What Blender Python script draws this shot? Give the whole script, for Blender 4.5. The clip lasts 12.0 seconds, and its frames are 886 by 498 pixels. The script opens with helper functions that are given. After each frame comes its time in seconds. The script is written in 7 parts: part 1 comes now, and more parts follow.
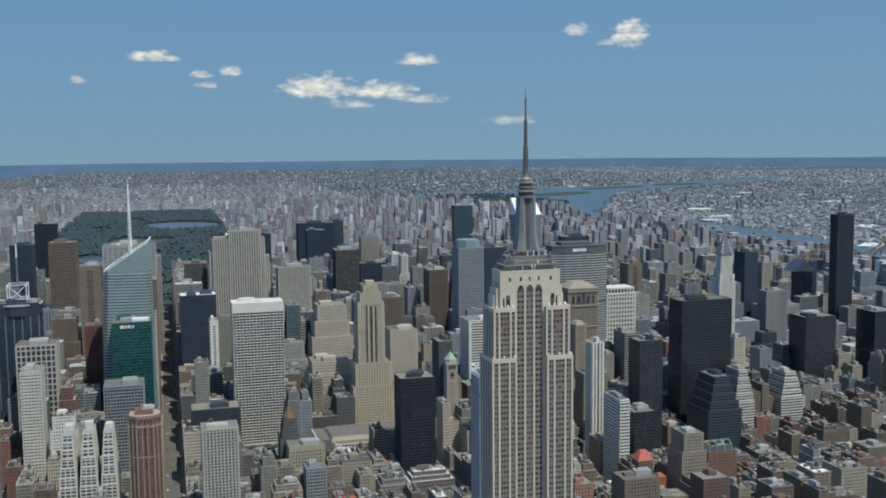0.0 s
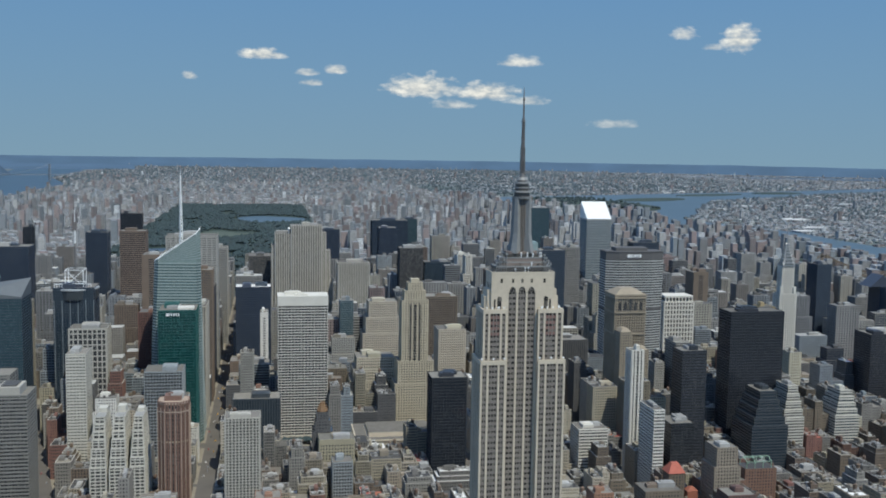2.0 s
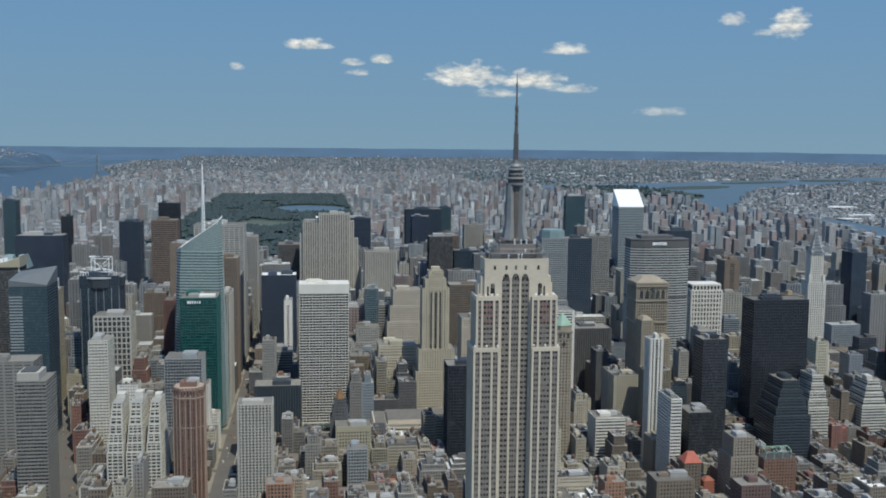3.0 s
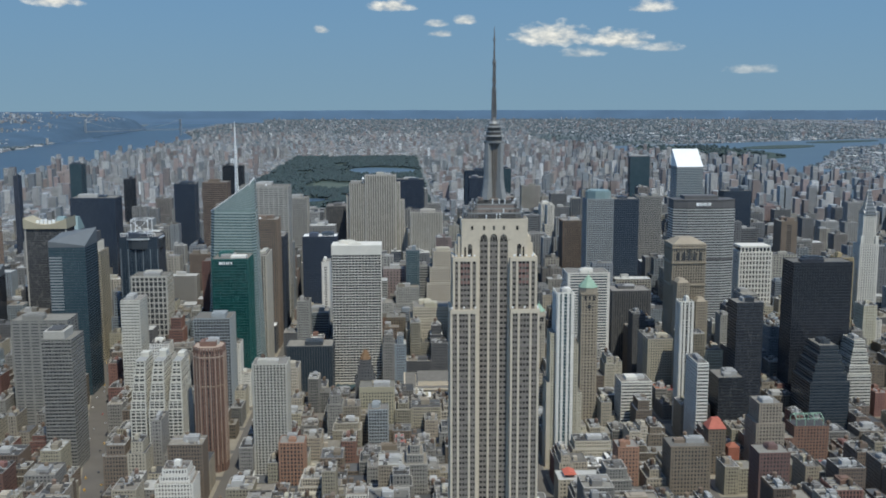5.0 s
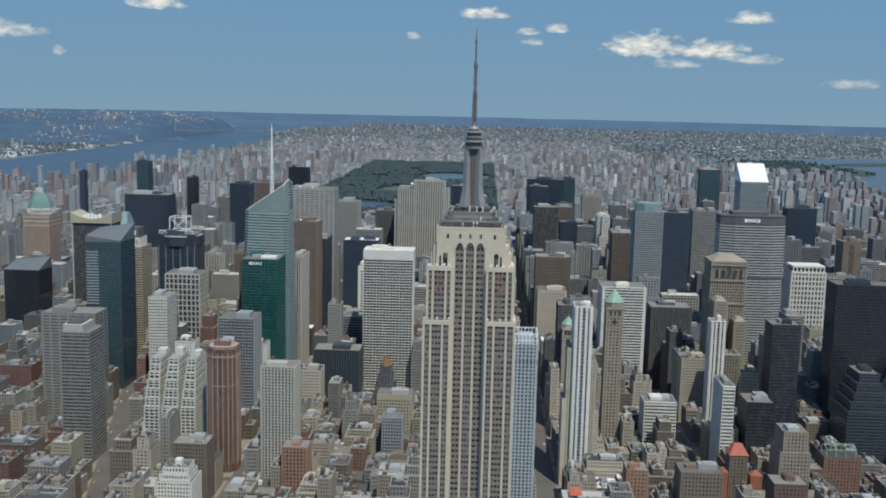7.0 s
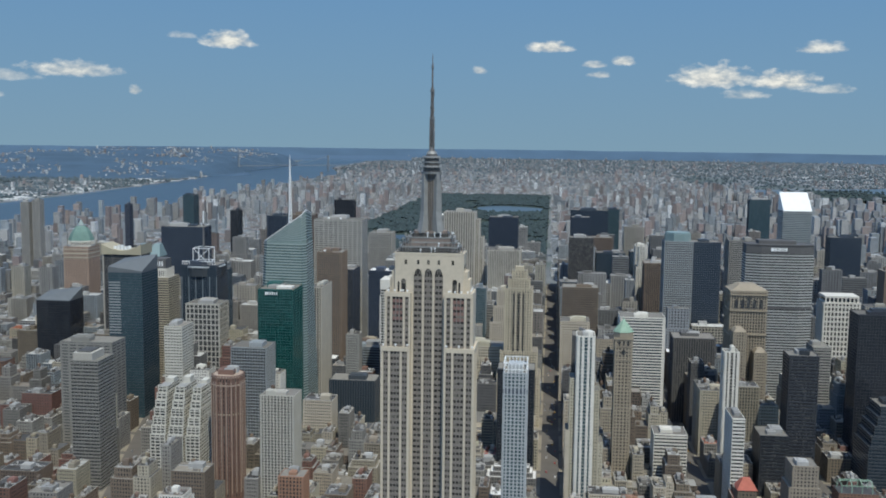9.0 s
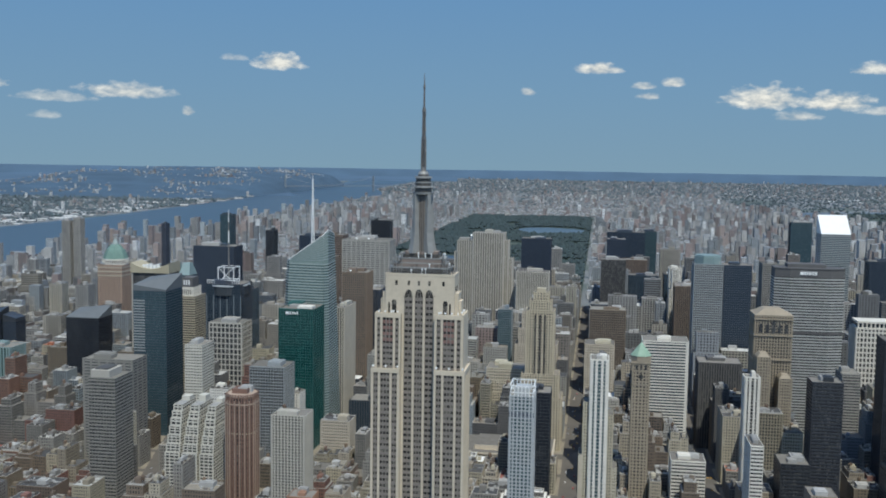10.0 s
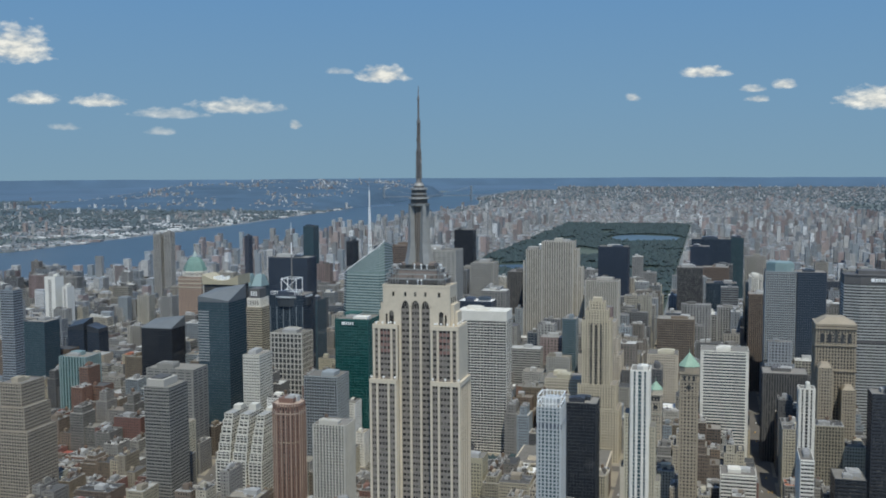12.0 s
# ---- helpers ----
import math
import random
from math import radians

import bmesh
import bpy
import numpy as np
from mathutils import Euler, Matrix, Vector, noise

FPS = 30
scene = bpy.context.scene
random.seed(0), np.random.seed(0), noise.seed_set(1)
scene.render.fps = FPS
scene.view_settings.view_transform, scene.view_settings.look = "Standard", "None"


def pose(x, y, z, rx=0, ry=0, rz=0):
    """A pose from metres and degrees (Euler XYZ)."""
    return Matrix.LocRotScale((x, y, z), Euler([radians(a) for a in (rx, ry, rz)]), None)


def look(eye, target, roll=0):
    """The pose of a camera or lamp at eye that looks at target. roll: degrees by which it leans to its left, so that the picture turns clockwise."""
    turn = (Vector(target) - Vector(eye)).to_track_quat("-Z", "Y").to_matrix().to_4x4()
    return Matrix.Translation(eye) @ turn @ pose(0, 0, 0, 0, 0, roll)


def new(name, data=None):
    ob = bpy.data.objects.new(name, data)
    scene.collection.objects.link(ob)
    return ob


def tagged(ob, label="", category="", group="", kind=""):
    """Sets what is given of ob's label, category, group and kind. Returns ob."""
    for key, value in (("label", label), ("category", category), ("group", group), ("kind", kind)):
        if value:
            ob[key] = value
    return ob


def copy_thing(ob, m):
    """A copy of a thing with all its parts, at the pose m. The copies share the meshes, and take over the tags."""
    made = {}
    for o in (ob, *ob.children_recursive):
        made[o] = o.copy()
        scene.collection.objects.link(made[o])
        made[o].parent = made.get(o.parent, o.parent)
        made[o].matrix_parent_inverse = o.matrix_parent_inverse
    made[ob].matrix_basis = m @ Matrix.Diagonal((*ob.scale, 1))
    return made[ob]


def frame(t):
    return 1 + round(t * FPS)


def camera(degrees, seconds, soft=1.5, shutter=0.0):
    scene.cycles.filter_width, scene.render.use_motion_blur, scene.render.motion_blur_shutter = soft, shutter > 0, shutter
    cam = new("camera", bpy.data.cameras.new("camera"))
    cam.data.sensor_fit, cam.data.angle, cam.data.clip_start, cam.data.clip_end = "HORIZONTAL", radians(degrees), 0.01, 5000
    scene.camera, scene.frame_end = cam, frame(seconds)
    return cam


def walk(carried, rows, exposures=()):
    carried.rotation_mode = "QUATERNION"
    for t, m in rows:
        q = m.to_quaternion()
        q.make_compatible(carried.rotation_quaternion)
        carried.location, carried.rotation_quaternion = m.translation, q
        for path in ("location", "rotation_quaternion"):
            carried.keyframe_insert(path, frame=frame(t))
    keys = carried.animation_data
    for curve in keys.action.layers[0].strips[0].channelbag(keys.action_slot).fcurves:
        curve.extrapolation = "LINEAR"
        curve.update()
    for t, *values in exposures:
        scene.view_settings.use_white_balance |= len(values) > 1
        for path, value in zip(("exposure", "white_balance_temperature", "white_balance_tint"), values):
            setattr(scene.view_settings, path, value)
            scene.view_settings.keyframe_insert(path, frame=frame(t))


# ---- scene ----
# Built at a quarter of full size, so that the horizon lies within the lens's range of 5 km.
# Plans below are in full-size metres: x across town (east), y uptown, z up, from the foot of the tall art-deco tower.
S = 0.25
cam = camera(47.54, 12.0, soft=1.9)
ROWS = [
    (0.0, -237.70, -649.24, 403.74, -5.767, 0.546, -15.528),
    (0.5, -220.33, -652.01, 403.41, -5.714, 0.061, -14.144),
    (1.0, -203.11, -654.86, 402.86, -5.654, -0.454, -12.717),
    (1.5, -185.89, -657.83, 402.22, -5.636, -0.672, -11.302),
    (2.0, -168.26, -660.89, 401.84, -5.716, -0.906, -9.861),
    (2.5, -150.57, -663.47, 401.36, -5.932, -0.742, -8.502),
    (3.0, -133.03, -664.82, 400.61, -6.368, -0.545, -7.275),
    (3.5, -115.17, -664.69, 399.72, -7.020, -0.266, -6.030),
    (5.5, -43.79, -654.91, 397.73, -8.678, -0.170, -1.337),
    (6.0, -25.94, -649.21, 397.27, -8.641, -0.648, 0.017),
    (6.5, -8.46, -642.43, 397.10, -8.477, -1.093, 1.347),
    (7.0, 8.62, -638.25, 396.29, -8.192, -1.280, 2.458),
    (9.0, 76.42, -628.91, 392.06, -6.352, -0.655, 6.197),
    (9.5, 93.21, -624.57, 391.71, -5.759, -0.837, 7.472),
    (10.0, 110.57, -619.09, 391.92, -5.194, -0.809, 8.920),
    (10.5, 127.47, -613.77, 392.37, -4.908, -0.606, 10.462),
    (11.0, 143.45, -610.06, 392.70, -4.721, -0.068, 11.868),
    (11.5, 159.66, -607.49, 393.06, -4.691, 0.376, 13.315),
    (12.0, 176.74, -605.60, 393.50, -4.707, 0.287, 14.790),
]
walk(cam, [(t, pose(S * x, S * y, S * z, 90 + pitch, roll, yaw)) for t, x, y, z, pitch, roll, yaw in ROWS], exposures=[(0.0, 0.24, 6430, 5)])
SUN_STRENGTH, SKY_STRENGTH = 3.1, 0.15
HORIZON_BLUE, MIDDLE_BLUE, UPPER_BLUE = (0.182, 0.283, 0.374), (0.152, 0.267, 0.405), (0.093, 0.22, 0.44)

# ---- world, sun, exposure ----
SUN_AZIMUTH, SUN_ELEVATION = 155.0, 60.0     # degrees clockwise from uptown; noon in summer
world = bpy.data.worlds.new("sky")
scene.world = world
world.use_nodes = True
wn, wl = world.node_tree.nodes, world.node_tree.links
wn.clear()


def wmath(op, a, b=None, clamp=False):
    n = wn.new("ShaderNodeMath")
    n.operation, n.use_clamp = op, clamp
    for i, v in enumerate((a, b)):
        if v is None:
            continue
        if isinstance(v, (int, float)):
            n.inputs[i].default_value = v
        else:
            wl.new(v, n.inputs[i])
    return n.outputs[0]


sky = wn.new("ShaderNodeTexSky")
sky.sky_type, sky.sun_disc = "NISHITA", False
sky.sun_elevation, sky.sun_rotation = radians(SUN_ELEVATION), radians(SUN_AZIMUTH)
sky.altitude, sky.air_density, sky.dust_density, sky.ozone_density = 400.0, 1.0, 0.35, 2.2
sky_coord = wn.new("ShaderNodeTexCoord")
sky_xyz = wn.new("ShaderNodeSeparateXYZ")
wl.new(sky_coord.outputs["Generated"], sky_xyz.inputs[0])
azimuth = wmath("MULTIPLY", wmath("ARCTAN2", sky_xyz.outputs[0], sky_xyz.outputs[1]), 57.29578)
elevation = wmath("MULTIPLY", wmath("ARCSINE", sky_xyz.outputs[2]), 57.29578)
sky_plane = wn.new("ShaderNodeCombineXYZ")
wl.new(azimuth, sky_plane.inputs[0])
wl.new(wmath("MULTIPLY", elevation, 1.9), sky_plane.inputs[1])
puff = wn.new("ShaderNodeTexNoise")
puff.inputs["Scale"].default_value, puff.inputs["Detail"].default_value, puff.inputs["Roughness"].default_value = 1.25, 6.0, 0.55
wl.new(sky_plane.outputs[0], puff.inputs["Vector"])
billow = wmath("SUBTRACT", puff.outputs["Fac"], 0.5)
cloud_cover = None


def cloud(az, el, half_width, half_height, weight=1.0):
    """One small fair-weather cloud: a soft patch of the sky, broken up by the billows."""
    global cloud_cover
    dx = wmath("POWER", wmath("ABSOLUTE", wmath("DIVIDE", wmath("SUBTRACT", azimuth, az), half_width * 1.25)), 2.0)
    up = wmath("DIVIDE", wmath("SUBTRACT", elevation, el - half_height * 0.35), half_height * 1.5)
    down = wmath("MULTIPLY", up, -2.2)
    dy = wmath("POWER", wmath("MAXIMUM", up, down), 2.0)
    body = wmath("SUBTRACT", 1.0, wmath("ADD", dx, dy))
    body = wmath("MULTIPLY", wmath("ADD", body, wmath("MULTIPLY", billow, 2.9)), weight)
    cloud_cover = body if cloud_cover is None else wmath("MAXIMUM", cloud_cover, body)


cloud(8.62, 3.46, 1.93, 0.64)
cloud(12.19, 3.23, 1.61, 0.51)
cloud(10.34, 2.46, 1.03, 0.26, 0.6)
cloud(14.63, 2.74, 0.97, 0.26, 0.6)
cloud(-0.3, 5.05, 1.16, 0.32)
cloud(2.2, 4.10, 0.64, 0.19, 0.7)
cloud(3.8, 4.29, 0.55, 0.26, 0.85)
cloud(2.5, 3.55, 0.58, 0.19, 0.7)
cloud(-4.2, 3.74, 0.39, 0.22, 0.7)
cloud(14.08, 4.90, 1.13, 0.32, 0.8)
cloud(25.98, 6.17, 0.85, 0.80)
cloud(24.63, 5.69, 0.51, 0.19, 0.6)
cloud(23.02, 6.43, 0.64, 0.35, 0.7)
cloud(19.40, 1.52, 1.16, 0.26, 0.45)
cloud(-37.44, 6.41, 1.48, 1.03)
cloud(-36.67, 3.65, 1.03, 0.35, 0.8)
cloud(-33.48, 3.56, 1.22, 0.32, 0.8)
cloud(-26.24, 3.37, 2.25, 0.42, 0.75)
cloud(-29.87, 2.97, 1.77, 0.29, 0.5)
cloud(-18.13, 5.18, 1.22, 0.48)
cloud(-23.06, 2.35, 0.30, 0.25, 0.8)
cloud(-20.60, 5.33, 0.64, 0.19, 0.4)
cloud(-35.25, 2.20, 0.71, 0.19, 0.4)
cloud(-30.35, 1.99, 0.64, 0.23, 0.4)
cover = wmath("MULTIPLY", cloud_cover, 0.9, clamp=True)
lift = wn.new("ShaderNodeMapRange")
lift.inputs["From Min"].default_value, lift.inputs["From Max"].default_value = 0.35, 0.68
lift.inputs["To Min"].default_value, lift.inputs["To Max"].default_value = 0.70, 1.0
wl.new(puff.outputs["Fac"], lift.inputs["Value"])
# the summer haze greys the blue towards the horizon
haze_ramp = wn.new("ShaderNodeMapRange")
haze_ramp.inputs["From Min"].default_value, haze_ramp.inputs["From Max"].default_value = -1.0, 14.0
wl.new(elevation, haze_ramp.inputs["Value"])
haze_colour = wn.new("ShaderNodeValToRGB")
haze_colour.color_ramp.elements[0].color = (*HORIZON_BLUE, 1)
haze_colour.color_ramp.elements[1].color = (*UPPER_BLUE, 1)
mid = haze_colour.color_ramp.elements.new(0.32)
mid.color = (*MIDDLE_BLUE, 1)
wl.new(haze_ramp.outputs[0], haze_colour.inputs[0])
above = wn.new("ShaderNodeMapRange")
above.inputs["From Min"].default_value, above.inputs["From Max"].default_value = 14.0, 40.0
above.inputs["To Min"].default_value, above.inputs["To Max"].default_value = 1.0, 0.0
wl.new(elevation, above.inputs["Value"])
sky_gain = wn.new("ShaderNodeVectorMath")
sky_gain.operation = "SCALE"
sky_gain.inputs["Scale"].default_value = SKY_STRENGTH
wl.new(sky.outputs[0], sky_gain.inputs[0])
low_sky = wn.new("ShaderNodeMix")
low_sky.data_type = "RGBA"
wl.new(above.outputs[0], low_sky.inputs["Factor"])
wl.new(sky_gain.outputs[0], low_sky.inputs["A"])
wl.new(haze_colour.outputs[0], low_sky.inputs["B"])
cloud_white = wn.new("ShaderNodeVectorMath")
cloud_white.operation = "SCALE"
cloud_white.inputs[0].default_value = (0.77, 0.745, 0.70)
wl.new(lift.outputs[0], cloud_white.inputs["Scale"])
sky_mix = wn.new("ShaderNodeMix")
sky_mix.data_type = "RGBA"
wl.new(cover, sky_mix.inputs["Factor"])
wl.new(low_sky.outputs["Result"], sky_mix.inputs["A"])
wl.new(cloud_white.outputs[0], sky_mix.inputs["B"])
sky_out = wn.new("ShaderNodeBackground")
wl.new(sky_mix.outputs["Result"], sky_out.inputs["Color"])
wl.new(sky_out.outputs[0], wn.new("ShaderNodeOutputWorld").inputs[0])

sun = new("sun", bpy.data.lights.new("sun", "SUN"))
sun.data.energy, sun.data.angle, sun.data.color = SUN_STRENGTH, radians(0.53), (1.0, 0.94, 0.83)
az, el = radians(SUN_AZIMUTH), radians(SUN_ELEVATION)
sun.matrix_world = look((0, 0, 400), (-math.sin(az) * math.cos(el), -math.cos(az) * math.cos(el), 400 - math.sin(el)))


# ---- materials ----
def material(name, rgb, rough=0.8, metal=0.0, stain=0.25, stain_size=14.0, grain=0.12, spread=0.0, bump=0.0, per="object"):
    """A worn surface: stains of stain_size metres, fine grain, and a spread of tone from one thing to the next."""
    m = bpy.data.materials.new(name)
    m.use_nodes = True
    n, l = m.node_tree.nodes, m.node_tree.links
    p = n["Principled BSDF"]
    p.inputs["Roughness"].default_value, p.inputs["Metallic"].default_value = rough, metal
    geo = n.new("ShaderNodeNewGeometry")
    big, fine = n.new("ShaderNodeTexNoise"), n.new("ShaderNodeTexNoise")
    for t, s, d in ((big, 1 / (stain_size * S), 4.0), (fine, 1 / (1.6 * S), 2.0)):
        t.inputs["Scale"].default_value, t.inputs["Detail"].default_value = s, d
        l.new(geo.outputs["Position"], t.inputs["Vector"])
    tone = n.new("ShaderNodeMath")
    tone.operation, tone.inputs[1].default_value, tone.inputs[2].default_value = "MULTIPLY_ADD", 2 * stain, 1 - stain
    l.new(big.outputs["Fac"], tone.inputs[0])
    speck = n.new("ShaderNodeMath")
    speck.operation, speck.inputs[1].default_value, speck.inputs[2].default_value = "MULTIPLY_ADD", 2 * grain, 1 - grain
    l.new(fine.outputs["Fac"], speck.inputs[0])
    mul = n.new("ShaderNodeMath")
    mul.operation = "MULTIPLY"
    l.new(tone.outputs[0], mul.inputs[0])
    l.new(speck.outputs[0], mul.inputs[1])
    value = mul.outputs[0]
    colour = n.new("ShaderNodeHueSaturation")
    colour.inputs["Color"].default_value = (*rgb, 1)
    if spread:
        if per == "lot":
            lot, white = n.new("ShaderNodeVectorMath"), n.new("ShaderNodeTexVoronoi")
            lot.operation, lot.inputs[1].default_value = "DIVIDE", (45 * S, 45 * S, 90000 * S)
            l.new(geo.outputs["Position"], lot.inputs[0])
            white.inputs["Scale"].default_value, white.inputs["Randomness"].default_value = 1.0, 0.7
            l.new(lot.outputs[0], white.inputs["Vector"])
            split = n.new("ShaderNodeSeparateColor")
            l.new(white.outputs["Color"], split.inputs[0])
            chance = split.outputs[0]
        else:
            chance = geo.outputs["Random Per Island"] if per == "island" else n.new("ShaderNodeObjectInfo").outputs["Random"]
        wide = n.new("ShaderNodeMath")
        wide.operation, wide.inputs[1].default_value, wide.inputs[2].default_value = "MULTIPLY_ADD", 2 * spread, 1 - spread
        l.new(chance, wide.inputs[0])
        both = n.new("ShaderNodeMath")
        both.operation = "MULTIPLY"
        l.new(wide.outputs[0], both.inputs[0])
        l.new(value, both.inputs[1])
        value = both.outputs[0]
        turn = n.new("ShaderNodeMath")
        turn.operation, turn.inputs[1].default_value = "MULTIPLY", 7.31
        part_of = n.new("ShaderNodeMath")
        part_of.operation = "FRACT"
        l.new(chance, turn.inputs[0])
        l.new(turn.outputs[0], part_of.inputs[0])
        hue = n.new("ShaderNodeMath")
        hue.operation, hue.inputs[1].default_value, hue.inputs[2].default_value = "MULTIPLY_ADD", 0.03, 0.485
        l.new(part_of.outputs[0], hue.inputs[0])
        l.new(hue.outputs[0], colour.inputs["Hue"])
    l.new(value, colour.inputs["Value"])
    l.new(colour.outputs[0], p.inputs["Base Color"])
    if bump:
        b = n.new("ShaderNodeBump")
        b.inputs["Strength"].default_value, b.inputs["Distance"].default_value = bump, 0.3 * S
        l.new(fine.outputs["Fac"], b.inputs["Height"])
        l.new(b.outputs[0], p.inputs["Normal"])
    return m


def window_glass(name, rgb, blind_rgb, blinds=0.3, rough=0.12, pane=(1.5, 3.8), spec=0.5):
    """Panes that differ one from the next: some with blinds drawn, some dark."""
    m = bpy.data.materials.new(name)
    m.use_nodes = True
    n, l = m.node_tree.nodes, m.node_tree.links
    p = n["Principled BSDF"]
    p.inputs["Roughness"].default_value, p.inputs["Specular IOR Level"].default_value = rough, spec
    geo = n.new("ShaderNodeNewGeometry")
    cell = n.new("ShaderNodeVectorMath")
    cell.operation = "DIVIDE"
    cell.inputs[1].default_value = (pane[0] * S, pane[0] * S, pane[1] * S)
    l.new(geo.outputs["Position"], cell.inputs[0])
    floor_of = n.new("ShaderNodeVectorMath")
    floor_of.operation = "FLOOR"
    l.new(cell.outputs[0], floor_of.inputs[0])
    white = n.new("ShaderNodeTexWhiteNoise")
    white.noise_dimensions = "3D"
    l.new(floor_of.outputs[0], white.inputs["Vector"])
    drawn = n.new("ShaderNodeMapRange")
    drawn.inputs["From Min"].default_value, drawn.inputs["From Max"].default_value = 1 - blinds, 1.0
    l.new(white.outputs["Value"], drawn.inputs["Value"])
    mix = n.new("ShaderNodeMix")
    mix.data_type = "RGBA"
    mix.inputs["A"].default_value, mix.inputs["B"].default_value = (*rgb, 1), (*blind_rgb, 1)
    l.new(drawn.outputs[0], mix.inputs["Factor"])
    l.new(mix.outputs["Result"], p.inputs["Base Color"])
    return m


limestone = material("limestone", (0.53, 0.468, 0.37), stain=0.16, spread=0.0, bump=0.1)
WALL_TONES = {
    # colour, roughness, stain, spread from house to house
    "white_stone": ((0.62, 0.60, 0.54), 0.8, 0.14, 0.0),
    "slate_panel": ((0.125, 0.14, 0.15), 0.7, 0.15, 0.0),
    "drab_concrete": ((0.215, 0.212, 0.195), 0.8, 0.18, 0.0),
    "chalk_stone": ((0.53, 0.515, 0.455), 0.8, 0.2, 0.0),
    "black_panel": ((0.055, 0.065, 0.075), 0.4, 0.15, 0.0),
    "white_paint": ((0.66, 0.65, 0.60), 0.8, 0.12, 0.06),
    "tan_stone": ((0.36, 0.322, 0.24), 0.8, 0.18, 0.10),
    "cool_stone": ((0.345, 0.355, 0.345), 0.8, 0.14, 0.0),
    "umber_stone": ((0.29, 0.25, 0.19), 0.8, 0.2, 0.0),
    "pale_stone": ((0.40, 0.385, 0.345), 0.8, 0.16, 0.06),
    "yellow_stone": ((0.36, 0.29, 0.17), 0.8, 0.18, 0.0),
    "grey_stone": ((0.29, 0.285, 0.265), 0.8, 0.18, 0.14),
    "blue_stone": ((0.22, 0.25, 0.275), 0.5, 0.18, 0.12),
    "brown_stone": ((0.17, 0.135, 0.105), 0.8, 0.2, 0.15),
    "pink_brick": ((0.34, 0.25, 0.195), 0.85, 0.15, 0.0),
    "red_stone": ((0.185, 0.112, 0.088), 0.8, 0.15, 0.0),
    "dark_stone": ((0.095, 0.095, 0.097), 0.8, 0.2, 0.15),
    "red_brick": ((0.19, 0.108, 0.085), 0.85, 0.22, 0.22),
    "brown_brick": ((0.155, 0.125, 0.098), 0.85, 0.22, 0.25),
    "tan_brick": ((0.30, 0.268, 0.208), 0.85, 0.2, 0.22),
    "grey_brick": ((0.20, 0.193, 0.178), 0.85, 0.2, 0.25),
    "cream_brick": ((0.42, 0.385, 0.305), 0.85, 0.18, 0.14),
    "yellow_brick": ((0.45, 0.40, 0.30), 0.85, 0.18, 0.0),
    "orange_brick": ((0.30, 0.175, 0.12), 0.85, 0.2, 0.0),
    "maroon_brick": ((0.15, 0.095, 0.085), 0.85, 0.2, 0.0),
    "pale_metal": ((0.28, 0.305, 0.315), 0.5, 0.1, 0.0),
    "aqua_panel": ((0.21, 0.29, 0.295), 0.45, 0.1, 0.0),
    "silver_panel": ((0.40, 0.43, 0.45), 0.45, 0.1, 0.0),
    "mint_metal": ((0.29, 0.35, 0.34), 0.45, 0.1, 0.0),
    "grey_metal": ((0.20, 0.235, 0.26), 0.4, 0.1, 0.0),
    "teal_metal": ((0.03, 0.11, 0.105), 0.4, 0.15, 0.0),
    # dark_metal is lifted to navy, haze put into the colour
    "dark_metal": ((0.05, 0.064, 0.088), 0.4, 0.15, 0.2),
    "black_metal": ((0.034, 0.039, 0.048), 0.4, 0.15, 0.2),
}
WALLS = {k: material(k, c, rough=r, stain=st, spread=sp) for k, (c, r, st, sp) in WALL_TONES.items()}
GLASS = {
    # window_dark, window_haze and black_glass are lightened to paint in haze
    "window_dark": window_glass("window_dark", (0.042, 0.045, 0.05), (0.13, 0.13, 0.12), 0.3),
    "window_tan": window_glass("window_tan", (0.15, 0.142, 0.122), (0.25, 0.235, 0.20), 0.6),
    "window_haze": window_glass("window_haze", (0.075, 0.08, 0.086), (0.14, 0.14, 0.135), 0.4),
    "window_grey": window_glass("window_grey", (0.055, 0.06, 0.066), (0.16, 0.16, 0.155), 0.3),
    "black_glass": window_glass("black_glass", (0.03, 0.043, 0.064), (0.044, 0.058, 0.08), 0.4, rough=0.1),
    "ink_glass": window_glass("ink_glass", (0.022, 0.026, 0.033), (0.045, 0.05, 0.056), 0.35, rough=0.1),
    "slate_glass": window_glass("slate_glass", (0.026, 0.042, 0.058), (0.05, 0.07, 0.088), 0.4, rough=0.1),
    "blue_glass": window_glass("blue_glass", (0.04, 0.075, 0.09), (0.08, 0.125, 0.14), 0.35, rough=0.08),
    "green_glass": window_glass("green_glass", (0.008, 0.042, 0.042), (0.03, 0.11, 0.10), 0.4, rough=0.08, pane=(1.5, 3.9)),
    "pale_glass": window_glass("pale_glass", (0.20, 0.27, 0.26), (0.27, 0.34, 0.33), 0.3, rough=0.1),
    "crystal_glass": window_glass("crystal_glass", (0.075, 0.125, 0.125), (0.14, 0.19, 0.185), 0.3, rough=0.1),
    "deco_glass": window_glass("deco_glass", (0.03, 0.029, 0.028), (0.20, 0.185, 0.16), 0.35),
}
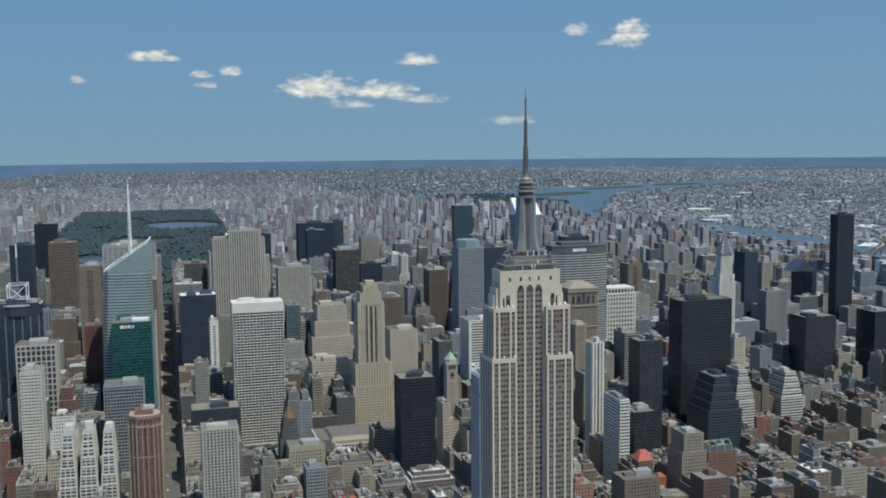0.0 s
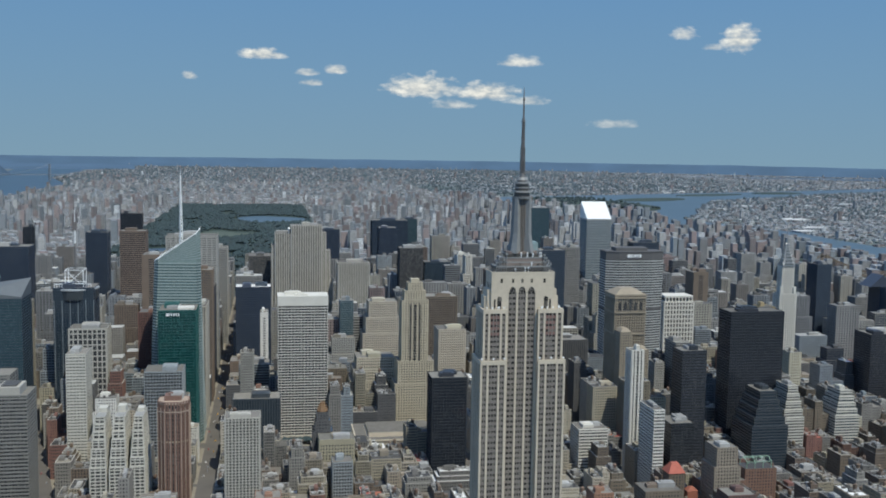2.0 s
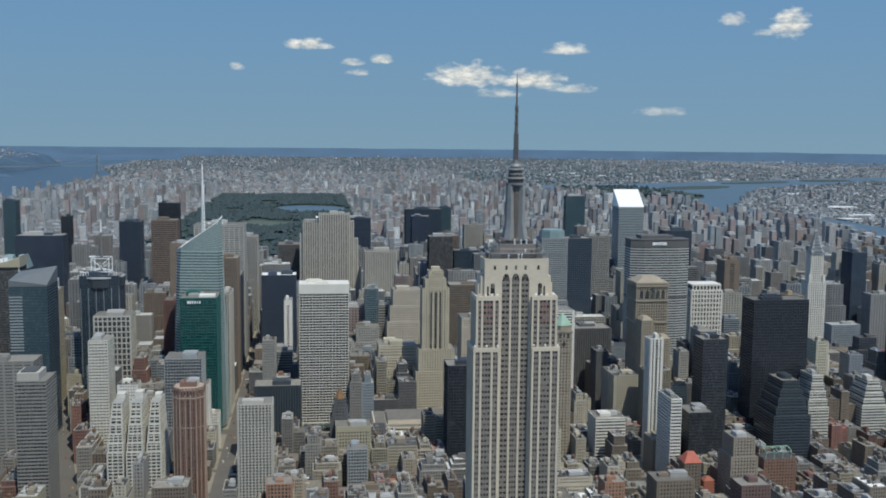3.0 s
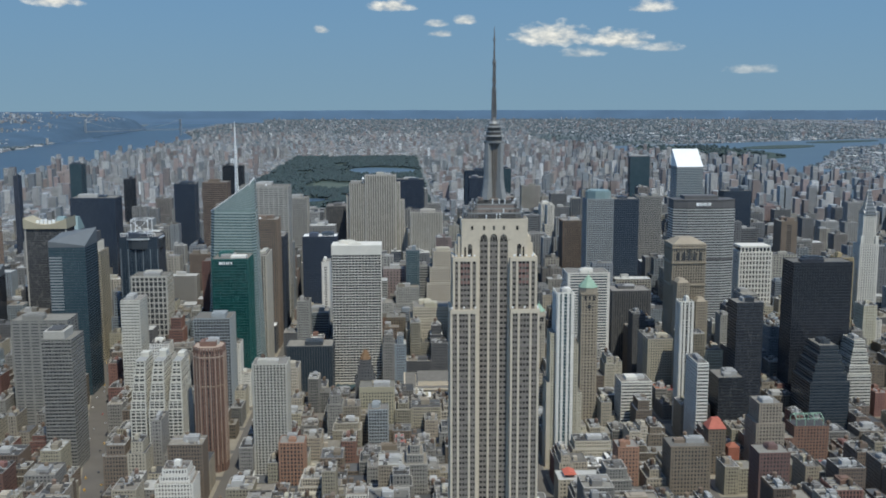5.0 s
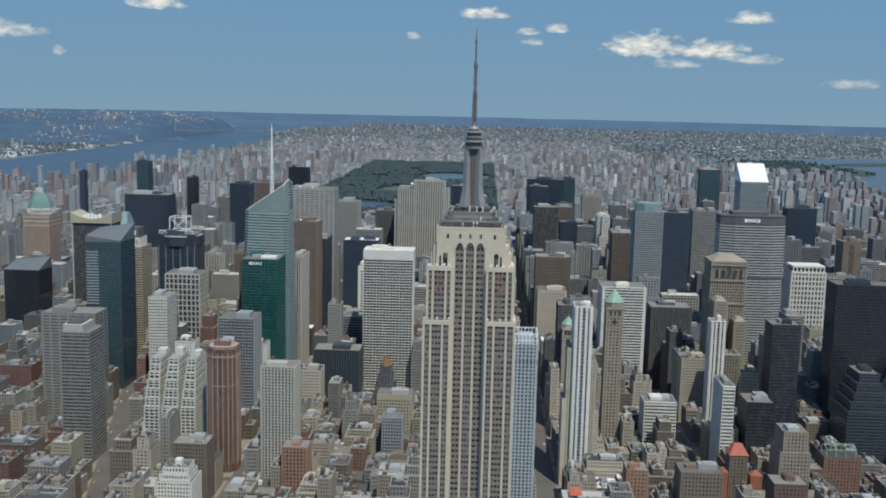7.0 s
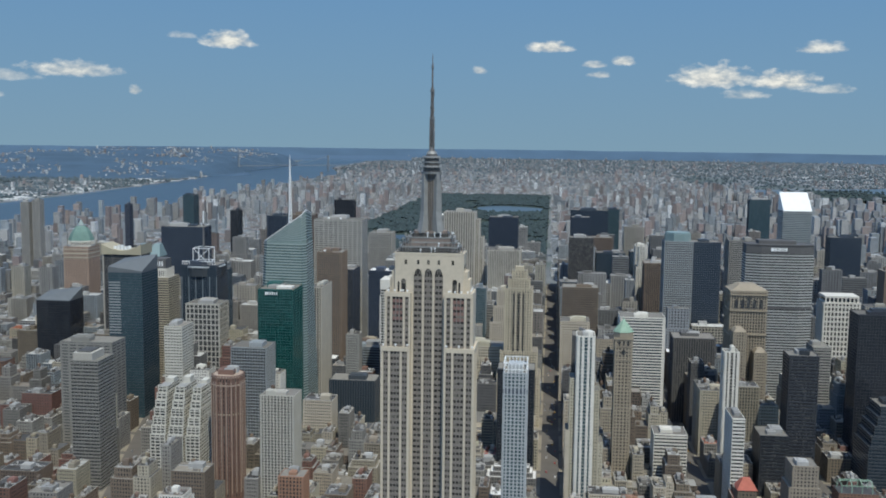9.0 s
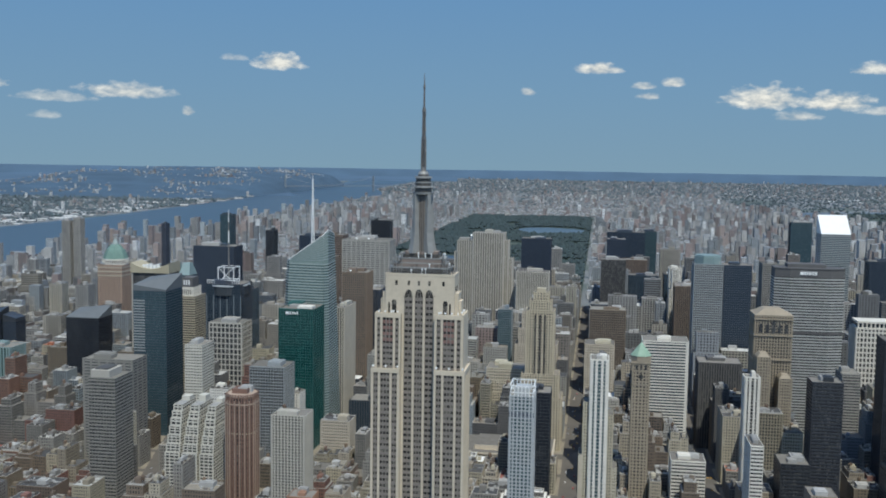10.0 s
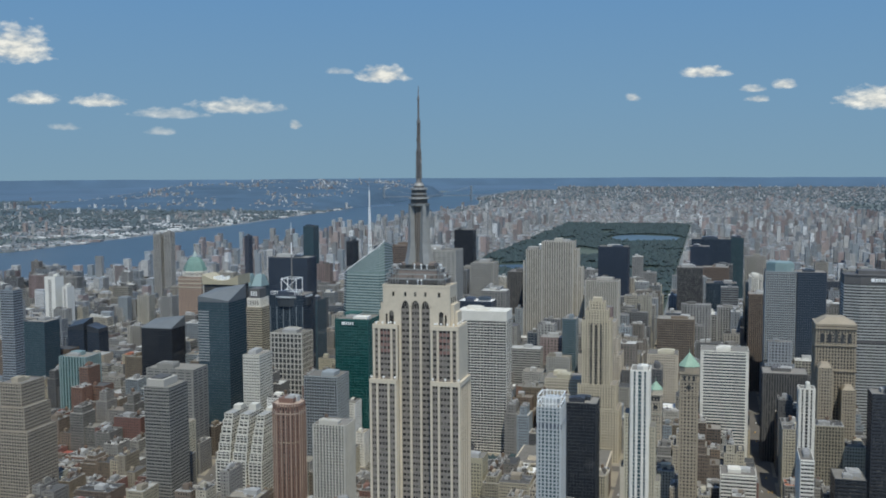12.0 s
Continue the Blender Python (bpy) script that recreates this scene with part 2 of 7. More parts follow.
ROOFS = [
    material("tar_roof", (0.075, 0.077, 0.08), rough=0.9, stain=0.4, stain_size=7, spread=0.3),
    material("grey_roof", (0.18, 0.17, 0.15), rough=0.9, stain=0.35, stain_size=7, spread=0.3),
    material("silver_roof", (0.38, 0.38, 0.36), rough=0.7, stain=0.3, stain_size=7, spread=0.2),
    material("gravel_roof", (0.20, 0.18, 0.15), rough=0.95, stain=0.35, stain_size=7, spread=0.25),
    material("white_roof", (0.70, 0.70, 0.68), rough=0.7, stain=0.2, stain_size=7),
    material("red_roof", (0.30, 0.10, 0.07), rough=0.9, stain=0.3, stain_size=7, spread=0.15),
]
red_spandrel = material("reddish_spandrel", (0.20, 0.115, 0.10), rough=0.6, stain=0.35, stain_size=6)
spandrel = material("cast_aluminium_spandrel", (0.19, 0.17, 0.15), rough=0.6, metal=0.0, stain=0.25, stain_size=5)
bright_metal = material("stainless_steel", (0.40, 0.41, 0.41), rough=0.38, metal=0.7, stain=0.1)
mast_metal = material("mast_aluminium", (0.25, 0.255, 0.25), rough=0.5, metal=0.1, stain=0.2, stain_size=4)
mast_dark = material("mast_dark_glass", (0.075, 0.07, 0.065), rough=0.3, stain=0.2)
mast_red = material("brown_terrace_stone", (0.20, 0.165, 0.145), stain=0.25, stain_size=5)
antenna_metal = material("antenna_steel", (0.19, 0.185, 0.18), rough=0.6, metal=0.3, stain=0.3, stain_size=4)
white_steel = material("white_painted_steel", (0.78, 0.80, 0.80), rough=0.4, stain=0.08)
dull_copper = material("dull_copper", (0.14, 0.235, 0.205), rough=0.75, stain=0.3, stain_size=8)
copper_green = material("green_copper", (0.24, 0.36, 0.275), rough=0.7, stain=0.25, stain_size=6)
tank_wood = material("tank_cedar", (0.14, 0.10, 0.075), rough=0.9, stain=0.3, stain_size=3, spread=0.3)
dark_plant = material("weathered_plant", (0.10, 0.095, 0.09), rough=0.7, stain=0.3, stain_size=4, spread=0.4)
coping_stone = material("pale_coping", (0.38, 0.365, 0.33), rough=0.8, stain=0.3, stain_size=5, spread=0.4)
plant_metal = material("galvanised_plant", (0.34, 0.34, 0.33), rough=0.6, metal=0.0, stain=0.2, stain_size=4, spread=0.25)
asphalt = material("asphalt", (0.115, 0.106, 0.096), rough=0.9, stain=0.3, stain_size=30)
paving = material("paving", (0.24, 0.215, 0.17), rough=0.9, stain=0.3, stain_size=18)
leaf_green = material("tree_leaves", (0.026, 0.046, 0.05), rough=0.8, stain=0.35, stain_size=60, spread=0.2, per="island")
lawn_green = material("lawn", (0.042, 0.062, 0.05), rough=0.9, stain=0.35, stain_size=120)


# ---- building blocks ----
class Shell:
    """Collects the faces of one mesh, in full-size metres."""

    def __init__(self):
        self.v, self.f, self.m = [], [], []

    def quad(self, a, b, c, d, mat=0):
        k = len(self.v)
        self.v += (a, b, c, d)
        self.f.append((k, k + 1, k + 2, k + 3))
        self.m.append(mat)

    def poly(self, pts, mat=0):
        k = len(self.v)
        self.v += pts
        self.f.append(tuple(range(k, k + len(pts))))
        self.m.append(mat)

    def box(self, x0, x1, y0, y1, z0, z1, mat=0, bottom=True):
        self.prism([(x0, y0), (x1, y0), (x1, y1), (x0, y1)], z0, z1, mat, bottom)

    def prism(self, ring, z0, z1, mat=0, bottom=True, top_ring=None, cap=True):
        top_ring = top_ring or ring
        n = len(ring)
        for i in range(n):
            (ax, ay), (bx, by) = ring[i], ring[(i + 1) % n]
            (cx, cy), (dx, dy) = top_ring[(i + 1) % n], top_ring[i]
            self.quad((ax, ay, z0), (bx, by, z0), (cx, cy, z1), (dx, dy, z1), mat)
        if cap:
            self.poly([(x, y, z1) for x, y in top_ring], mat)
        if bottom:
            self.poly([(x, y, z0) for x, y in reversed(ring)], mat)

    def beam(self, a, b, w, mat=0):
        """A square bar from a to b."""
        a, b = Vector(a), Vector(b)
        q = (b - a).to_track_quat("Z", "Y").to_matrix()
        ux, uy = q @ Vector((w / 2, 0, 0)), q @ Vector((0, w / 2, 0))
        lo = [tuple(a - ux - uy), tuple(a + ux - uy), tuple(a + ux + uy), tuple(a - ux + uy)]
        hi = [tuple(b - ux - uy), tuple(b + ux - uy), tuple(b + ux + uy), tuple(b - ux + uy)]
        for i in range(4):
            j = (i + 1) % 4
            self.quad(lo[i], lo[j], hi[j], hi[i], mat)
        self.poly(hi, mat)
        self.poly(lo[::-1], mat)

    def lattice(self, ring, z0, z1, floor, bay, band, pier, band_out, pier_out, mat=0, lean=True, head=0.0, backs=True):
        """Spandrel bands at each floor and piers at each bay, standing proud of the walls of a ring."""
        n = len(ring)
        floors = max(1, round((z1 - z0 - head) / floor))
        fh = (z1 - z0 - head) / floors
        for i in range(n):
            (ax, ay), (bx, by) = ring[i], ring[(i + 1) % n]
            length = math.hypot(bx - ax, by - ay)
            if length < 0.5 or (i == 2 and not backs):
                continue
            ux, uy = (bx - ax) / length, (by - ay) / length
            nx, ny = uy, -ux
            ext = band_out if i % 2 == 0 else 0.0
            if band > 0:
                for k in range(floors + 1):
                    lo = z0 + k * fh
                    hi = lo + band * fh if k < floors else z1
                    if k == floors:
                        lo = z1 - max(head, 0.25 * fh)
                    o = band_out
                    p0 = (ax - ux * ext, ay - uy * ext)
                    p1 = (bx + ux * ext, by + uy * ext)
                    q0, q1 = (p0[0] + nx * o, p0[1] + ny * o), (p1[0] + nx * o, p1[1] + ny * o)
                    self.quad((*q0, lo), (*q1, lo), (*q1, hi), (*q0, hi), mat)
                    self.quad((*q0, hi), (*q1, hi), (*p1, hi), (*p0, hi), mat)
                    if lean:
                        self.quad((*p0, lo), (*p1, lo), (*q1, lo), (*q0, lo), mat)
            if pier > 0:
                bays = max(1, round(length / bay))
                w = pier * length / bays / 2
                for k in range(bays + 1):
                    c = min(max(k * length / bays, w), length - w)
                    o = pier_out
                    s0, s1 = c - w, c + w
                    p0, p1 = (ax + ux * s0, ay + uy * s0), (ax + ux * s1, ay + uy * s1)
                    q0, q1 = (p0[0] + nx * o, p0[1] + ny * o), (p1[0] + nx * o, p1[1] + ny * o)
                    self.quad((*q0, z0), (*q1, z0), (*q1, z1), (*q0, z1), mat)
                    self.quad((*p0, z0), (*q0, z0), (*q0, z1), (*p0, z1), mat)
                    self.quad((*q1, z0), (*p1, z0), (*p1, z1), (*q1, z1), mat)
                    self.quad((*q0, z1), (*q1, z1), (*p1, z1), (*p0, z1), mat)

    def mesh(self, name, base, mats):
        me = bpy.data.meshes.new(name)
        bx, by, bz = base
        me.from_pydata([((x - bx) * S, (y - by) * S, (z - bz) * S) for x, y, z in self.v], [], self.f)
        for mat in mats:
            me.materials.append(mat)
        if len(mats) > 1:
            me.polygons.foreach_set("material_index", self.m)
        me.update()
        return me


def thing(name, base, label, category, group="", kind=""):
    ob = new(name)
    ob.empty_display_size = 1.0
    ob.location = [c * S for c in base]
    ob["base"] = list(base)
    return tagged(ob, label, category, group, kind)


def part(name, shell, mats, parent, label=""):
    """One mesh under a thing or under a part of it."""
    mats = mats if isinstance(mats, (list, tuple)) else [mats]
    base = parent["base"]
    ob = new(name, shell.mesh(name, base, mats))
    ob.parent = parent
    ob["base"] = list(base)
    return tagged(ob, label)


def solid(name, shell, mats, base, label, category, group="", kind=""):
    """One thing that is a single mesh."""
    mats = mats if isinstance(mats, (list, tuple)) else [mats]
    ob = new(name, shell.mesh(name, base, mats))
    ob.location = [c * S for c in base]
    return tagged(ob, label, category, group, kind)


def rect(x0, x1, y0, y1):
    return [(x0, y0), (x1, y0), (x1, y1), (x0, y1)]


def circle(x, y, r, n=16, turn=0.0):
    return [(x + r * math.cos(2 * math.pi * (i + turn) / n), y + r * math.sin(2 * math.pi * (i + turn) / n)) for i in range(n)]


# share of each floor that is spandrel, share of each bay that is pier, how far they stand out
PATTERNS = {
    "grid": (0.38, 0.28, 0.28, 0.42),
    "masonry": (0.46, 0.50, 0.22, 0.30),
    "bands": (0.46, 0.06, 0.45, 0.30),
    "piers": (0.34, 0.40, 0.15, 0.80),
    "glass": (0.16, 0.09, 0.16, 0.25),
    "ribs": (0.14, 0.44, 0.10, 0.90),
    "frame": (0.22, 0.26, 0.30, 0.55),
    "sash": (0.24, 0.05, 0.20, 0.2),
    "grille": (0.30, 0.11, 0.10, 0.14),
    "fine_ribs": (0.0, 0.42, 0.0, 0.7),
    "ribbon": (0.50, 0.0, 0.45, 0.0),
    "panel": (0.62, 0.22, 0.12, 0.18),
    "slots": (0.27, 0.16, 0.15, 0.45),
}
TAKEN = []      # ground that the named towers stand on
rng = random.Random(7)


def roof_plant(parent, x0, x1, y0, y1, z, wall, count=1, tank=False):
    """Bulkheads, cooling plant and a water tank on a flat roof."""
    w, d = x1 - x0, y1 - y0
    for k in range(count):
        bw, bd, bh = w * rng.uniform(0.25, 0.5), d * rng.uniform(0.25, 0.5), rng.uniform(3.0, 6.0)
        bx, by = x0 + (w - bw) * rng.uniform(0.15, 0.85), y0 + (d - bd) * rng.uniform(0.2, 0.8)
        s = Shell()
        s.box(bx, bx + bw, by, by + bd, z, z + bh, bottom=False)
        s.box(bx + bw * 0.2, bx + bw * 0.8, by + bd * 0.2, by + bd * 0.8, z + bh, z + bh + 0.8, bottom=False)
        part("bulkhead", s, wall if rng.random() < 0.6 else plant_metal, parent)
    if tank:
        tx, ty = x0 + w * rng.uniform(0.2, 0.8), y0 + d * rng.uniform(0.3, 0.8)
        s = Shell()
        for sx in (-1.2, 1.2):
            for sy in (-1.2, 1.2):
                s.beam((tx + sx, ty + sy, z), (tx + sx, ty + sy, z + 3.2), 0.3)
        s.prism(circle(tx, ty, 2.1, 10), z + 3.2, z + 7.0)
        s.prism(circle(tx, ty, 2.3, 10), z + 7.0, z + 8.6, bottom=False, top_ring=circle(tx, ty, 0.15, 10))
        part("water_tank", s, tank_wood, parent, "weathered cedar rooftop water tank")


def wedge_roof(s, x0, x1, y0, y1, z, tops):
    """A closed sloping roof over a rectangle: heights at the south-west, south-east, north-east and north-west corners."""
    low = [(x, y, z) for x, y in rect(x0, x1, y0, y1)]
    high = [(x, y, h) for (x, y), h in zip(rect(x0, x1, y0, y1), tops)]
    for i in range(4):
        j = (i + 1) % 4
        s.quad(low[i], low[j], high[j], high[i])
    s.poly([high[0], high[1], high[2]])
    s.poly([high[0], high[2], high[3]])


def tower(name, label, x0, x1, y0, y1, z, pattern, wall, glass, steps=1, top=0.0, floor=3.8, bay=3.3, ring=None, plant=2, roof=1, grow=5.0, base=0.0, category="office tower", group="", tank=False, dishes=0):
    """A tower of one or more tiers: glazing behind a lattice of piers and spandrels, a parapet roof and its plant."""
    wall_mat, glass_mat = WALLS[wall], GLASS[glass]
    ob = thing(name, ((x0 + x1) / 2, (y0 + y1) / 2, 0), label, category, group)
    tiers = []
    for k in range(steps):
        g = grow * (steps - 1 - k)
        zk = z * (0.5 + 0.5 * (k + 1) / steps) if steps > 1 else z
        tiers.append((x0 - g, x1 + g, y0 - g * 0.6, y1 + g * 0.6, zk))
    TAKEN.append((tiers[0][0], tiers[0][1], tiers[0][2], tiers[0][3]))
    walls, panes = Shell(), Shell()
    low = base
    for k, (a, b, c, d, zk) in enumerate(tiers):
        r = ring if ring and k == steps - 1 else rect(a, b, c, d)
        head = top if k == steps - 1 else 0.0
        if pattern == "plain":
            walls.prism(r, low, zk - 0.6, cap=False, bottom=False)
            fb = 0.35 * (b - a)
            for fl in range(int((zk - low) / floor) - 1):
                zf = low + 1 + fl * floor
                panes.quad((a + fb, c - 0.06, zf), (b - fb, c - 0.06, zf), (b - fb, c - 0.06, zf + 1.9), (a + fb, c - 0.06, zf + 1.9))
        else:
            band, pier, bo, po = PATTERNS[pattern]
            panes.prism(r, low, zk - 0.6, cap=False, bottom=False)
            walls.lattice(r, low, zk, floor, bay, band, pier, bo, po, head=head)
        roofs = Shell()
        roofs.poly([(x, y, zk - 0.6) for x, y in r])
        part("roof", roofs, ROOFS[roof], ob)
        walls.prism([(a + 0.01, c + 0.01), (b - 0.01, c + 0.01), (b - 0.01, c + 0.5), (a + 0.01, c + 0.5)], zk - 0.6, zk + 0.5) if ring is None else None
        low = zk - 0.6
    tagged(part("wall", walls, wall_mat, ob), kind="stuff")
    tagged(part("glazing", panes, glass_mat, ob), kind="stuff" if pattern == "plain" else "")
    a, b, c, d, zk = tiers[-1]
    roof_plant(ob, a, b, c, d, zk - 0.6, wall_mat, plant, tank)
    for k in range(dishes):
        s = Shell()
        px, py = a + (b - a) * (0.3 + 0.25 * k), c + 4
        s.prism(circle(px, py, 0.4, 8), zk - 0.6, zk + 2)
        s.prism(circle(px, py, 2.6, 14), zk + 2, zk + 3.6, top_ring=circle(px, py - 0.8, 1.2, 14))
        part("dish", s, white_steel, ob, "white satellite dish")
    return ob


# ---- ground, water, parks ----
def sheet(name, pts, z, mat, label, category, kind="structure"):
    s = Shell()
    s.poly([(x, y, z) for x, y in pts])
    return solid(name, s, mat, (0, 0, z), label, category, kind=kind)


SHORES = []     # outlines of the rivers and the bay


def strip(name, near, far, z, mat, label):
    """Water between two shores, point by point."""
    s = Shell()
    for (a, b), (c, d) in zip(zip(near, near[1:]), zip(far, far[1:])):
        s.quad((*a, z), (*b, z), (*d, z), (*c, z))
    ring = near + far[::-1]
    SHORES.append((ring, min(p[0] for p in ring), max(p[0] for p in ring), min(p[1] for p in ring), max(p[1] for p in ring)))
    return solid(name, s, mat, (0, 0, z), label, "water", kind="structure")


def ground_material():
    # grey and green are both lightened and blued, haze painted into the ground
    m = material("city_ground", (0.165, 0.18, 0.19), rough=0.95, stain=0.35, stain_size=420, grain=0.3)
    n, l = m.node_tree.nodes, m.node_tree.links
    p = n["Principled BSDF"]
    old = p.inputs["Base Color"].links[0].from_socket
    geo = n.new("ShaderNodeNewGeometry")
    patch = n.new("ShaderNodeTexNoise")
    patch.inputs["Scale"].default_value, patch.inputs["Detail"].default_value = 1 / (650 * S), 6.0
    l.new(geo.outputs["Position"], patch.inputs["Vector"])
    edge = n.new("ShaderNodeMapRange")
    edge.inputs["From Min"].default_value, edge.inputs["From Max"].default_value = 0.5, 0.6
    l.new(patch.outputs["Fac"], edge.inputs["Value"])
    mix = n.new("ShaderNodeMix")
    mix.data_type = "RGBA"
    mix.inputs["B"].default_value = (0.085, 0.11, 0.105, 1)
    l.new(edge.outputs[0], mix.inputs["Factor"])
    l.new(old, mix.inputs["A"])
    l.new(mix.outputs["Result"], p.inputs["Base Color"])
    return m


def water_material():
    m = material("river_water", (0.04, 0.057, 0.075), rough=0.3, stain=0.2, stain_size=500)
    n, l = m.node_tree.nodes, m.node_tree.links
    geo, ripple, b = n.new("ShaderNodeNewGeometry"), n.new("ShaderNodeTexNoise"), n.new("ShaderNodeBump")
    ripple.inputs["Scale"].default_value, ripple.inputs["Detail"].default_value = 1 / (40 * S), 6.0
    b.inputs["Strength"].default_value, b.inputs["Distance"].default_value = 0.5, 2.0 * S
    l.new(geo.outputs["Position"], ripple.inputs["Vector"])
    l.new(ripple.outputs["Fac"], b.inputs["Height"])
    l.new(b.outputs[0], n["Principled BSDF"].inputs["Normal"])
    return m


river = water_material()
murky = material("murky_water", (0.075, 0.112, 0.14), rough=0.45, stain=0.15, stain_size=300)
sheet("ground", [(-24000, -14000), (24000, -14000), (24000, 24000), (-24000, 24000)], 0.0, ground_material(), "hazy city ground of streets, yards and trees", "ground")
strip("water_west", [(-1340, -1820), (-1960, 0), (-1970, 1930), (-1980, 3170), (-1960, 5210), (-2060, 7830), (-2040, 9360), (-2570, 11360), (-2760, 14310), (-3300, 18600)],
      [(-2670, -2550), (-3290, -730), (-3150, 840), (-3000, 2930), (-2930, 5450), (-3060, 7840), (-3215, 9360), (-3210, 11140), (-3900, 15430), (-4500, 18600)], 1.5, river, "wide blue river beyond the west side")
strip("water_east", [(1580, -830), (1370, 70), (1400, 720), (1520, 2060), (1660, 3030), (1730, 4460), (1280, 5100), (1420, 6070)],
      [(2540, -300), (2260, 560), (2180, 1400), (2450, 2830), (2500, 4130), (2290, 5030), (2600, 5500), (2760, 5920)], 1.5, murky, "narrow grey river beyond the east side")
strip("water_bay", [(1420, 6070), (1340, 7430), (2950, 8190), (4300, 8850), (5600, 9500), (7200, 10400)],
      [(2760, 5920), (3490, 7220), (4500, 7900), (5300, 8600), (6300, 9200), (7300, 10300)], 1.3, murky, "grey-blue bay with islands beyond the river")
strip("water_sound", [(6500, 15500), (9740, 14600), (14000, 14800)], [(6500, 14800), (9740, 12970), (14500, 12600)], 1.1, river, "far blue strait on the horizon")


def island(name, x, y, rx, ry, turn, label):
    ring = [(x + rx * c * math.cos(turn) - ry * s * math.sin(turn), y + rx * c * math.sin(turn) + ry * s * math.cos(turn))
            for c, s in [(math.cos(a / 24 * 2 * math.pi), math.sin(a / 24 * 2 * math.pi)) for a in range(24)]]
    sh = Shell()
    sh.prism(ring, 0, 5.0, bottom=False)
    solid(name, sh, lawn_green, (x, y, 0), label, "island", kind="structure")


island("ground_island_1", 1900, 2640, 110, 1450, -0.10, "long narrow island with trees in the river")
island("ground_island_2", 2200, 6700, 420, 900, 0.15, "broad green island in the river")
island("ground_island_3", 4900, 8780, 330, 190, 0.5, "low island in the bay")

island("ground_island_4", 2080, 6120, 420, 150, 0.2, "low wooded island in the bay")
island("ground_island_5", 3000, 7330, 430, 170, 0.6, "low wooded island in the bay")
island("ground_island_6", 3950, 8280, 480, 120, 0.5, "low wooded island in the bay")

# the long park with its lakes and lawns
sheet("park_ground", [(-745, 2085), (65, 2085), (65, 6190), (-745, 6190)], 0.6, lawn_green, "green lawns of the long city park", "park")


def blob(x, y, rx, ry, n=28, rough=0.18, seed=1):
    r = random.Random(seed)
    k1, k2, p1, p2 = r.uniform(0.4, 1) * rough, r.uniform(0.4, 1) * rough, r.uniform(0, 6), r.uniform(0, 6)
    return [(x + rx * math.cos(a) * (1 + k1 * math.sin(2 * a + p1) + k2 * math.sin(3 * a + p2)), y + ry * math.sin(a) * (1 + k1 * math.sin(2 * a + p1) + k2 * math.sin(3 * a + p2)))
            for a in [i / n * 2 * math.pi for i in range(n)]]


RESERVOIR, LAKE, LAWN = blob(-150, 4880, 175, 290, seed=4), blob(-480, 3240, 150, 110, rough=0.35, seed=5), blob(-350, 3950, 110, 150, seed=6)
sheet("water_reservoir", RESERVOIR, 1.6, murky, "round blue reservoir in the park", "water")
sheet("water_lake", LAKE, 1.6, river, "small lake among the trees of the park", "water")
sheet("great_lawn", LAWN, 1.4, material("mown_grass", (0.075, 0.095, 0.07), stain=0.2, stain_size=60), "pale mown lawn in the park", "lawn")


def inside(x, y, ring, k=1.06):
    cx, cy = sum(p[0] for p in ring) / len(ring), sum(p[1] for p in ring) / len(ring)
    rx, ry = max(abs(p[0] - cx) for p in ring), max(abs(p[1] - cy) for p in ring)
    return ((x - cx) / rx) ** 2 + ((y - cy) / ry) ** 2 < k


def crowns(name, places, mat, label, category="trees", kind="stuff"):
    """A wood: many uneven crowns, each a crumpled clump of a few faces."""
    r = random.Random(len(places))
    unit = [(0, 0, 1), (0.9, 0, 0.35), (0.28, 0.86, 0.35), (-0.73, 0.53, 0.35), (-0.73, -0.53, 0.35), (0.28, -0.86, 0.35), (0, 0, -0.3)]
    faces = [(0, 1, 2), (0, 2, 3), (0, 3, 4), (0, 4, 5), (0, 5, 1), (6, 2, 1), (6, 3, 2), (6, 4, 3), (6, 5, 4), (6, 1, 5)]
    v, f = [], []
    for x, y, z, size in places:
        k, t = len(v), r.uniform(0, 6.3)
        c, s = math.cos(t), math.sin(t)
        for a, b, h in unit:
            q = size * r.uniform(0.75, 1.25)
            v.append(((x + q * (a * c - b * s)) * S, (y + q * (a * s + b * c)) * S, (z + 0.4 * size + q * h) * S))
        f += [(k + i, k + j, k + m) for i, j, m in faces]
    me = bpy.data.meshes.new(name)
    me.from_pydata(v, [], f)
    me.materials.append(mat)
    return tagged(new(name, me), label, category, kind=kind)


r_park = random.Random(3)
places = []
while len(places) < 9500:
    x, y = r_park.uniform(-740, 60), r_park.uniform(2095, 6180)
    if inside(x, y, RESERVOIR) or inside(x, y, LAKE) or inside(x, y, LAWN, 1.1):
        continue
    if noise.noise(Vector((x / 160, y / 160, 3.0))) > 0.38:
        continue
    places.append((x, y, 2.0, r_park.uniform(7, 13)))
crowns("park_trees", places, leaf_green, "dense dark green trees of the long park")
crowns("library_park_trees", [(r_park.uniform(-190, -66), r_park.uniform(608, 625) if r_park.random() < 0.5 else r_park.uniform(668, 690), 2.0, r_park.uniform(4, 6.5)) for _ in range(150)],
       leaf_green, "green plane trees round the library lawn")
sheet("library_lawn", [(-190, 626), (-75, 626), (-75, 668), (-190, 668)], 0.9, lawn_green, "green lawn behind the library", "lawn")
TAKEN.append((-205, -62, 600, 695))

# far hills that close the horizon, with blue haze painted into their colour
far_haze_blue = material("hazed_far_woods", (0.062, 0.112, 0.175), rough=1.0, stain=0.3, stain_size=700)


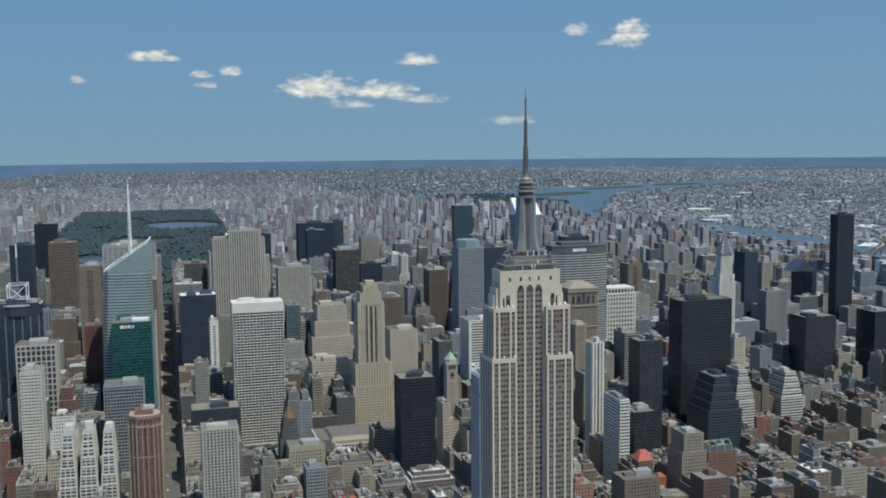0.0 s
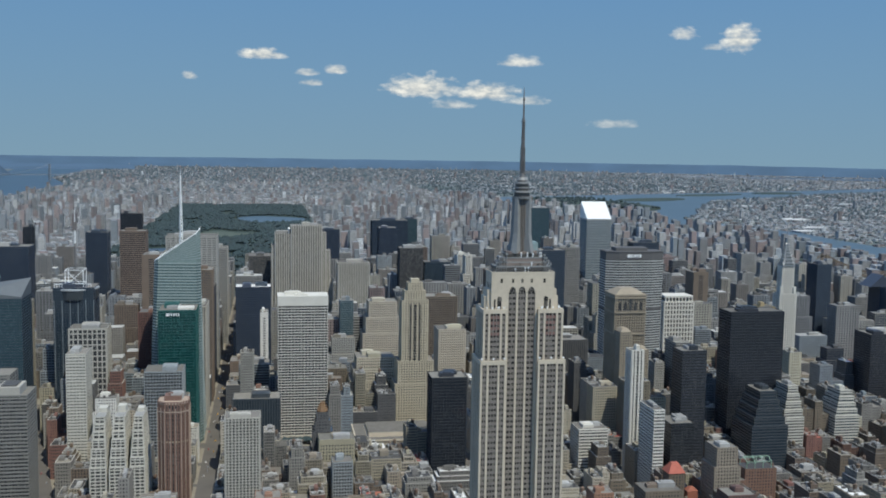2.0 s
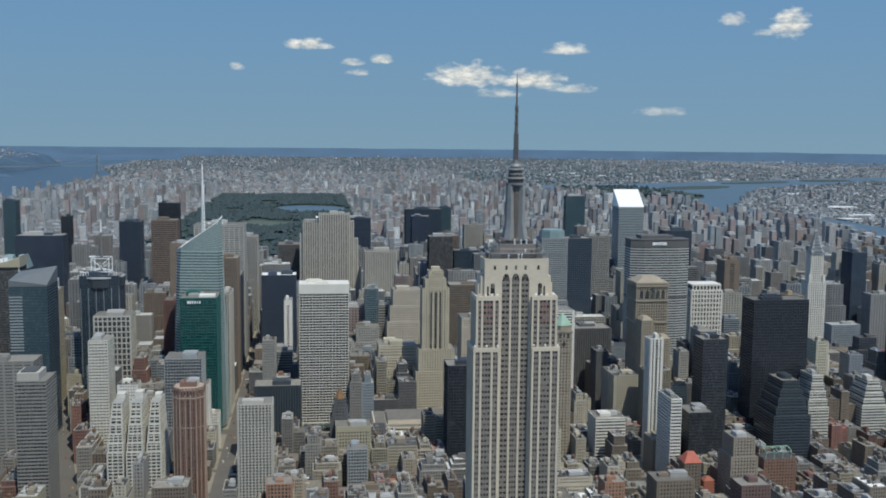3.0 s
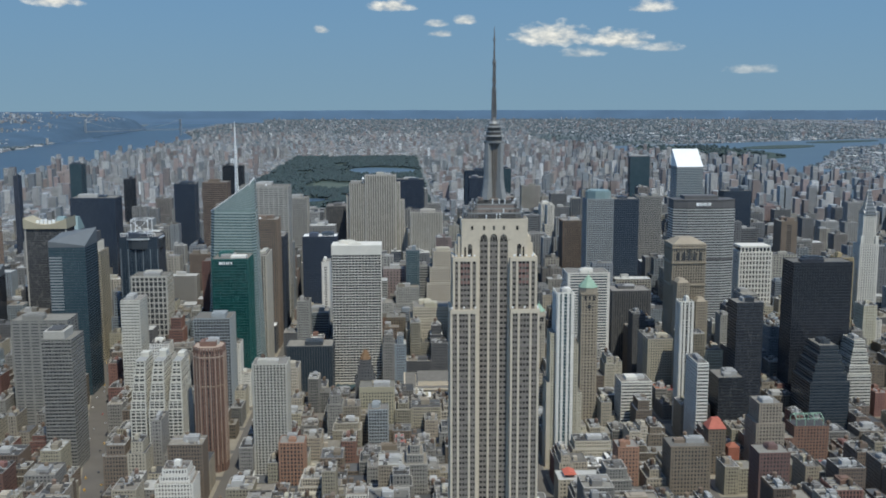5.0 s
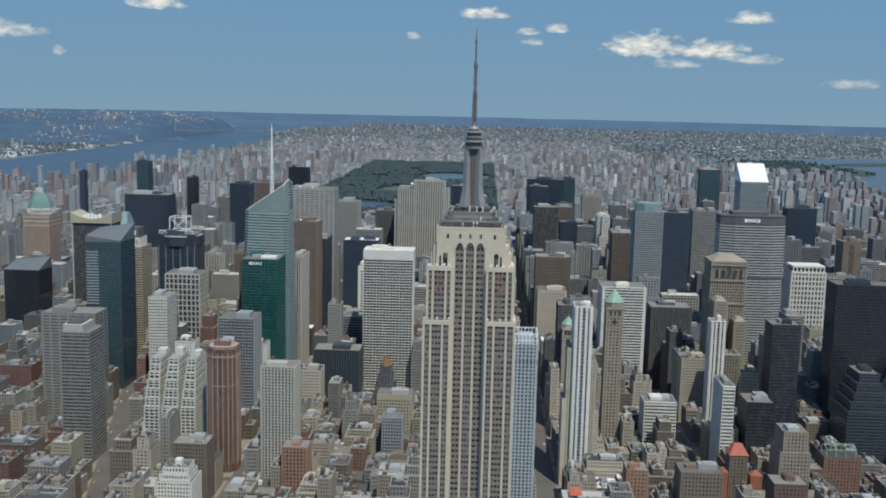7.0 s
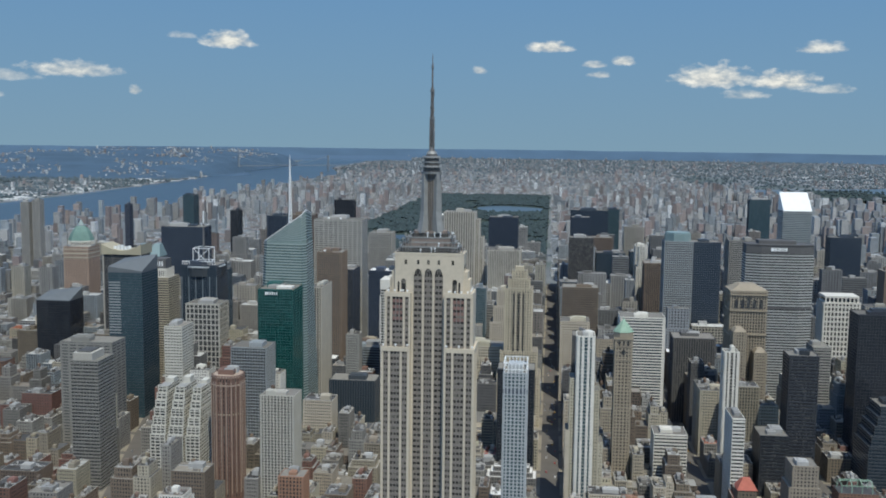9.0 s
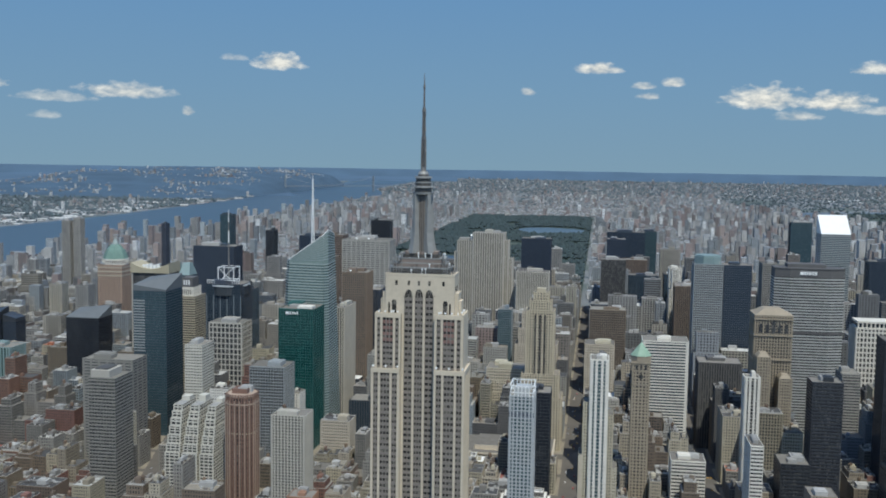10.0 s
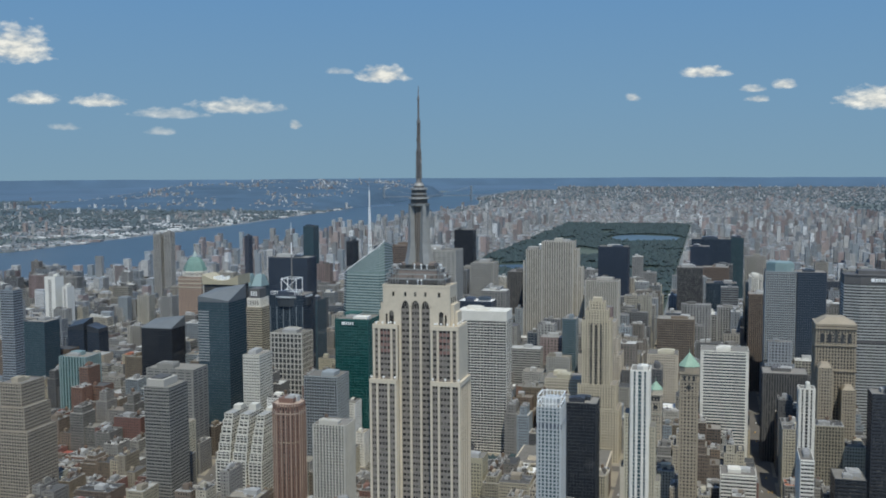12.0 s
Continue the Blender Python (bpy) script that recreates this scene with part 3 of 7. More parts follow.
def ridge(name, radius, depth, height, a0, a1, label, seed):
    s = Shell()
    steps = 220
    pts = []
    for i in range(steps + 1):
        a = radians(a0 + (a1 - a0) * i / steps)
        h = height * (1 + 0.16 * noise.noise(Vector((i * 0.045, seed, 0))) + 0.05 * noise.noise(Vector((i * 0.3, seed, 1))))
        pts.append(((radius * math.sin(a), radius * math.cos(a)), ((radius + depth) * math.sin(a), (radius + depth) * math.cos(a)), h))
    for (p, q, h), (p2, q2, h2) in zip(pts, pts[1:]):
        s.quad((*p2, 0), (*p, 0), (*q, h), (*q2, h2))
    solid(name, s, far_haze_blue, (0, 0, 0), label, "hills", kind="structure")


ridge("backdrop_hills", 18200, 500, 165, -75, 75, "low hills along the whole horizon, coloured haze blue", 1.0)
# smooth sheet whose blue stands in for haze over the far bank
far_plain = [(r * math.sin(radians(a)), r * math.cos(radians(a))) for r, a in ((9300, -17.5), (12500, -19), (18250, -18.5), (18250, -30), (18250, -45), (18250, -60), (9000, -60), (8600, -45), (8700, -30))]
sheet("backdrop_woods", far_plain, 2.2, far_haze_blue, "wooded plain beyond the west river, coloured haze blue", "woods")
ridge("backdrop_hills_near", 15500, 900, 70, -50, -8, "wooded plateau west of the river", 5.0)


ACROSS = (0, 60, 130, 260, 500, 900, 1500, 2400, 3600)
RISE = (0, 0.3, 0.6, 0.8, 0.92, 1.0, 1.05, 1.0, 0.0)


def plateau_shore(y):
    return -3090 - max(0, y - 8000) * 0.04 - max(0, y - 12400) * 0.2


def plateau_height(y, back):
    swell = math.sin(math.pi * min(1, max(0, (y - 7600) / 2600)) / 2) * (1 if y < 12600 else max(0, (13700 - y) / 1100) ** 0.6)
    rough = 1 + 0.22 * noise.noise(Vector((y / 420, back / 420, 2.0))) + 0.1 * noise.noise(Vector((y / 110, back / 110, 7.0)))
    return 3 + 185 * float(np.interp(back, ACROSS, RISE)) * swell * rough


def plateau():
    """Steep wooded cliffs along the west bank, uneven on top."""
    s = Shell()
    ys = [7600 + 100 * i for i in range(62)]
    across = ACROSS

    def spot(y, k):
        return (plateau_shore(y) - across[k], y, plateau_height(y, across[k]))

    for y0, y1 in zip(ys, ys[1:]):
        for k in range(len(across) - 1):
            s.quad(spot(y0, k), spot(y1, k), spot(y1, k + 1), spot(y0, k + 1))
    # the woods on the cliffs are turned blue as painted haze
    solid("backdrop_cliffs", s, material("hazed_cliff_woods", (0.05, 0.093, 0.145), rough=1.0, stain=0.4, stain_size=260, grain=0.25), (0, 0, 0), "dark wooded cliffs along the far river bank", "hills", kind="structure")


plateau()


# ---- the towers that can be told apart ----
grace_tower = tower("office_tower", "white travertine office slab with a grid of dark windows", -154, -86, 722, 760, 196, "grille", "white_stone", "ink_glass", top=13, bay=4.6, category="office tower")
green_tower = tower("office_tower", "green glass office tower with a flat roof", -306, -259, 650, 705, 190, "glass", "teal_metal", "green_glass", category="office tower")
frame_tower = tower("office_tower", "dark glass office tower with a steel frame crown", -458, -405, 775, 825, 203, "glass", "dark_metal", "slate_glass", category="office tower")
SLANT = (-525, -477, 680, 735, 203)
slant_tower = tower("office_tower", "blue glass tower with a slanted roof", -525, -477, 680, 735, 203, "sash", "dark_metal", "blue_glass", plant=0, category="office tower")
ribbon_tower = tower("office_tower", "beige office tower with ribbon windows and a sign block", -538, -511, 860, 905, 170, "bands", "tan_stone", "window_dark", category="office tower")
tower("office_tower", "broad black glass office tower", -677, -594, 1250, 1300, 213, "glass", "dark_metal", "black_glass", category="office tower")
tower("office_block", "office block with a white stone grid front", -426, -378, 707, 747, 158, "frame", "pale_stone", "window_dark", floor=7.4, bay=6.0, category="office block")
tower("office_tower", "narrow white slab with blank end walls", -405, -382, 575, 615, 151, "panel", "chalk_stone", "window_haze", bay=3.6, category="office tower")
tower("office_block", "grey concrete office block with a flat roof", -313, -269, 558, 600, 131, "slots", "pale_metal", "window_dark", category="office block")
tower("office_tower", "grey slab tower with a blank side", -528, -461, 545, 585, 134, "panel", "drab_concrete", "window_haze", bay=12, category="office tower")
penthouse_tower = tower("office_tower", "grey-green office tower with ribbon windows and a penthouse", -440, -409, 396, 438, 146, "bands", "drab_concrete", "window_dark", plant=0, category="office tower")
ribs_tower = tower("office_tower", "reddish-brown granite tower with vertical ribs", -286, -256, 432, 462, 122, "ribs", "red_stone", "window_dark", bay=3.0, ring=[(-286, 439), (-279, 432), (-263, 432), (-256, 439), (-256, 455), (-263, 462), (-279, 462), (-286, 455)], category="office tower")
tower("apartment_tower", "grey apartment tower with columns of balconies", -210, -176, 335, 365, 132, "piers", "pale_stone", "window_dark", bay=3.4, floor=3.1, tank=True, category="apartment tower")
tower("office_tower", "black slab tower with a white rooftop plant", -219, -163, 985, 1025, 173, "glass", "dark_metal", "black_glass", roof=4, category="office tower")
tower("office_tower", "thin white end wall of an office slab", -179, -167, 860, 900, 151, "plain", "white_paint", "window_dark", category="office tower")
tower("office_block", "low dark glass office block", -213, -152, 665, 705, 68, "ribs", "black_panel", "slate_glass", category="office block")
tower("office_block", "grey-blue office block among the midtown towers", -209, -166, 800, 840, 85, "bands", "blue_stone", "window_dark", category="office block")
tower("office_tower", "broad plain grey office slab with white dishes on its roof", -340, -254, 1110, 1165, 245, "panel", "grey_stone", "window_haze", bay=9.0, dishes=2, category="office tower")
tower("office_tower", "grey stone tower with close ribs", -295, -248, 1400, 1455, 195, "grid", "grey_stone", "window_haze", category="office tower")
tower("office_tower", "grey office tower with square windows and dishes on its roof", -292, -253, 930, 975, 208, "piers", "brown_stone", "window_haze", dishes=1, category="office tower")
tower("office_tower", "dark slab tower edged with a white rib", -277, -256, 1040, 1100, 166, "ribs", "dark_metal", "window_dark", category="office tower")
tower("office_tower", "pale ribbed office tower", -273, -255, 800, 866, 171, "ribs", "pale_stone", "window_dark", category="office tower")
tower("office_tower", "dark ribbed office slab", -204, -162, 1330, 1390, 186, "ribs", "dark_stone", "window_dark", category="office tower")
tower("office_tower", "black glass slab tower", -68, 0, 1720, 1770, 207, "glass", "dark_metal", "black_glass", category="office tower")
tower("office_tower", "dark glass tower far uptown", 132, 238, 2250, 2300, 190, "glass", "dark_metal", "black_glass", category="office tower")
tower("office_tower", "dark brown office tower", 116, 167, 1500, 1545, 184, "glass", "dark_stone", "window_dark", category="office tower")
tower("office_tower", "dark grey-green glass tower", 174, 235, 1520, 1565, 151, "glass", "dark_metal", "slate_glass", category="office tower")
octagon_top = tower("office_tower", "pale grey office tower with a green glass crown", 266, 312, 1065, 1110, 224, "grid", "pale_metal", "window_grey", bay=3.4, category="office tower")
tower("office_tower", "dark glass office tower with pale mullions", 314, 358, 1070, 1115, 223, "grid", "dark_metal", "slate_glass", category="office tower")
tower("office_tower", "grey gridded office tower", 411, 459, 1300, 1345, 205, "grid", "grey_stone", "window_dark", category="office tower")
tower("office_tower", "brown ribbed office tower", 247, 283, 1200, 1245, 170, "ribs", "brown_stone", "window_dark", category="office tower")
linc_tower = tower("office_tower", "tan art-deco slab tower with a gabled top", 302, 346, 645, 685, 205, "piers", "umber_stone", "window_dark", category="office tower")
colonnade_tower = tower("office_tower", "white-ribbed office tower with a colonnade crown", 488, 541, 921, 960, 151, "piers", "white_stone", "window_dark", floor=7.6, bay=5.2, plant=0, category="office tower")
tower("office_tower", "black glass tower with folded corners", 432, 507, 560, 597, 194, "glass", "black_metal", "ink_glass", category="office tower")
tower("apartment_tower", "tan brick hotel tower", 573, 594, 745, 775, 169, "piers", "yellow_stone", "window_dark", category="apartment tower")
tower("office_tower", "dark metal office tower with ribbon windows", 346, 378, 513, 545, 153, "bands", "black_metal", "window_dark", category="office tower")
tower("office_tower", "slim white ribbed tower", 272, 287, 495, 515, 159, "ribs", "white_stone", "window_dark", bay=5.0, category="office tower")
striped_tower = tower("apartment_tower", "slim white and blue apartment tower", 106, 123, 378, 408, 194, "ribs", "white_paint", "blue_glass", bay=5.6, category="apartment tower")
tower("office_tower", "pale banded office slab with ribbon windows", 170, 228, 690, 735, 160, "bands", "white_stone", "slate_glass", bay=40, category="office tower")
tower("office_block", "dark brown ribbed office block", 250, 306, 770, 815, 119, "ribs", "dark_stone", "window_dark", category="office block")
tower("office_tower", "narrow white and grey slab", 267, 279, 405, 450, 108, "bands", "white_paint", "window_dark", category="office tower")
tower("office_block", "low dark office block with a flat roof", 303, 332, 440, 480, 81, "bands", "black_metal", "window_dark", category="office block")
tower("office_tower", "stepped grey-blue glass office building", 438, 460, 484, 524, 106, "bands", "black_panel", "slate_glass", steps=5, grow=3.2, category="office tower")
tower("office_tower", "stepped white office building", 498, 511, 524, 556, 102, "bands", "chalk_stone", "window_dark", steps=5, grow=2.0, category="office tower")
tower("office_tower", "stepped white office building", 597, 614, 564, 596, 84, "bands", "chalk_stone", "slate_glass", steps=5, grow=2.2, category="office tower")
tower("office_tower", "tall thin black glass tower", 1072, 1110, 1090, 1114, 261, "glass", "black_metal", "ink_glass", category="office tower")
tower("office_tower", "grey gridded office slab", 910, 994, 1100, 1140, 82, "grid", "grey_stone", "window_grey", category="office tower")
tower("office_tower", "dark office tower with ribbon windows", 754, 810, 740, 785, 125, "bands", "black_metal", "window_dark", category="office tower")
tower("office_block", "black glass office block", 853, 897, 700, 745, 135, "glass", "black_metal", "ink_glass", category="office block")
wedge_tower = tower("office_tower", "dark tower with a wedge top", 1057, 1090, 1180, 1220, 136, "glass", "dark_metal", "black_glass", category="office tower")
tower("office_tower", "dark slab tower among the midtown towers", 899, 929, 1150, 1190, 186, "glass", "dark_metal", "black_glass", category="office tower")
tower("office_tower", "grey office tower with ribbon windows", 425, 447, 720, 760, 122, "bands", "grey_stone", "window_grey", category="office tower")
tower("office_tower", "black glass office cube with a flat roof", 21, 62, 475, 511, 135, "glass", "black_metal", "ink_glass", category="office tower")
tower("office_tower", "black tower beside the park", 132, 180, 2060, 2105, 184, "glass", "dark_metal", "black_glass", category="office tower")
tower("office_tower", "dark blue glass tower", 225, 272, 2300, 2345, 191, "glass", "dark_metal", "blue_glass", category="office tower")
tower("office_tower", "beige ribbed office slab", -38, 21, 1216, 1261, 185, "fine_ribs", "pale_stone", "window_tan", category="office tower")
tower("office_tower", "brown office tower among the midtown towers", 167, 224, 1800, 1845, 156, "piers", "brown_stone", "window_dark", category="office tower")
tower("office_tower", "dark grey-green glass tower", 259, 299, 1700, 1745, 135, "glass", "dark_metal", "slate_glass", category="office tower")
tower("apartment_tower", "slim pale hotel tower", 262, 276, 1500, 1530, 168, "piers", "white_stone", "window_dark", steps=2, category="apartment tower")
tower("office_tower", "brown ribbed office tower", 261, 292, 1250, 1290, 164, "ribs", "brown_stone", "window_dark", category="office tower")
tower("apartment_tower", "blue glass apartment tower", -49, -27, 1000, 1030, 147, "glass", "grey_metal", "blue_glass", category="apartment tower")
tower("office_tower", "brown office tower with ribbon windows", -449, -401, 1350, 1395, 233, "bands", "brown_stone", "window_dark", category="office tower")
tower("office_tower", "brown-grey slab tower among the midtown towers", -373, -341, 1050, 1095, 219, "plain", "brown_stone", "window_dark", category="office tower")
tower("apartment_tower", "red brick hotel tower", -351, -329, 820, 860, 160, "piers", "red_brick", "window_dark", category="apartment tower")
tower("office_tower", "dark glass tower among the midtown towers", -538, -495, 1500, 1545, 218, "glass", "dark_metal", "black_glass", category="office tower")
tower("office_block", "tan brick office block with setbacks", -41, 14, 770, 815, 98, "masonry", "cream_brick", "window_dark", steps=3, category="office block")
tower("office_tower", "cream brick tower with setbacks", -6, 40, 950, 990, 152, "masonry", "cream_brick", "window_dark", steps=3, category="office tower")
tower("office_tower", "tan brick office building", 94, 137, 860, 905, 121, "masonry", "cream_brick", "window_dark", category="office tower")
tower("office_tower", "grey brick loft building", 107, 125, 620, 655, 147, "grid", "dark_stone", "window_grey", category="office tower")
tower("office_block", "small dark office block", 416, 429, 760, 790, 96, "bands", "dark_stone", "window_dark", category="office block")
lattice_tower = tower("apartment_tower", "tall pale blue-grey apartment tower with a lattice crown", 39, 59, 225, 253, 190, "piers", "silver_panel", "blue_glass", floor=3.3, bay=3.4, plant=0, category="apartment tower")
tower("office_block", "brown brick office block", 99, 157, 1040, 1085, 146, "grid", "brown_stone", "window_dark", category="office block")
tower("apartment_tower", "dark blue glass apartment tower", -910, -869, 800, 840, 143, "sash", "dark_metal", "blue_glass", category="apartment tower")
tower("apartment_tower", "white and teal glass apartment tower", -763, -719, 690, 730, 112, "ribs", "aqua_panel", "green_glass", bay=5.0, category="apartment tower")
tower("office_tower", "white tower at the edge of the river", -1199, -1173, 1250, 1280, 162, "plain", "white_paint", "window_dark", category="office tower")
tower("office_tower", "white tower at the edge of the river", -1156, -1144, 1250, 1275, 141, "plain", "white_paint", "window_dark", category="office tower")
tower("office_tower", "grey-blue office slab among the midtown towers", -806, -785, 620, 640, 219, "bands", "blue_stone", "window_dark", category="office tower")
low_black = tower("office_block", "black glass office block with a grey sloping roof", -722, -667, 850, 895, 131, "glass", "black_metal", "ink_glass", plant=0, category="office block")
tower("office_tower", "tan brick loft building with setbacks", -579, -552, 330, 370, 157, "grid", "tan_brick", "window_dark", steps=3, category="office tower")
tower("office_tower", "dark glass tower with a bright sign band", -470, -448, 940, 980, 173, "glass", "dark_metal", "blue_glass", category="office tower")
tower("office_tower", "black tower on the west side", -751, -731, 1900, 1940, 197, "glass", "black_metal", "ink_glass", category="office tower")
tower("office_tower", "twin dark glass tower on the west side", -915, -885, 2000, 2040, 229, "glass", "dark_metal", "blue_glass", category="office tower")
tower("apartment_tower", "brown apartment tower among the midtown towers", -948, -937, 1700, 1722, 222, "grid", "dark_metal", "window_dark", category="apartment tower")
tower("apartment_tower", "pair of grey apartment towers", -1324, -1302, 1900, 1925, 208, "grid", "grey_stone", "window_haze", category="apartment tower")
tower("apartment_tower", "pair of grey apartment towers", -1294, -1274, 1905, 1930, 214, "grid", "grey_stone", "window_haze", category="apartment tower")
tower("office_tower", "dark tower at the corner of the park", -607, -545, 2500, 2540, 191, "glass", "black_metal", "ink_glass", category="office tower")
tower("office_tower", "slim white tower among the midtown towers", 263, 288, 1600, 1640, 160, "ribs", "white_stone", "window_dark", category="office tower")
tower("office_tower", "dark office tower among the midtown towers", 649, 710, 1500, 1540, 196, "glass", "dark_metal", "black_glass", category="office tower")
tower("office_tower", "blue-grey tower on the east side", 674, 736, 2500, 2535, 214, "glass", "dark_metal", "blue_glass", category="office tower")
tower("office_tower", "dark red brick tower", 663, 694, 1200, 1240, 166, "plain", "brown_stone", "window_dark", category="office tower")
tower("office_block", "white banded office block with a low wing", 193, 228, 450, 484, 75, "bands", "white_stone", "window_dark", plant=2, category="office block")
tower("apartment_tower", "tan stone hotel block with a heavy cornice", -109, -68, 490, 520, 61, "masonry", "tan_stone", "window_dark", top=6, category="apartment tower")
tower("apartment_tower", "pale grey apartment block with square windows", -97, -75, 432, 456, 52, "grid", "pale_metal", "window_dark", category="apartment tower")
tower("office_block", "dark brown brick loft block with a rooftop tower", 193, 231, 238, 268, 73, "masonry", "brown_stone", "window_dark", plant=2, tank=True, category="office block")
tower("office_block", "orange-brown brick loft block", 147, 167, 256, 280, 67, "masonry", "orange_brick", "window_dark", tank=True, category="office block")
tower("apartment_tower", "tan brick apartment block with setbacks", 312, 336, 335, 365, 83, "masonry", "tan_brick", "window_dark", steps=2, grow=3.0, category="apartment tower")
tower("office_block", "pinkish brick loft block with stone piers", -180, -156, 292, 316, 64, "piers", "orange_brick", "window_dark", category="office block")
tower("office_block", "maroon brick block with a blank wall", 273, 302, 225, 251, 70, "masonry", "maroon_brick", "window_dark", category="office block")


# ---- the tall art-deco tower in the middle ----
hero = thing("art_deco_skyscraper", (1.2, 0, 0), "tall pale limestone art-deco skyscraper with setbacks and a steel mast", "skyscraper")
TAKEN.append((-65, 68, -30, 30))
HX = 1.2
FLOOR = 3.72


def window_bay(x0, x1, y, z0, z1, windows, side="s", arch=False, netted=False):
    """A recessed strip of windows between two piers: glass, spandrels at each floor, thin mullions."""
    s = Shell()

    def P(u, out, z):
        return {"s": (u, y - out, z), "n": (-u + 2 * HX, y + out, z), "e": (y + out, u, z), "w": (y - out, -u, z)}[side]

    def plate(u0, u1, lo, hi, out, mat):
        s.quad(P(u0, out, lo), P(u1, out, lo), P(u1, out, hi), P(u0, out, hi), mat)
        s.quad(P(u0, out, hi), P(u1, out, hi), P(u1, 0, hi), P(u0, 0, hi), mat)
        s.quad(P(u0, 0, lo), P(u1, 0, lo), P(u1, out, lo), P(u0, out, lo), mat)
        s.quad(P(u0, 0, lo), P(u0, out, lo), P(u0, out, hi), P(u0, 0, hi), mat)
        s.quad(P(u1, out, lo), P(u1, 0, lo), P(u1, 0, hi), P(u1, out, hi), mat)

    s.quad(P(x0, 0, z0), P(x1, 0, z0), P(x1, 0, z1), P(x0, 0, z1), 0)
    n = round((z1 - z0) / FLOOR)
    for k in range(n):
        lo = z0 + (z1 - z0) * k / n
        plate(x0, x1, lo, lo + 2.05, 0.14, 1)
    for k in range(windows + 1):
        c = x0 + (x1 - x0) * k / windows
        plate(max(x0, c - 0.3), min(x1, c + 0.3), z0, z1, 0.2, 2)
    if arch:
        c, w = (x0 + x1) / 2, (x1 - x0) / 2
        curve = [P(x0, 0.05, z1)] + [P(c - w * math.cos(a), 0.05, z1 + 1.5 * w * math.sin(a)) for a in [math.pi * i / 10 for i in range(11)]]
        s.poly(curve[1:], 0)
        for q in (-0.33, 0.33):
            plate(c + q * w - 0.15, c + q * w + 0.15, z1, z1 + 1.1 * w, 0.2, 2)
    part("window_bay", s, [GLASS["deco_glass"], red_spandrel if netted else spandrel, spandrel], hero)


def pier(x0, x1, y0, y1, z0, z1, name="limestone_pier"):
    s = Shell()
    s.box(x0, x1, y0, y1, z0, z1)
    part(name, s, limestone, hero)


def deco_front(x0, x1, y, z0, z1, edges, windows, cap=2.2, arch=False):
    """Piers and bays across one south front. edges: shares of the width where the piers stand."""
    w = x1 - x0
    half = 0.66
    marks = [x0 + half] + [x0 + w * e for e in edges] + [x1 - half]
    for c in marks:
        pier(c - half, c + half, y - 0.05, y + 1.4, z0, z1)
    for (a, b), n in zip(zip(marks, marks[1:]), windows):
        top = z1 - (0 if arch else cap)
        if z0 == Z1 and n == 3:
            # the top floors of the upper wings have reddish panels
            window_bay(a + half, b - half, y + 0.6, z0, top - 4 * FLOOR, n)
            window_bay(a + half, b - half, y + 0.6, top - 4 * FLOOR, top, n, netted=True)
        else:
            window_bay(a + half, b - half, y + 0.6, z0, top, n, arch=arch)
    if not arch:
        pier(x0, x1, y - 0.12, y + 1.3, z1 - cap, z1 + 0.6, "parapet")


def deco_side(x, y0, y1, z0, z1, side, count, cap=2.2):
    """Piers and bays along an east or west front."""
    w = (y1 - y0) / count
    for k in range(count + 1):
        c = min(max(y0 + k * w, y0 + 0.8), y1 - 0.8)
        a, b = (x - 1.4, x + 0.05) if side == "e" else (x - 0.05, x + 1.4)
        pier(a, b, c - 0.66, c + 0.66, z0, z1)
    for k in range(count):
        a, b = y0 + k * w + 0.66, y0 + (k + 1) * w - 0.66
        if side == "e":
            window_bay(a, b, x - 0.85, z0, z1 - cap, 2, "e")
        else:
            window_bay(-b, -a, x + 0.85, z0, z1 - cap, 2, "w")
    a, b = (x - 1.3, x + 0.12) if side == "e" else (x - 0.12, x + 1.3)
    pier(a, b, y0 + 0.2, y1, z1 - cap, z1 + 0.6, "parapet")


def mass(x0, x1, y0, y1, z0, z1, name="core"):
    s = Shell()
    s.box(x0 + 1.2, x1 - 1.2, y0 + 1.2, y1 - 0.1, z0, z1 - 0.4)
    part(name, s, limestone, hero)


Z0, Z1, Z2, Z3 = 100.0, 260.0, 294.5, 320.0
# lower shaft: two wings and the recessed middle
for x0, x1 in ((-28.1, -10.2), (11.6, 30.8)):
    mass(x0, x1, -14, 14, Z0, Z1)
    deco_front(x0, x1, -14, Z0, Z1, (0.285, 0.70), (2, 3, 2))
    mass(x0 + 1.8, x1 - 0.2 if x0 > 0 else x1, -12, 12, Z1, Z2)
deco_side(-28.1, -14, 14, Z0, Z1, "w", 5)
deco_side(30.8, -14, 14, Z0, Z1, "e", 5)
deco_front(-26.3, -9.8, -12, Z1, Z2, (0.25, 0.74), (1, 3, 1))
deco_front(11.4, 29.1, -12, Z1, Z2, (0.26, 0.75), (1, 3, 1))
deco_side(-26.3, -12, 12, Z1, Z2, "w", 4)
deco_side(29.1, -12, 12, Z1, Z2, "e", 4)
# inner cheeks of the recess
for x0, x1 in ((-10.9, -9.8), (11.4, 12.5)):
    pier(x0, x1, -11.9, -6, Z0, Z2, "recess_cheek")
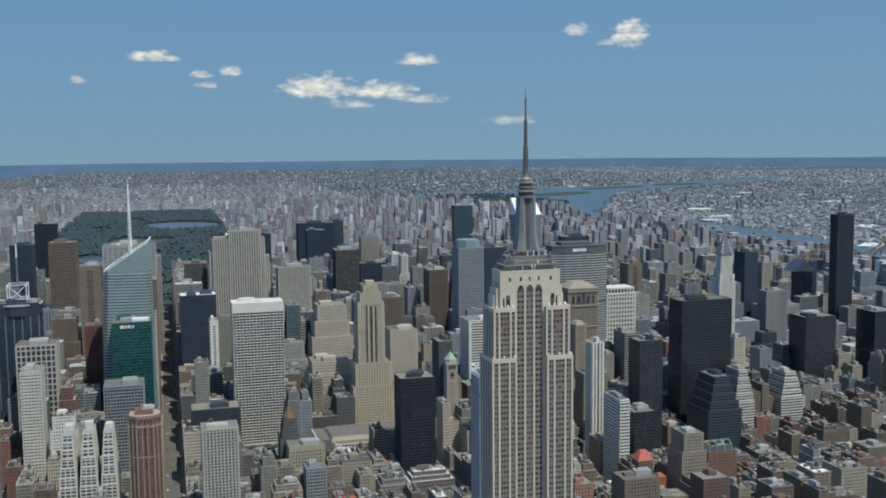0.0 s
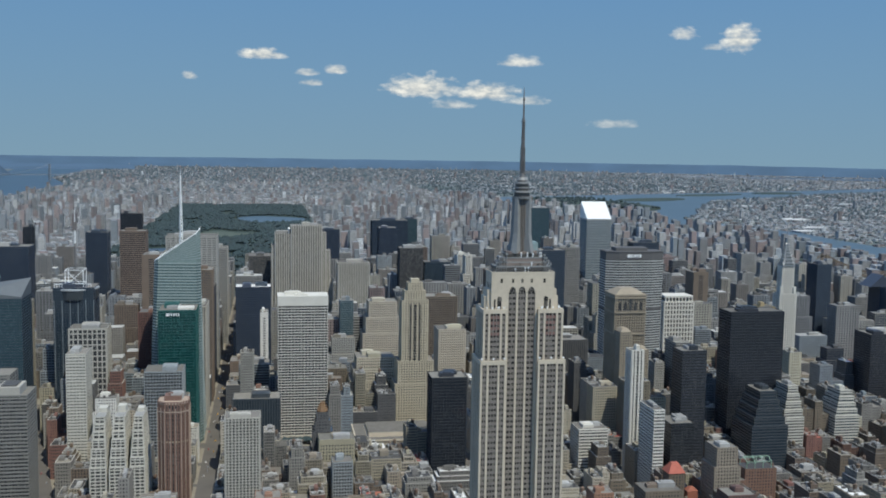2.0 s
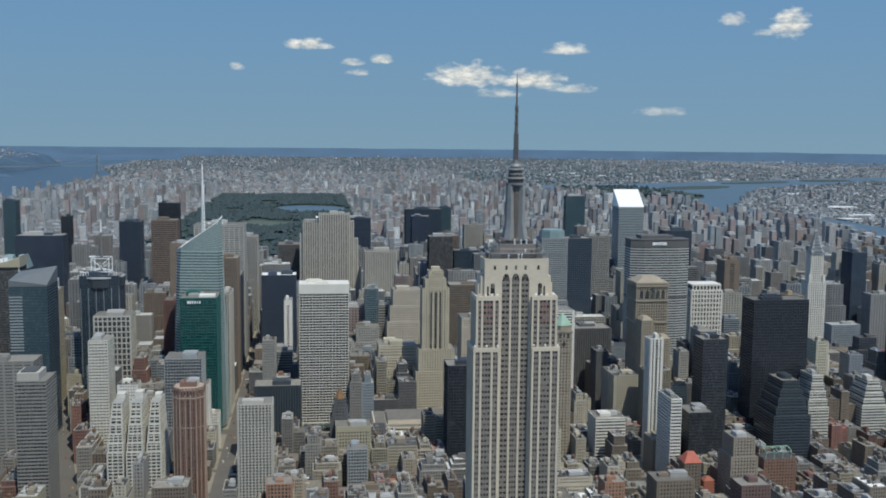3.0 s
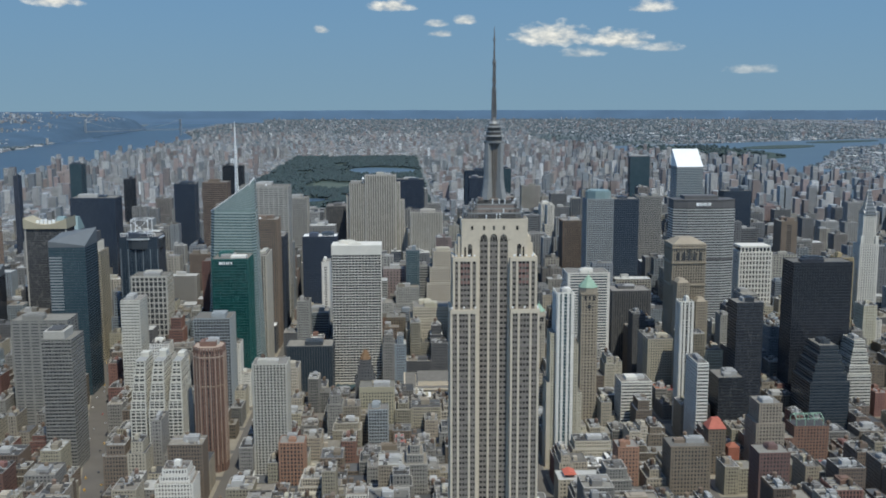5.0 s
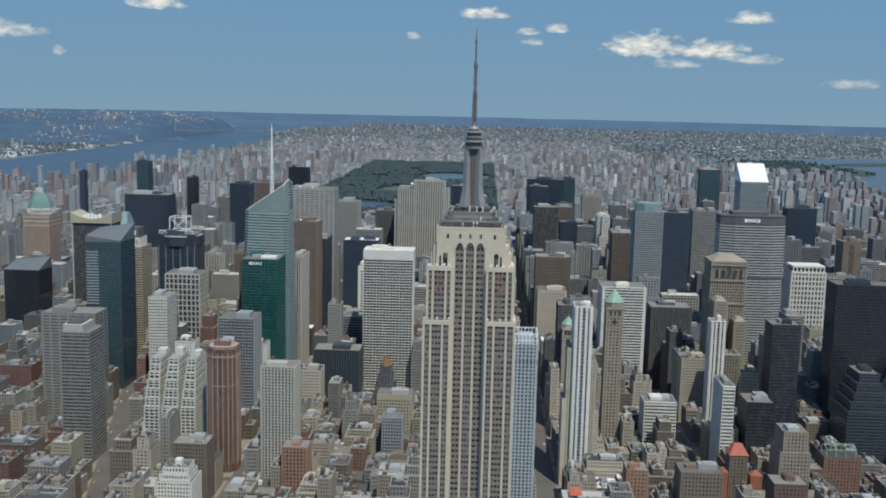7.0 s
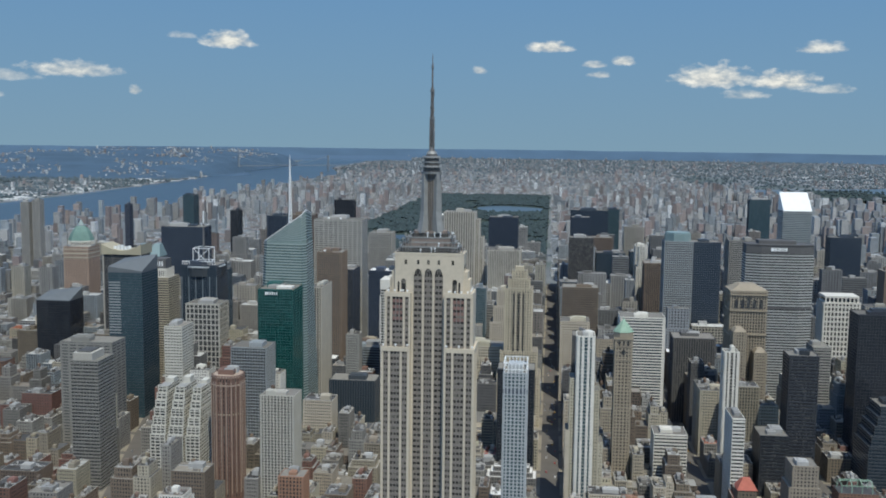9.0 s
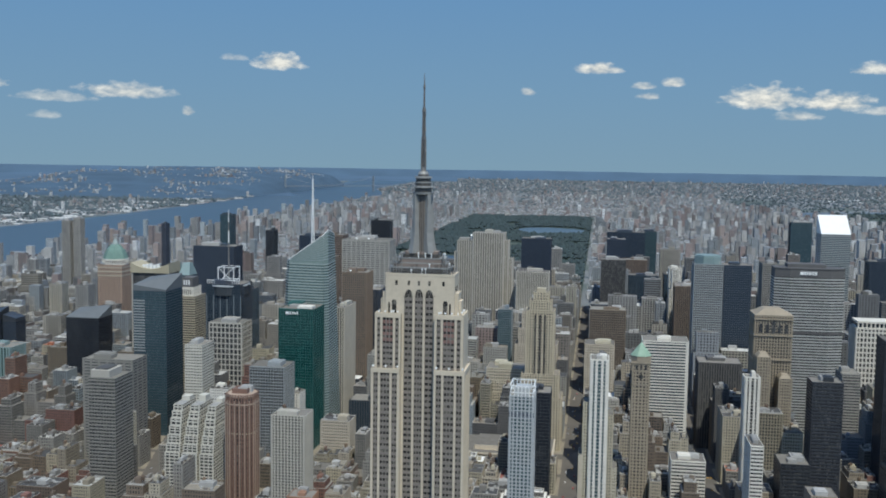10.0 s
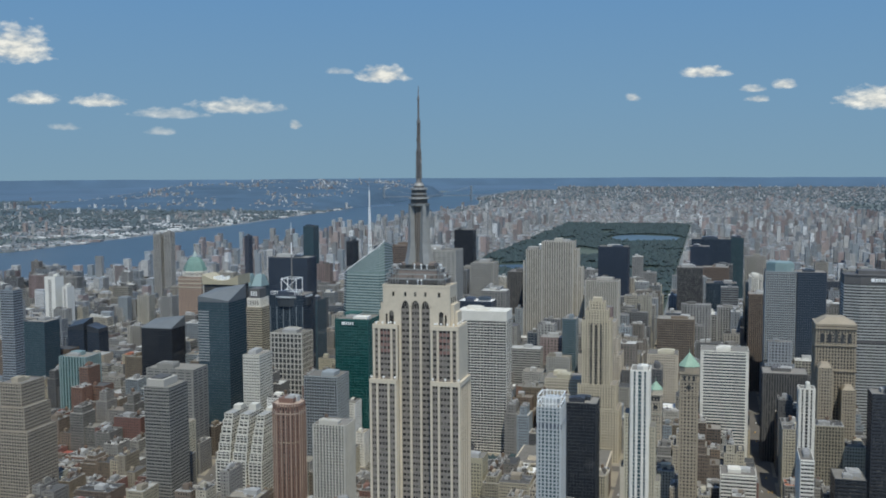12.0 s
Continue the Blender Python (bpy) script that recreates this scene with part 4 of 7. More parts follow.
# middle bays run up to arched heads in the top block
mass(-10, 11.8, -8.5, 12, Z0, Z2, "middle_core")
deco_front(-9.8, 11.4, -8.6, Z0, 306.5, (0.345, 0.655), (2, 3, 2), arch=True)
s = Shell()
s.box(-20.4, -9.0, -8.6, 9, Z2 - 1, Z3 - 1)
s.box(11.0, 23.1, -8.6, 9, Z2 - 1, Z3 - 1)
s.box(-9.0, 11.0, -7.2, 9, Z2 - 1, Z3 - 1)
s.box(-22.6, -20.4, -6.4, 7.5, Z2 - 1, Z3 - 12)
s.box(23.1, 25.4, -6.4, 7.5, Z2 - 1, Z3 - 12)
s.box(-24.2, -22.6, -4.5, 6.0, Z2 - 1, Z3 - 17)
s.box(25.4, 27.0, -4.5, 6.0, Z2 - 1, Z3 - 17)
part("top_block", s, limestone, hero)
# stone above and between the arches
s = Shell()
bays = [(-9.8 + 0.95, -2.5), (-2.5, 4.1), (4.1, 11.4 - 0.95)]
bays = [(a + 0.95, b - 0.95) for a, b in bays]
s.box(-9.8, 11.4, -8.65, -7.2, 312.0, Z3 - 1)
for a, b in bays:
    c, w = (a + b) / 2, (b - a) / 2
    for i in range(10):
        a0, a1 = math.pi * i / 10, math.pi * (i + 1) / 10
        xa, xb = c - w * math.cos(a0), c - w * math.cos(a1)
        za, zb = 306.5 + 1.5 * w * math.sin(a0), 306.5 + 1.5 * w * math.sin(a1)
        s.quad((xa, -8.65, za), (xb, -8.65, zb), (xb, -8.65, 312.0), (xa, -8.65, 312.0))
        s.quad((xa, -8.65, za), (xa, -7.6, za), (xb, -7.6, zb), (xb, -8.65, zb))
marks = [-9.8] + [v for a, b in bays for v in (a, b)] + [11.4]
for a, b in zip(marks[::2], marks[1::2]):
    s.box(a, b, -8.65, -7.3, 306.0, 312.0)
part("arch_screen", s, limestone, hero)
s = Shell()
s.box(-20.55, 23.25, -8.75, 9.15, Z3 - 1.6, Z3)
part("cornice", s, limestone, hero)
for px in (-18.0, -14.8, 17.5, 20.4):
    tall = px in (-14.8, 17.5)
    s = Shell()
    w = 1.45 if tall else 0.6
    s.box(px - w, px + w, -8.72, -8.5, Z2 + 0.5, Z2 + (7.5 if tall else 6.5))
    s.poly([(px - w * math.cos(a), -8.72, Z2 + (7.5 if tall else 6.5) + w * math.sin(a)) for a in [math.pi * i / 8 for i in range(9)]])
    part("niche_window", s, GLASS["deco_glass"], hero)
for px in (-13.5, -5.7, 0.8, 7.3, 16.2):
    s = Shell()
    s.box(px - 0.75, px + 0.75, -8.72, -8.5, Z3 - 7.4, Z3 - 4.6)
    part("attic_window", s, GLASS["deco_glass"], hero)
for py in (-4.5, 0, 4.5):
    for px in (-20.45, 23.15):
        s = Shell()
        s.box(px - 0.05, px + 0.05, py - 0.9, py + 0.9, Z2 + 3, Z3 - 8)
        part("side_window", s, GLASS["deco_glass"], hero)
# floodlights on the setbacks
for px, py, pz in [(x, -13.0, Z1 + 0.7) for x in (-27, -19, -11.5, 13, 21, 29.5)] + [(x, -11.0, Z2 + 0.4) for x in (-24, -20, -16, -12, 14, 18, 22, 26)] + [(x, -9.6, Z2 + 0.4) for x in (-15, 15)] + [(27.5, y, Z2 + 0.4) for y in (-6, 0, 6)]:
    s = Shell()
    s.box(px - 0.15, px + 0.15, py - 0.15, py + 0.15, pz, pz + 0.8)
    s.box(px - 0.55, px + 0.55, py - 0.4, py + 0.4, pz + 0.8, pz + 1.7)
    part("floodlight", s, white_steel, hero, "white floodlight on the setback")
# terraces under the mast
for half, dep, lo, hi, mat, nm in ((20.6, 8.6, Z3, Z3 + 2.4, antenna_metal, "deck_rail"), (18.6, 8.0, Z3, Z3 + 3.0, mast_dark, "observation_deck"), (19.2, 8.2, Z3 + 3.0, Z3 + 4.0, mast_metal, "deck_roof"), (17.0, 7.6, Z3 + 4.0, Z3 + 6.0, mast_red, "upper_terrace"), (16.4, 7.4, Z3 + 6.0, Z3 + 6.8, mast_metal, "terrace_roof"), (15.0, 7.0, Z3 + 6.8, Z3 + 9.0, mast_red, "upper_terrace"), (15.6, 7.2, Z3 + 9.0, Z3 + 9.7, mast_metal, "terrace_roof"), (11.6, 6.6, Z3 + 9.7, Z3 + 12.0, mast_dark, "mast_foot"), (10.4, 6.0, Z3 + 12.0, Z3 + 13.4, mast_red, "mast_foot")):
    s = Shell()
    if nm == "deck_rail":
        for a, b, c, d in ((-half, half, -dep, -dep + 0.2), (-half, half, dep - 0.2, dep), (-half, -half + 0.2, -dep + 0.2, dep - 0.2), (half - 0.2, half, -dep + 0.2, dep - 0.2)):
            for k in range(4):
                s.box(HX + a, HX + b, c, d, lo + 0.6 * k, lo + 0.6 * k + 0.12)
        for k in range(25):
            q = -half + 2 * half * k / 24
            s.box(HX + q - 0.1, HX + q + 0.1, -dep, -dep + 0.15, lo, hi)
    else:
        s.prism([(HX - half, -dep + 1.5), (HX - half + 1.5, -dep), (HX + half - 1.5, -dep), (HX + half, -dep + 1.5), (HX + half, dep - 1.5), (HX + half - 1.5, dep), (HX - half + 1.5, dep), (HX - half, dep - 1.5)], lo, hi)
    part(nm, s, mat, hero)
MZ = Z3 + 13.4
# mast: glazed shaft, four flared wings, drum and dome
s = Shell()
s.prism(circle(HX, 0, 4.5, 24), MZ - 2, 370.0, top_ring=circle(HX, 0, 3.9, 24))
part("mast_shaft", s, mast_dark, hero)
for k in range(24):
    a = 2 * math.pi * (k + 0.5) / 24
    s = Shell()
    s.beam((HX + 4.6 * math.cos(a), 4.6 * math.sin(a), MZ), (HX + 4.0 * math.cos(a), 4.0 * math.sin(a), 370), 0.4)
    part("mast_mullion", s, spandrel, hero)
for k in range(4):
    a = math.pi / 4 + k * math.pi / 2
    c, q = math.cos(a), math.sin(a)
    s = Shell()

    def F(r, side, z):
        return (HX + r * c - side * q, r * q + side * c, z)

    outline = [(9.6, MZ - 1), (8.0, MZ + 6), (7.2, MZ + 12), (7.0, MZ + 24), (6.9, 369.0), (3.4, 369.0), (3.4, MZ - 1)]
    wide = [2.3, 2.0, 1.7, 1.4, 1.1, 1.1, 2.3]
    n = len(outline)
    s.poly([F(r, w, z) for (r, z), w in zip(outline, wide)])
    s.poly([F(r, -w, z) for (r, z), w in reversed(list(zip(outline, wide)))])
    for i in range(n):
        (r0, z0), (r1, z1) = outline[i], outline[(i + 1) % n]
        w0, w1 = wide[i], wide[(i + 1) % n]
        s.quad(F(r0, -w0, z0), F(r1, -w1, z1), F(r1, w1, z1), F(r0, w0, z0))
    part("mast_wing", s, mast_metal, hero)
for r0, r1, lo, hi, mat, nm in ((6.6, 6.9, 369.0, 370.4, mast_metal, "gallery_ring"), (5.4, 5.4, 370.4, 373.2, mast_dark, "gallery_glazing"), (6.7, 6.5, 373.2, 374.2, mast_metal, "gallery_ring"), (5.0, 5.0, 374.2, 376.0, mast_dark, "drum"), (5.3, 5.3, 376.0, 376.8, mast_metal, "drum_ring"), (4.7, 4.7, 376.8, 379.0, mast_dark, "drum"), (5.6, 5.4, 379.0, 380.2, mast_metal, "drum_ring"), (3.7, 3.4, 380.2, 381.4, mast_dark, "dome"), (3.5, 2.6, 381.4, 383.2, mast_metal, "dome"), (1.9, 1.5, 383.2, 386.0, antenna_metal, "dome")):
    s = Shell()
    s.prism(circle(HX, 0, r0, 24), lo, hi, top_ring=circle(HX, 0, r1, 24))
    part(nm, s, mat, hero)
# antenna: square lattice with dipole panels, then a thin pole
antenna = part("antenna", Shell(), antenna_metal, hero, "dark steel lattice antenna")
for lo, hi, w0, w1, panels in ((385.6, 403.0, 1.3, 1.1, 9), (403.0, 420.5, 0.85, 0.7, 9), (420.5, 436.0, 0.36, 0.26, 6)):
    s = Shell()
    for sx in (-1, 1):
        for sy in (-1, 1):
            s.beam((HX + sx * w0, sy * w0, lo), (HX + sx * w1, sy * w1, hi), 0.45 if w0 > 1 else 0.3)
    for k in range(panels + 1):
        t = k / panels
        z, w = lo + (hi - lo) * t, w0 + (w1 - w0) * t
        s.box(HX - w - 0.2, HX + w + 0.2, -w - 0.2, w + 0.2, z - 0.16, z + 0.16)
        if k < panels:
            z2, w2 = lo + (hi - lo) * (k + 1) / panels, w0 + (w1 - w0) * (k + 1) / panels
            for sy in (-1, 1):
                s.beam((HX - w, sy * w, z), (HX + w2, sy * w2, z2), 0.28)
                s.beam((HX + sy * w, -w, z), (HX + sy * w2, w2, z2), 0.28)
    s.box(HX - 0.6 * w1, HX + 0.6 * w1, -0.6 * w1, 0.6 * w1, lo, hi)
    part("antenna_section", s, antenna_metal, antenna)
rr = random.Random(12)
for k in range(26):
    z = 387 + 32 * k / 26
    w = 1.35 - 0.65 * (z - 386) / 35
    a = rr.choice((0, 1, 2, 3)) * math.pi / 2
    s = Shell()
    x, y = HX + (w + 0.2) * math.cos(a), (w + 0.2) * math.sin(a)
    s.box(x - 0.22, x + 0.22, y - 0.22, y + 0.22, z, z + rr.uniform(1.0, 2.2))
    part("antenna_panel", s, antenna_metal if rr.random() < 0.75 else plant_metal, antenna)
s = Shell()
s.prism(circle(HX, 0, 0.36, 8), 436, 440, top_ring=circle(HX, 0, 0.28, 8))
s.prism(circle(HX, 0, 0.3, 8), 440, 443.6, top_ring=circle(HX, 0, 0.1, 8))
part("antenna_tip", s, antenna_metal, antenna)
for z, w in ((403.0, 1.5), (420.0, 1.35), (434.5, 0.75)):
    s = Shell()
    s.prism(circle(HX, 0, w, 8), z, z + 1.4)
    s.prism(circle(HX, 0, w * 0.7, 8), z + 1.4, z + 2.6)
    part("antenna_collar", s, antenna_metal, antenna)
# masts and gear on the deck
for px, h in ((-18.4, 7), (-16.6, 9.5), (-15, 12), (-13.2, 9), (14.6, 12), (16, 10), (17.5, 8), (19, 6), (-11.5, 13)):
    s = Shell()
    s.beam((HX + px, -8.3, Z3), (HX + px, -8.3, Z3 + h), 0.4)
    s.box(HX + px - 0.6, HX + px + 0.6, -8.8, -7.8, Z3 + h - 1.6, Z3 + h)
    part("deck_aerial", s, mast_metal, hero)
# cabinets, lamps and stub aerials round the decks
for k in range(34):
    side = rr.choice((-1, 1))
    deck, reach = rr.choice(((Z3, 20.0), (Z3 + 4.0, 18.6), (Z3 + 9.7, 14.6)))
    px, py = (HX + side * rr.uniform(reach - 1.2, reach), rr.uniform(-6.5, 6.0)) if rr.random() < 0.4 else (HX + rr.uniform(-reach, reach), {Z3: -8.45, Z3 + 4.0: -8.0, Z3 + 9.7: -7.0}[deck])
    h = rr.uniform(0.9, 2.6)
    s = Shell()
    s.box(px - 0.3, px + 0.3, py - 0.15, py + 0.15, deck, deck + h)
    if k % 3 == 0:
        s.prism(circle(px, py, 0.55, 8), deck + h, deck + h + 0.9)
    part("deck_gear", s, white_steel if k % 3 == 0 else mast_dark, hero)
# the broad lower tiers
for x0, x1, y0, y1, lo, hi in ((-46, 48, -23, 23, 24, 100), (-64, 66, -28, 28, 0, 24)):
    walls, panes = Shell(), Shell()
    panes.box(x0, x1, y0, y1, lo, hi, bottom=False)
    walls.lattice(rect(x0, x1, y0, y1), lo, hi, FLOOR, 5.0, 0.45, 0.4, 0.2, 0.7)
    walls.box(x0, x1, y0, y1, hi - 0.2, hi + 0.3, bottom=False)
    part("lower_wall", walls, limestone, hero)
    part("lower_glazing", panes, GLASS["deco_glass"], hero)


# ---- towers with shapes of their own ----
def crystal_tower():
    """Faceted pale glass tower with a sloping top and a white lattice spire."""
    ob = thing("crystal_tower", (-290, 738, 0), "faceted pale green glass tower with a sloping top and white spire", "office tower")
    TAKEN.append((-326, -254, 702, 780))
    s, bands, screen = Shell(), Shell(), Shell()
    low = [(-322, 706), (-258, 706), (-254, 716), (-254, 776), (-322, 776), (-326, 770), (-326, 712)]
    top = [(-311, 714), (-262, 708), (-257, 716), (-262, 768), (-308, 770), (-316, 764), (-317, 722)]
    zt = [250, 284, 291, 282, 252, 246, 246]
    n = len(low)
    P = lambda i, t: (low[i][0] + (top[i][0] - low[i][0]) * t, low[i][1] + (top[i][1] - low[i][1]) * t)
    levels = [0] + [4 + 3.85 * k for k in range(63)] + [243.0]
    for i in range(n):
        j = (i + 1) % n
        for z0, z1 in zip(levels, levels[1:]):
            s.quad((*P(i, z0 / zt[i]), z0), (*P(j, z0 / zt[j]), z0), (*P(j, z1 / zt[j]), z1), (*P(i, z1 / zt[i]), z1))
        z0 = levels[-1]
        screen.quad((*P(i, z0 / zt[i]), z0), (*P(j, z0 / zt[j]), z0), (*top[j], zt[j]), (*top[i], zt[i]))
    screen.poly([(*top[i], zt[i] - 0.2) for i in range(n)])
    for k in range(63):
        z = 4 + 3.85 * k
        for i in range(n):
            j = (i + 1) % n
            ti, tj = z / zt[i], z / zt[j]
            (ax, ay), (bx, by) = P(i, ti), P(j, tj)
            d = math.hypot(bx - ax, by - ay)
            nx, ny = (by - ay) / d * 0.3, -(bx - ax) / d * 0.3
            bands.quad((ax + nx, ay + ny, z), (bx + nx, by + ny, z), (bx + nx, by + ny, z + 1.9), (ax + nx, ay + ny, z + 1.9))
            bands.quad((ax + nx, ay + ny, z + 1.9), (bx + nx, by + ny, z + 1.9), (bx, by, z + 1.9), (ax, ay, z + 1.9))
    for i in range(n):
        j = (i + 1) % n
        at = lambda m, f: (*P(m, (246 + (zt[m] - 246) * f) / zt[m]), 246 + (zt[m] - 246) * f)
        for k in range(1, 11):
            a, b, c, d = at(i, k / 11), at(j, k / 11), at(j, k / 11 + 0.035), at(i, k / 11 + 0.035)
            e = math.hypot(b[0] - a[0], b[1] - a[1])
            nx, ny = (b[1] - a[1]) / e * 0.3, -(b[0] - a[0]) / e * 0.3
            bands.quad(*[(x + nx, y + ny, z) for x, y, z in (a, b, c, d)])
    part("glass_skin", s, GLASS["crystal_glass"], ob)
    part("glass_screen", screen, GLASS["pale_glass"], ob, "pale green glass screen round the top")
    tagged(part("floor_band", bands, WALLS["mint_metal"], ob), kind="stuff")
    rim = Shell()
    for i in range(n):
        j = (i + 1) % n
        rim.beam((*top[i], zt[i]), (*top[j], zt[j]), 1.0)
        rim.beam((*top[i], zt[i] - 4), (*top[i], zt[i] + 1), 0.6)
    part("screen_frame", rim, white_steel, ob, "white steel screen of the sloping top")
    spire = Shell()
    cx, cy = -283, 730
    for lo, hi, w0, w1 in ((262, 300, 2.6, 1.9), (300, 335, 1.9, 1.1), (335, 360, 1.0, 0.5)):
        for a in range(3):
            t0, t1 = a * 2.094 + 0.5, a * 2.094 + 0.5
            spire.beam((cx + w0 * math.cos(t0), cy + w0 * math.sin(t0), lo), (cx + w1 * math.cos(t1), cy + w1 * math.sin(t1), hi), 0.75 if lo < 330 else 0.5)
        for k in range(8):
            t = k / 8
            w, w2, z, z2 = w0 + (w1 - w0) * t, w0 + (w1 - w0) * (t + 0.125), lo + (hi - lo) * t, lo + (hi - lo) * (t + 0.125)
            for a in range(3):
                p, q = a * 2.094 + 0.5, (a + 1) * 2.094 + 0.5
                spire.beam((cx + w * math.cos(p), cy + w * math.sin(p), z), (cx + w2 * math.cos(q), cy + w2 * math.sin(q), z2), 0.45)
    spire.prism(circle(cx, cy, 0.5, 6), 355, 367, top_ring=circle(cx, cy, 0.12, 6))
    part("spire", spire, white_steel, ob, "white lattice spire")


crystal_tower()


def banded_octagon():
    """Broad grey slab with tapered ends, banded floor by floor, a dark plant floor and plain shapes for its sign."""
    x0, x1, y0, y1, z = 356, 450, 837, 878, 244
    ring = [(x0, y0 + 6), (x0 + 20, y0), (x1 - 20, y0), (x1, y0 + 6), (x1, y1 - 6), (x1 - 20, y1), (x0 + 20, y1), (x0, y1 - 6)]
    ob = tower("slab_tower", "broad grey concrete slab tower with tapered ends and a roof sign", x0, x1, y0, y1, z - 11, "ribbon", "cool_stone", "window_dark", ring=ring, floor=4.0, plant=0)
    s = Shell()
    s.prism(ring, z - 11.6, z - 0.5)
    part("crown", s, WALLS["dark_stone"], ob)
    big = [(403 + (x - 403) * 1.012, 857.5 + (y - 857.5) * 1.03) for x, y in ring]
    s = Shell()
    s.prism(big, z - 12.0, z - 11.0)
    s.prism(big, z - 0.5, z + 1)
    part("crown_lip", s, WALLS["dark_stone"], ob)
    s = Shell()
    s.prism(big, 152.5, 155.5)
    part("plant_floor", s, WALLS["dark_stone"], ob, "dark louvred plant floor")
    x = 389
    for w in (4.6, 2.4, 1.8, 2.6, 1.2, 1.8, 2.6):
        s = Shell()
        s.box(x, x + w, y0 - 1.1, y0 - 0.6, z - 8.2, z - 3.4)
        part("sign_bar", s, white_steel, ob, "white bar of the roof sign")
        x += w + 0.9
    s = Shell()
    s.box(374, 426, 848, 872, z + 1, z + 6)
    part("penthouse", s, WALLS["dark_stone"], ob)


banded_octagon()


def slant_roof_tower():
    """White-banded tower whose top is cut to a bright slope."""
    x0, x1, y0, y1 = 582, 642, 1635, 1690
    ob = thing("slant_roof_tower", (612, 1662, 0), "aluminium-banded tower with a steep bright white sloping roof", "office tower")
    TAKEN.append((x0, x1, y0, y1))
    panes, walls, wedge = Shell(), Shell(), Shell()
    panes.prism(rect(x0, x1, y0, y1), 0, 238, cap=False, bottom=False)
    walls.lattice(rect(x0, x1, y0, y1), 0, 238, 3.9, 8, 0.55, 0.0, 0.4, 0.3)
    walls.box(x0 - 0.4, x1 + 0.4, y0 - 0.4, y1 + 0.4, 236, 240)
    a, b, c, d = x0 - 0.4, x1 + 0.4, y0 - 0.4, y1 + 0.4
    wedge.quad((a, c, 240), (b, c, 240), (b, d - 6, 279), (a, d - 6, 279))
    wedge.quad((b, d, 240), (a, d, 240), (a, d - 6, 279), (b, d - 6, 279))
    wedge.quad((a, d, 240), (a, c, 240), (a, d - 6, 279), (a, d - 6, 279.01))
    wedge.quad((b, c, 240), (b, d, 240), (b, d - 6, 279.01), (b, d - 6, 279))
    tagged(part("wall", walls, WALLS["pale_metal"], ob), kind="stuff")
    part("glazing", panes, GLASS["blue_glass"], ob)
    part("sloping_roof", wedge, white_steel, ob, "bright white sloping roof")


slant_roof_tower()


def sunburst_tower():
    """Slim white brick tower with a stepped steel crown of arches and a needle."""
    cx, cy = 629, 783
    ob = thing("sunburst_tower", (cx, cy, 0), "slim pale brick art-deco tower with a stepped steel crown", "skyscraper")
    TAKEN.append((cx - 24, cx + 24, cy - 20, cy + 20))
    walls, panes = Shell(), Shell()
    low = 0
    for hw, z in ((22, 73), (13.8, 185), (9.6, 228)):
        r = rect(cx - hw, cx + hw, cy - hw * 0.8, cy + hw * 0.8)
        panes.prism(r, low, z - 0.3, bottom=False)
        walls.lattice(r, low, z, 3.7, 3.4, 0.38, 0.44, 0.2, 0.6)
        low = z - 0.5
    for sx in (-1, 1):
        walls.box(cx + sx * 11 - 2, cx + sx * 11 + 2, cy - 10.5, cy - 6, 184, 196)
    tagged(part("wall", walls, WALLS["white_stone"], ob), kind="stuff")
    part("glazing", panes, GLASS["window_dark"], ob)
    z, hw = 228.0, 9.4
    for k in range(7):
        s = Shell()
        h = 5.6 - 0.2 * k
        arc = [(-hw * math.cos(a), h * 1.35 * math.sin(a)) for a in [math.pi * i / 10 for i in range(11)]]
        for sgn, axis in ((-1, 0), (1, 0), (-1, 1), (1, 1)):
            pts = [((cx + u, cy + sgn * hw, z + w) if axis == 0 else (cx + sgn * hw, cy + u, z + w)) for u, w in arc]
            s.poly(pts if (sgn < 0) == (axis == 0) else pts[::-1])
        for (u0, w0), (u1, w1) in zip(arc, arc[1:]):
            s.quad((cx + u0, cy - hw, z + w0), (cx + u1, cy - hw, z + w1), (cx + u1, cy + hw, z + w1), (cx + u0, cy + hw, z + w0))
            s.quad((cx - hw, cy + u1, z + w1), (cx - hw, cy + u0, z + w0), (cx + hw, cy + u0, z + w0), (cx + hw, cy + u1, z + w1))
        crown = part("crown_arch", s, bright_metal, ob, "stainless steel sunburst arch")
        t = Shell()
        for q in (-0.6, -0.2, 0.2, 0.6):
            u = hw * q
            t.poly([(cx + u - hw * 0.14, cy - hw - 0.08, z + h * 0.35), (cx + u + hw * 0.14, cy - hw - 0.08, z + h * 0.35), (cx + u, cy - hw - 0.08, z + h * 0.95)])
        part("crown_window", t, GLASS["window_dark"], crown)
        z += h * 0.98
        hw *= 0.80
    s = Shell()
    s.prism(circle(cx, cy, 1.5, 8), z - 2, 292, top_ring=circle(cx, cy, 0.15, 8))
    part("needle", s, bright_metal, ob, "steel needle")


sunburst_tower()


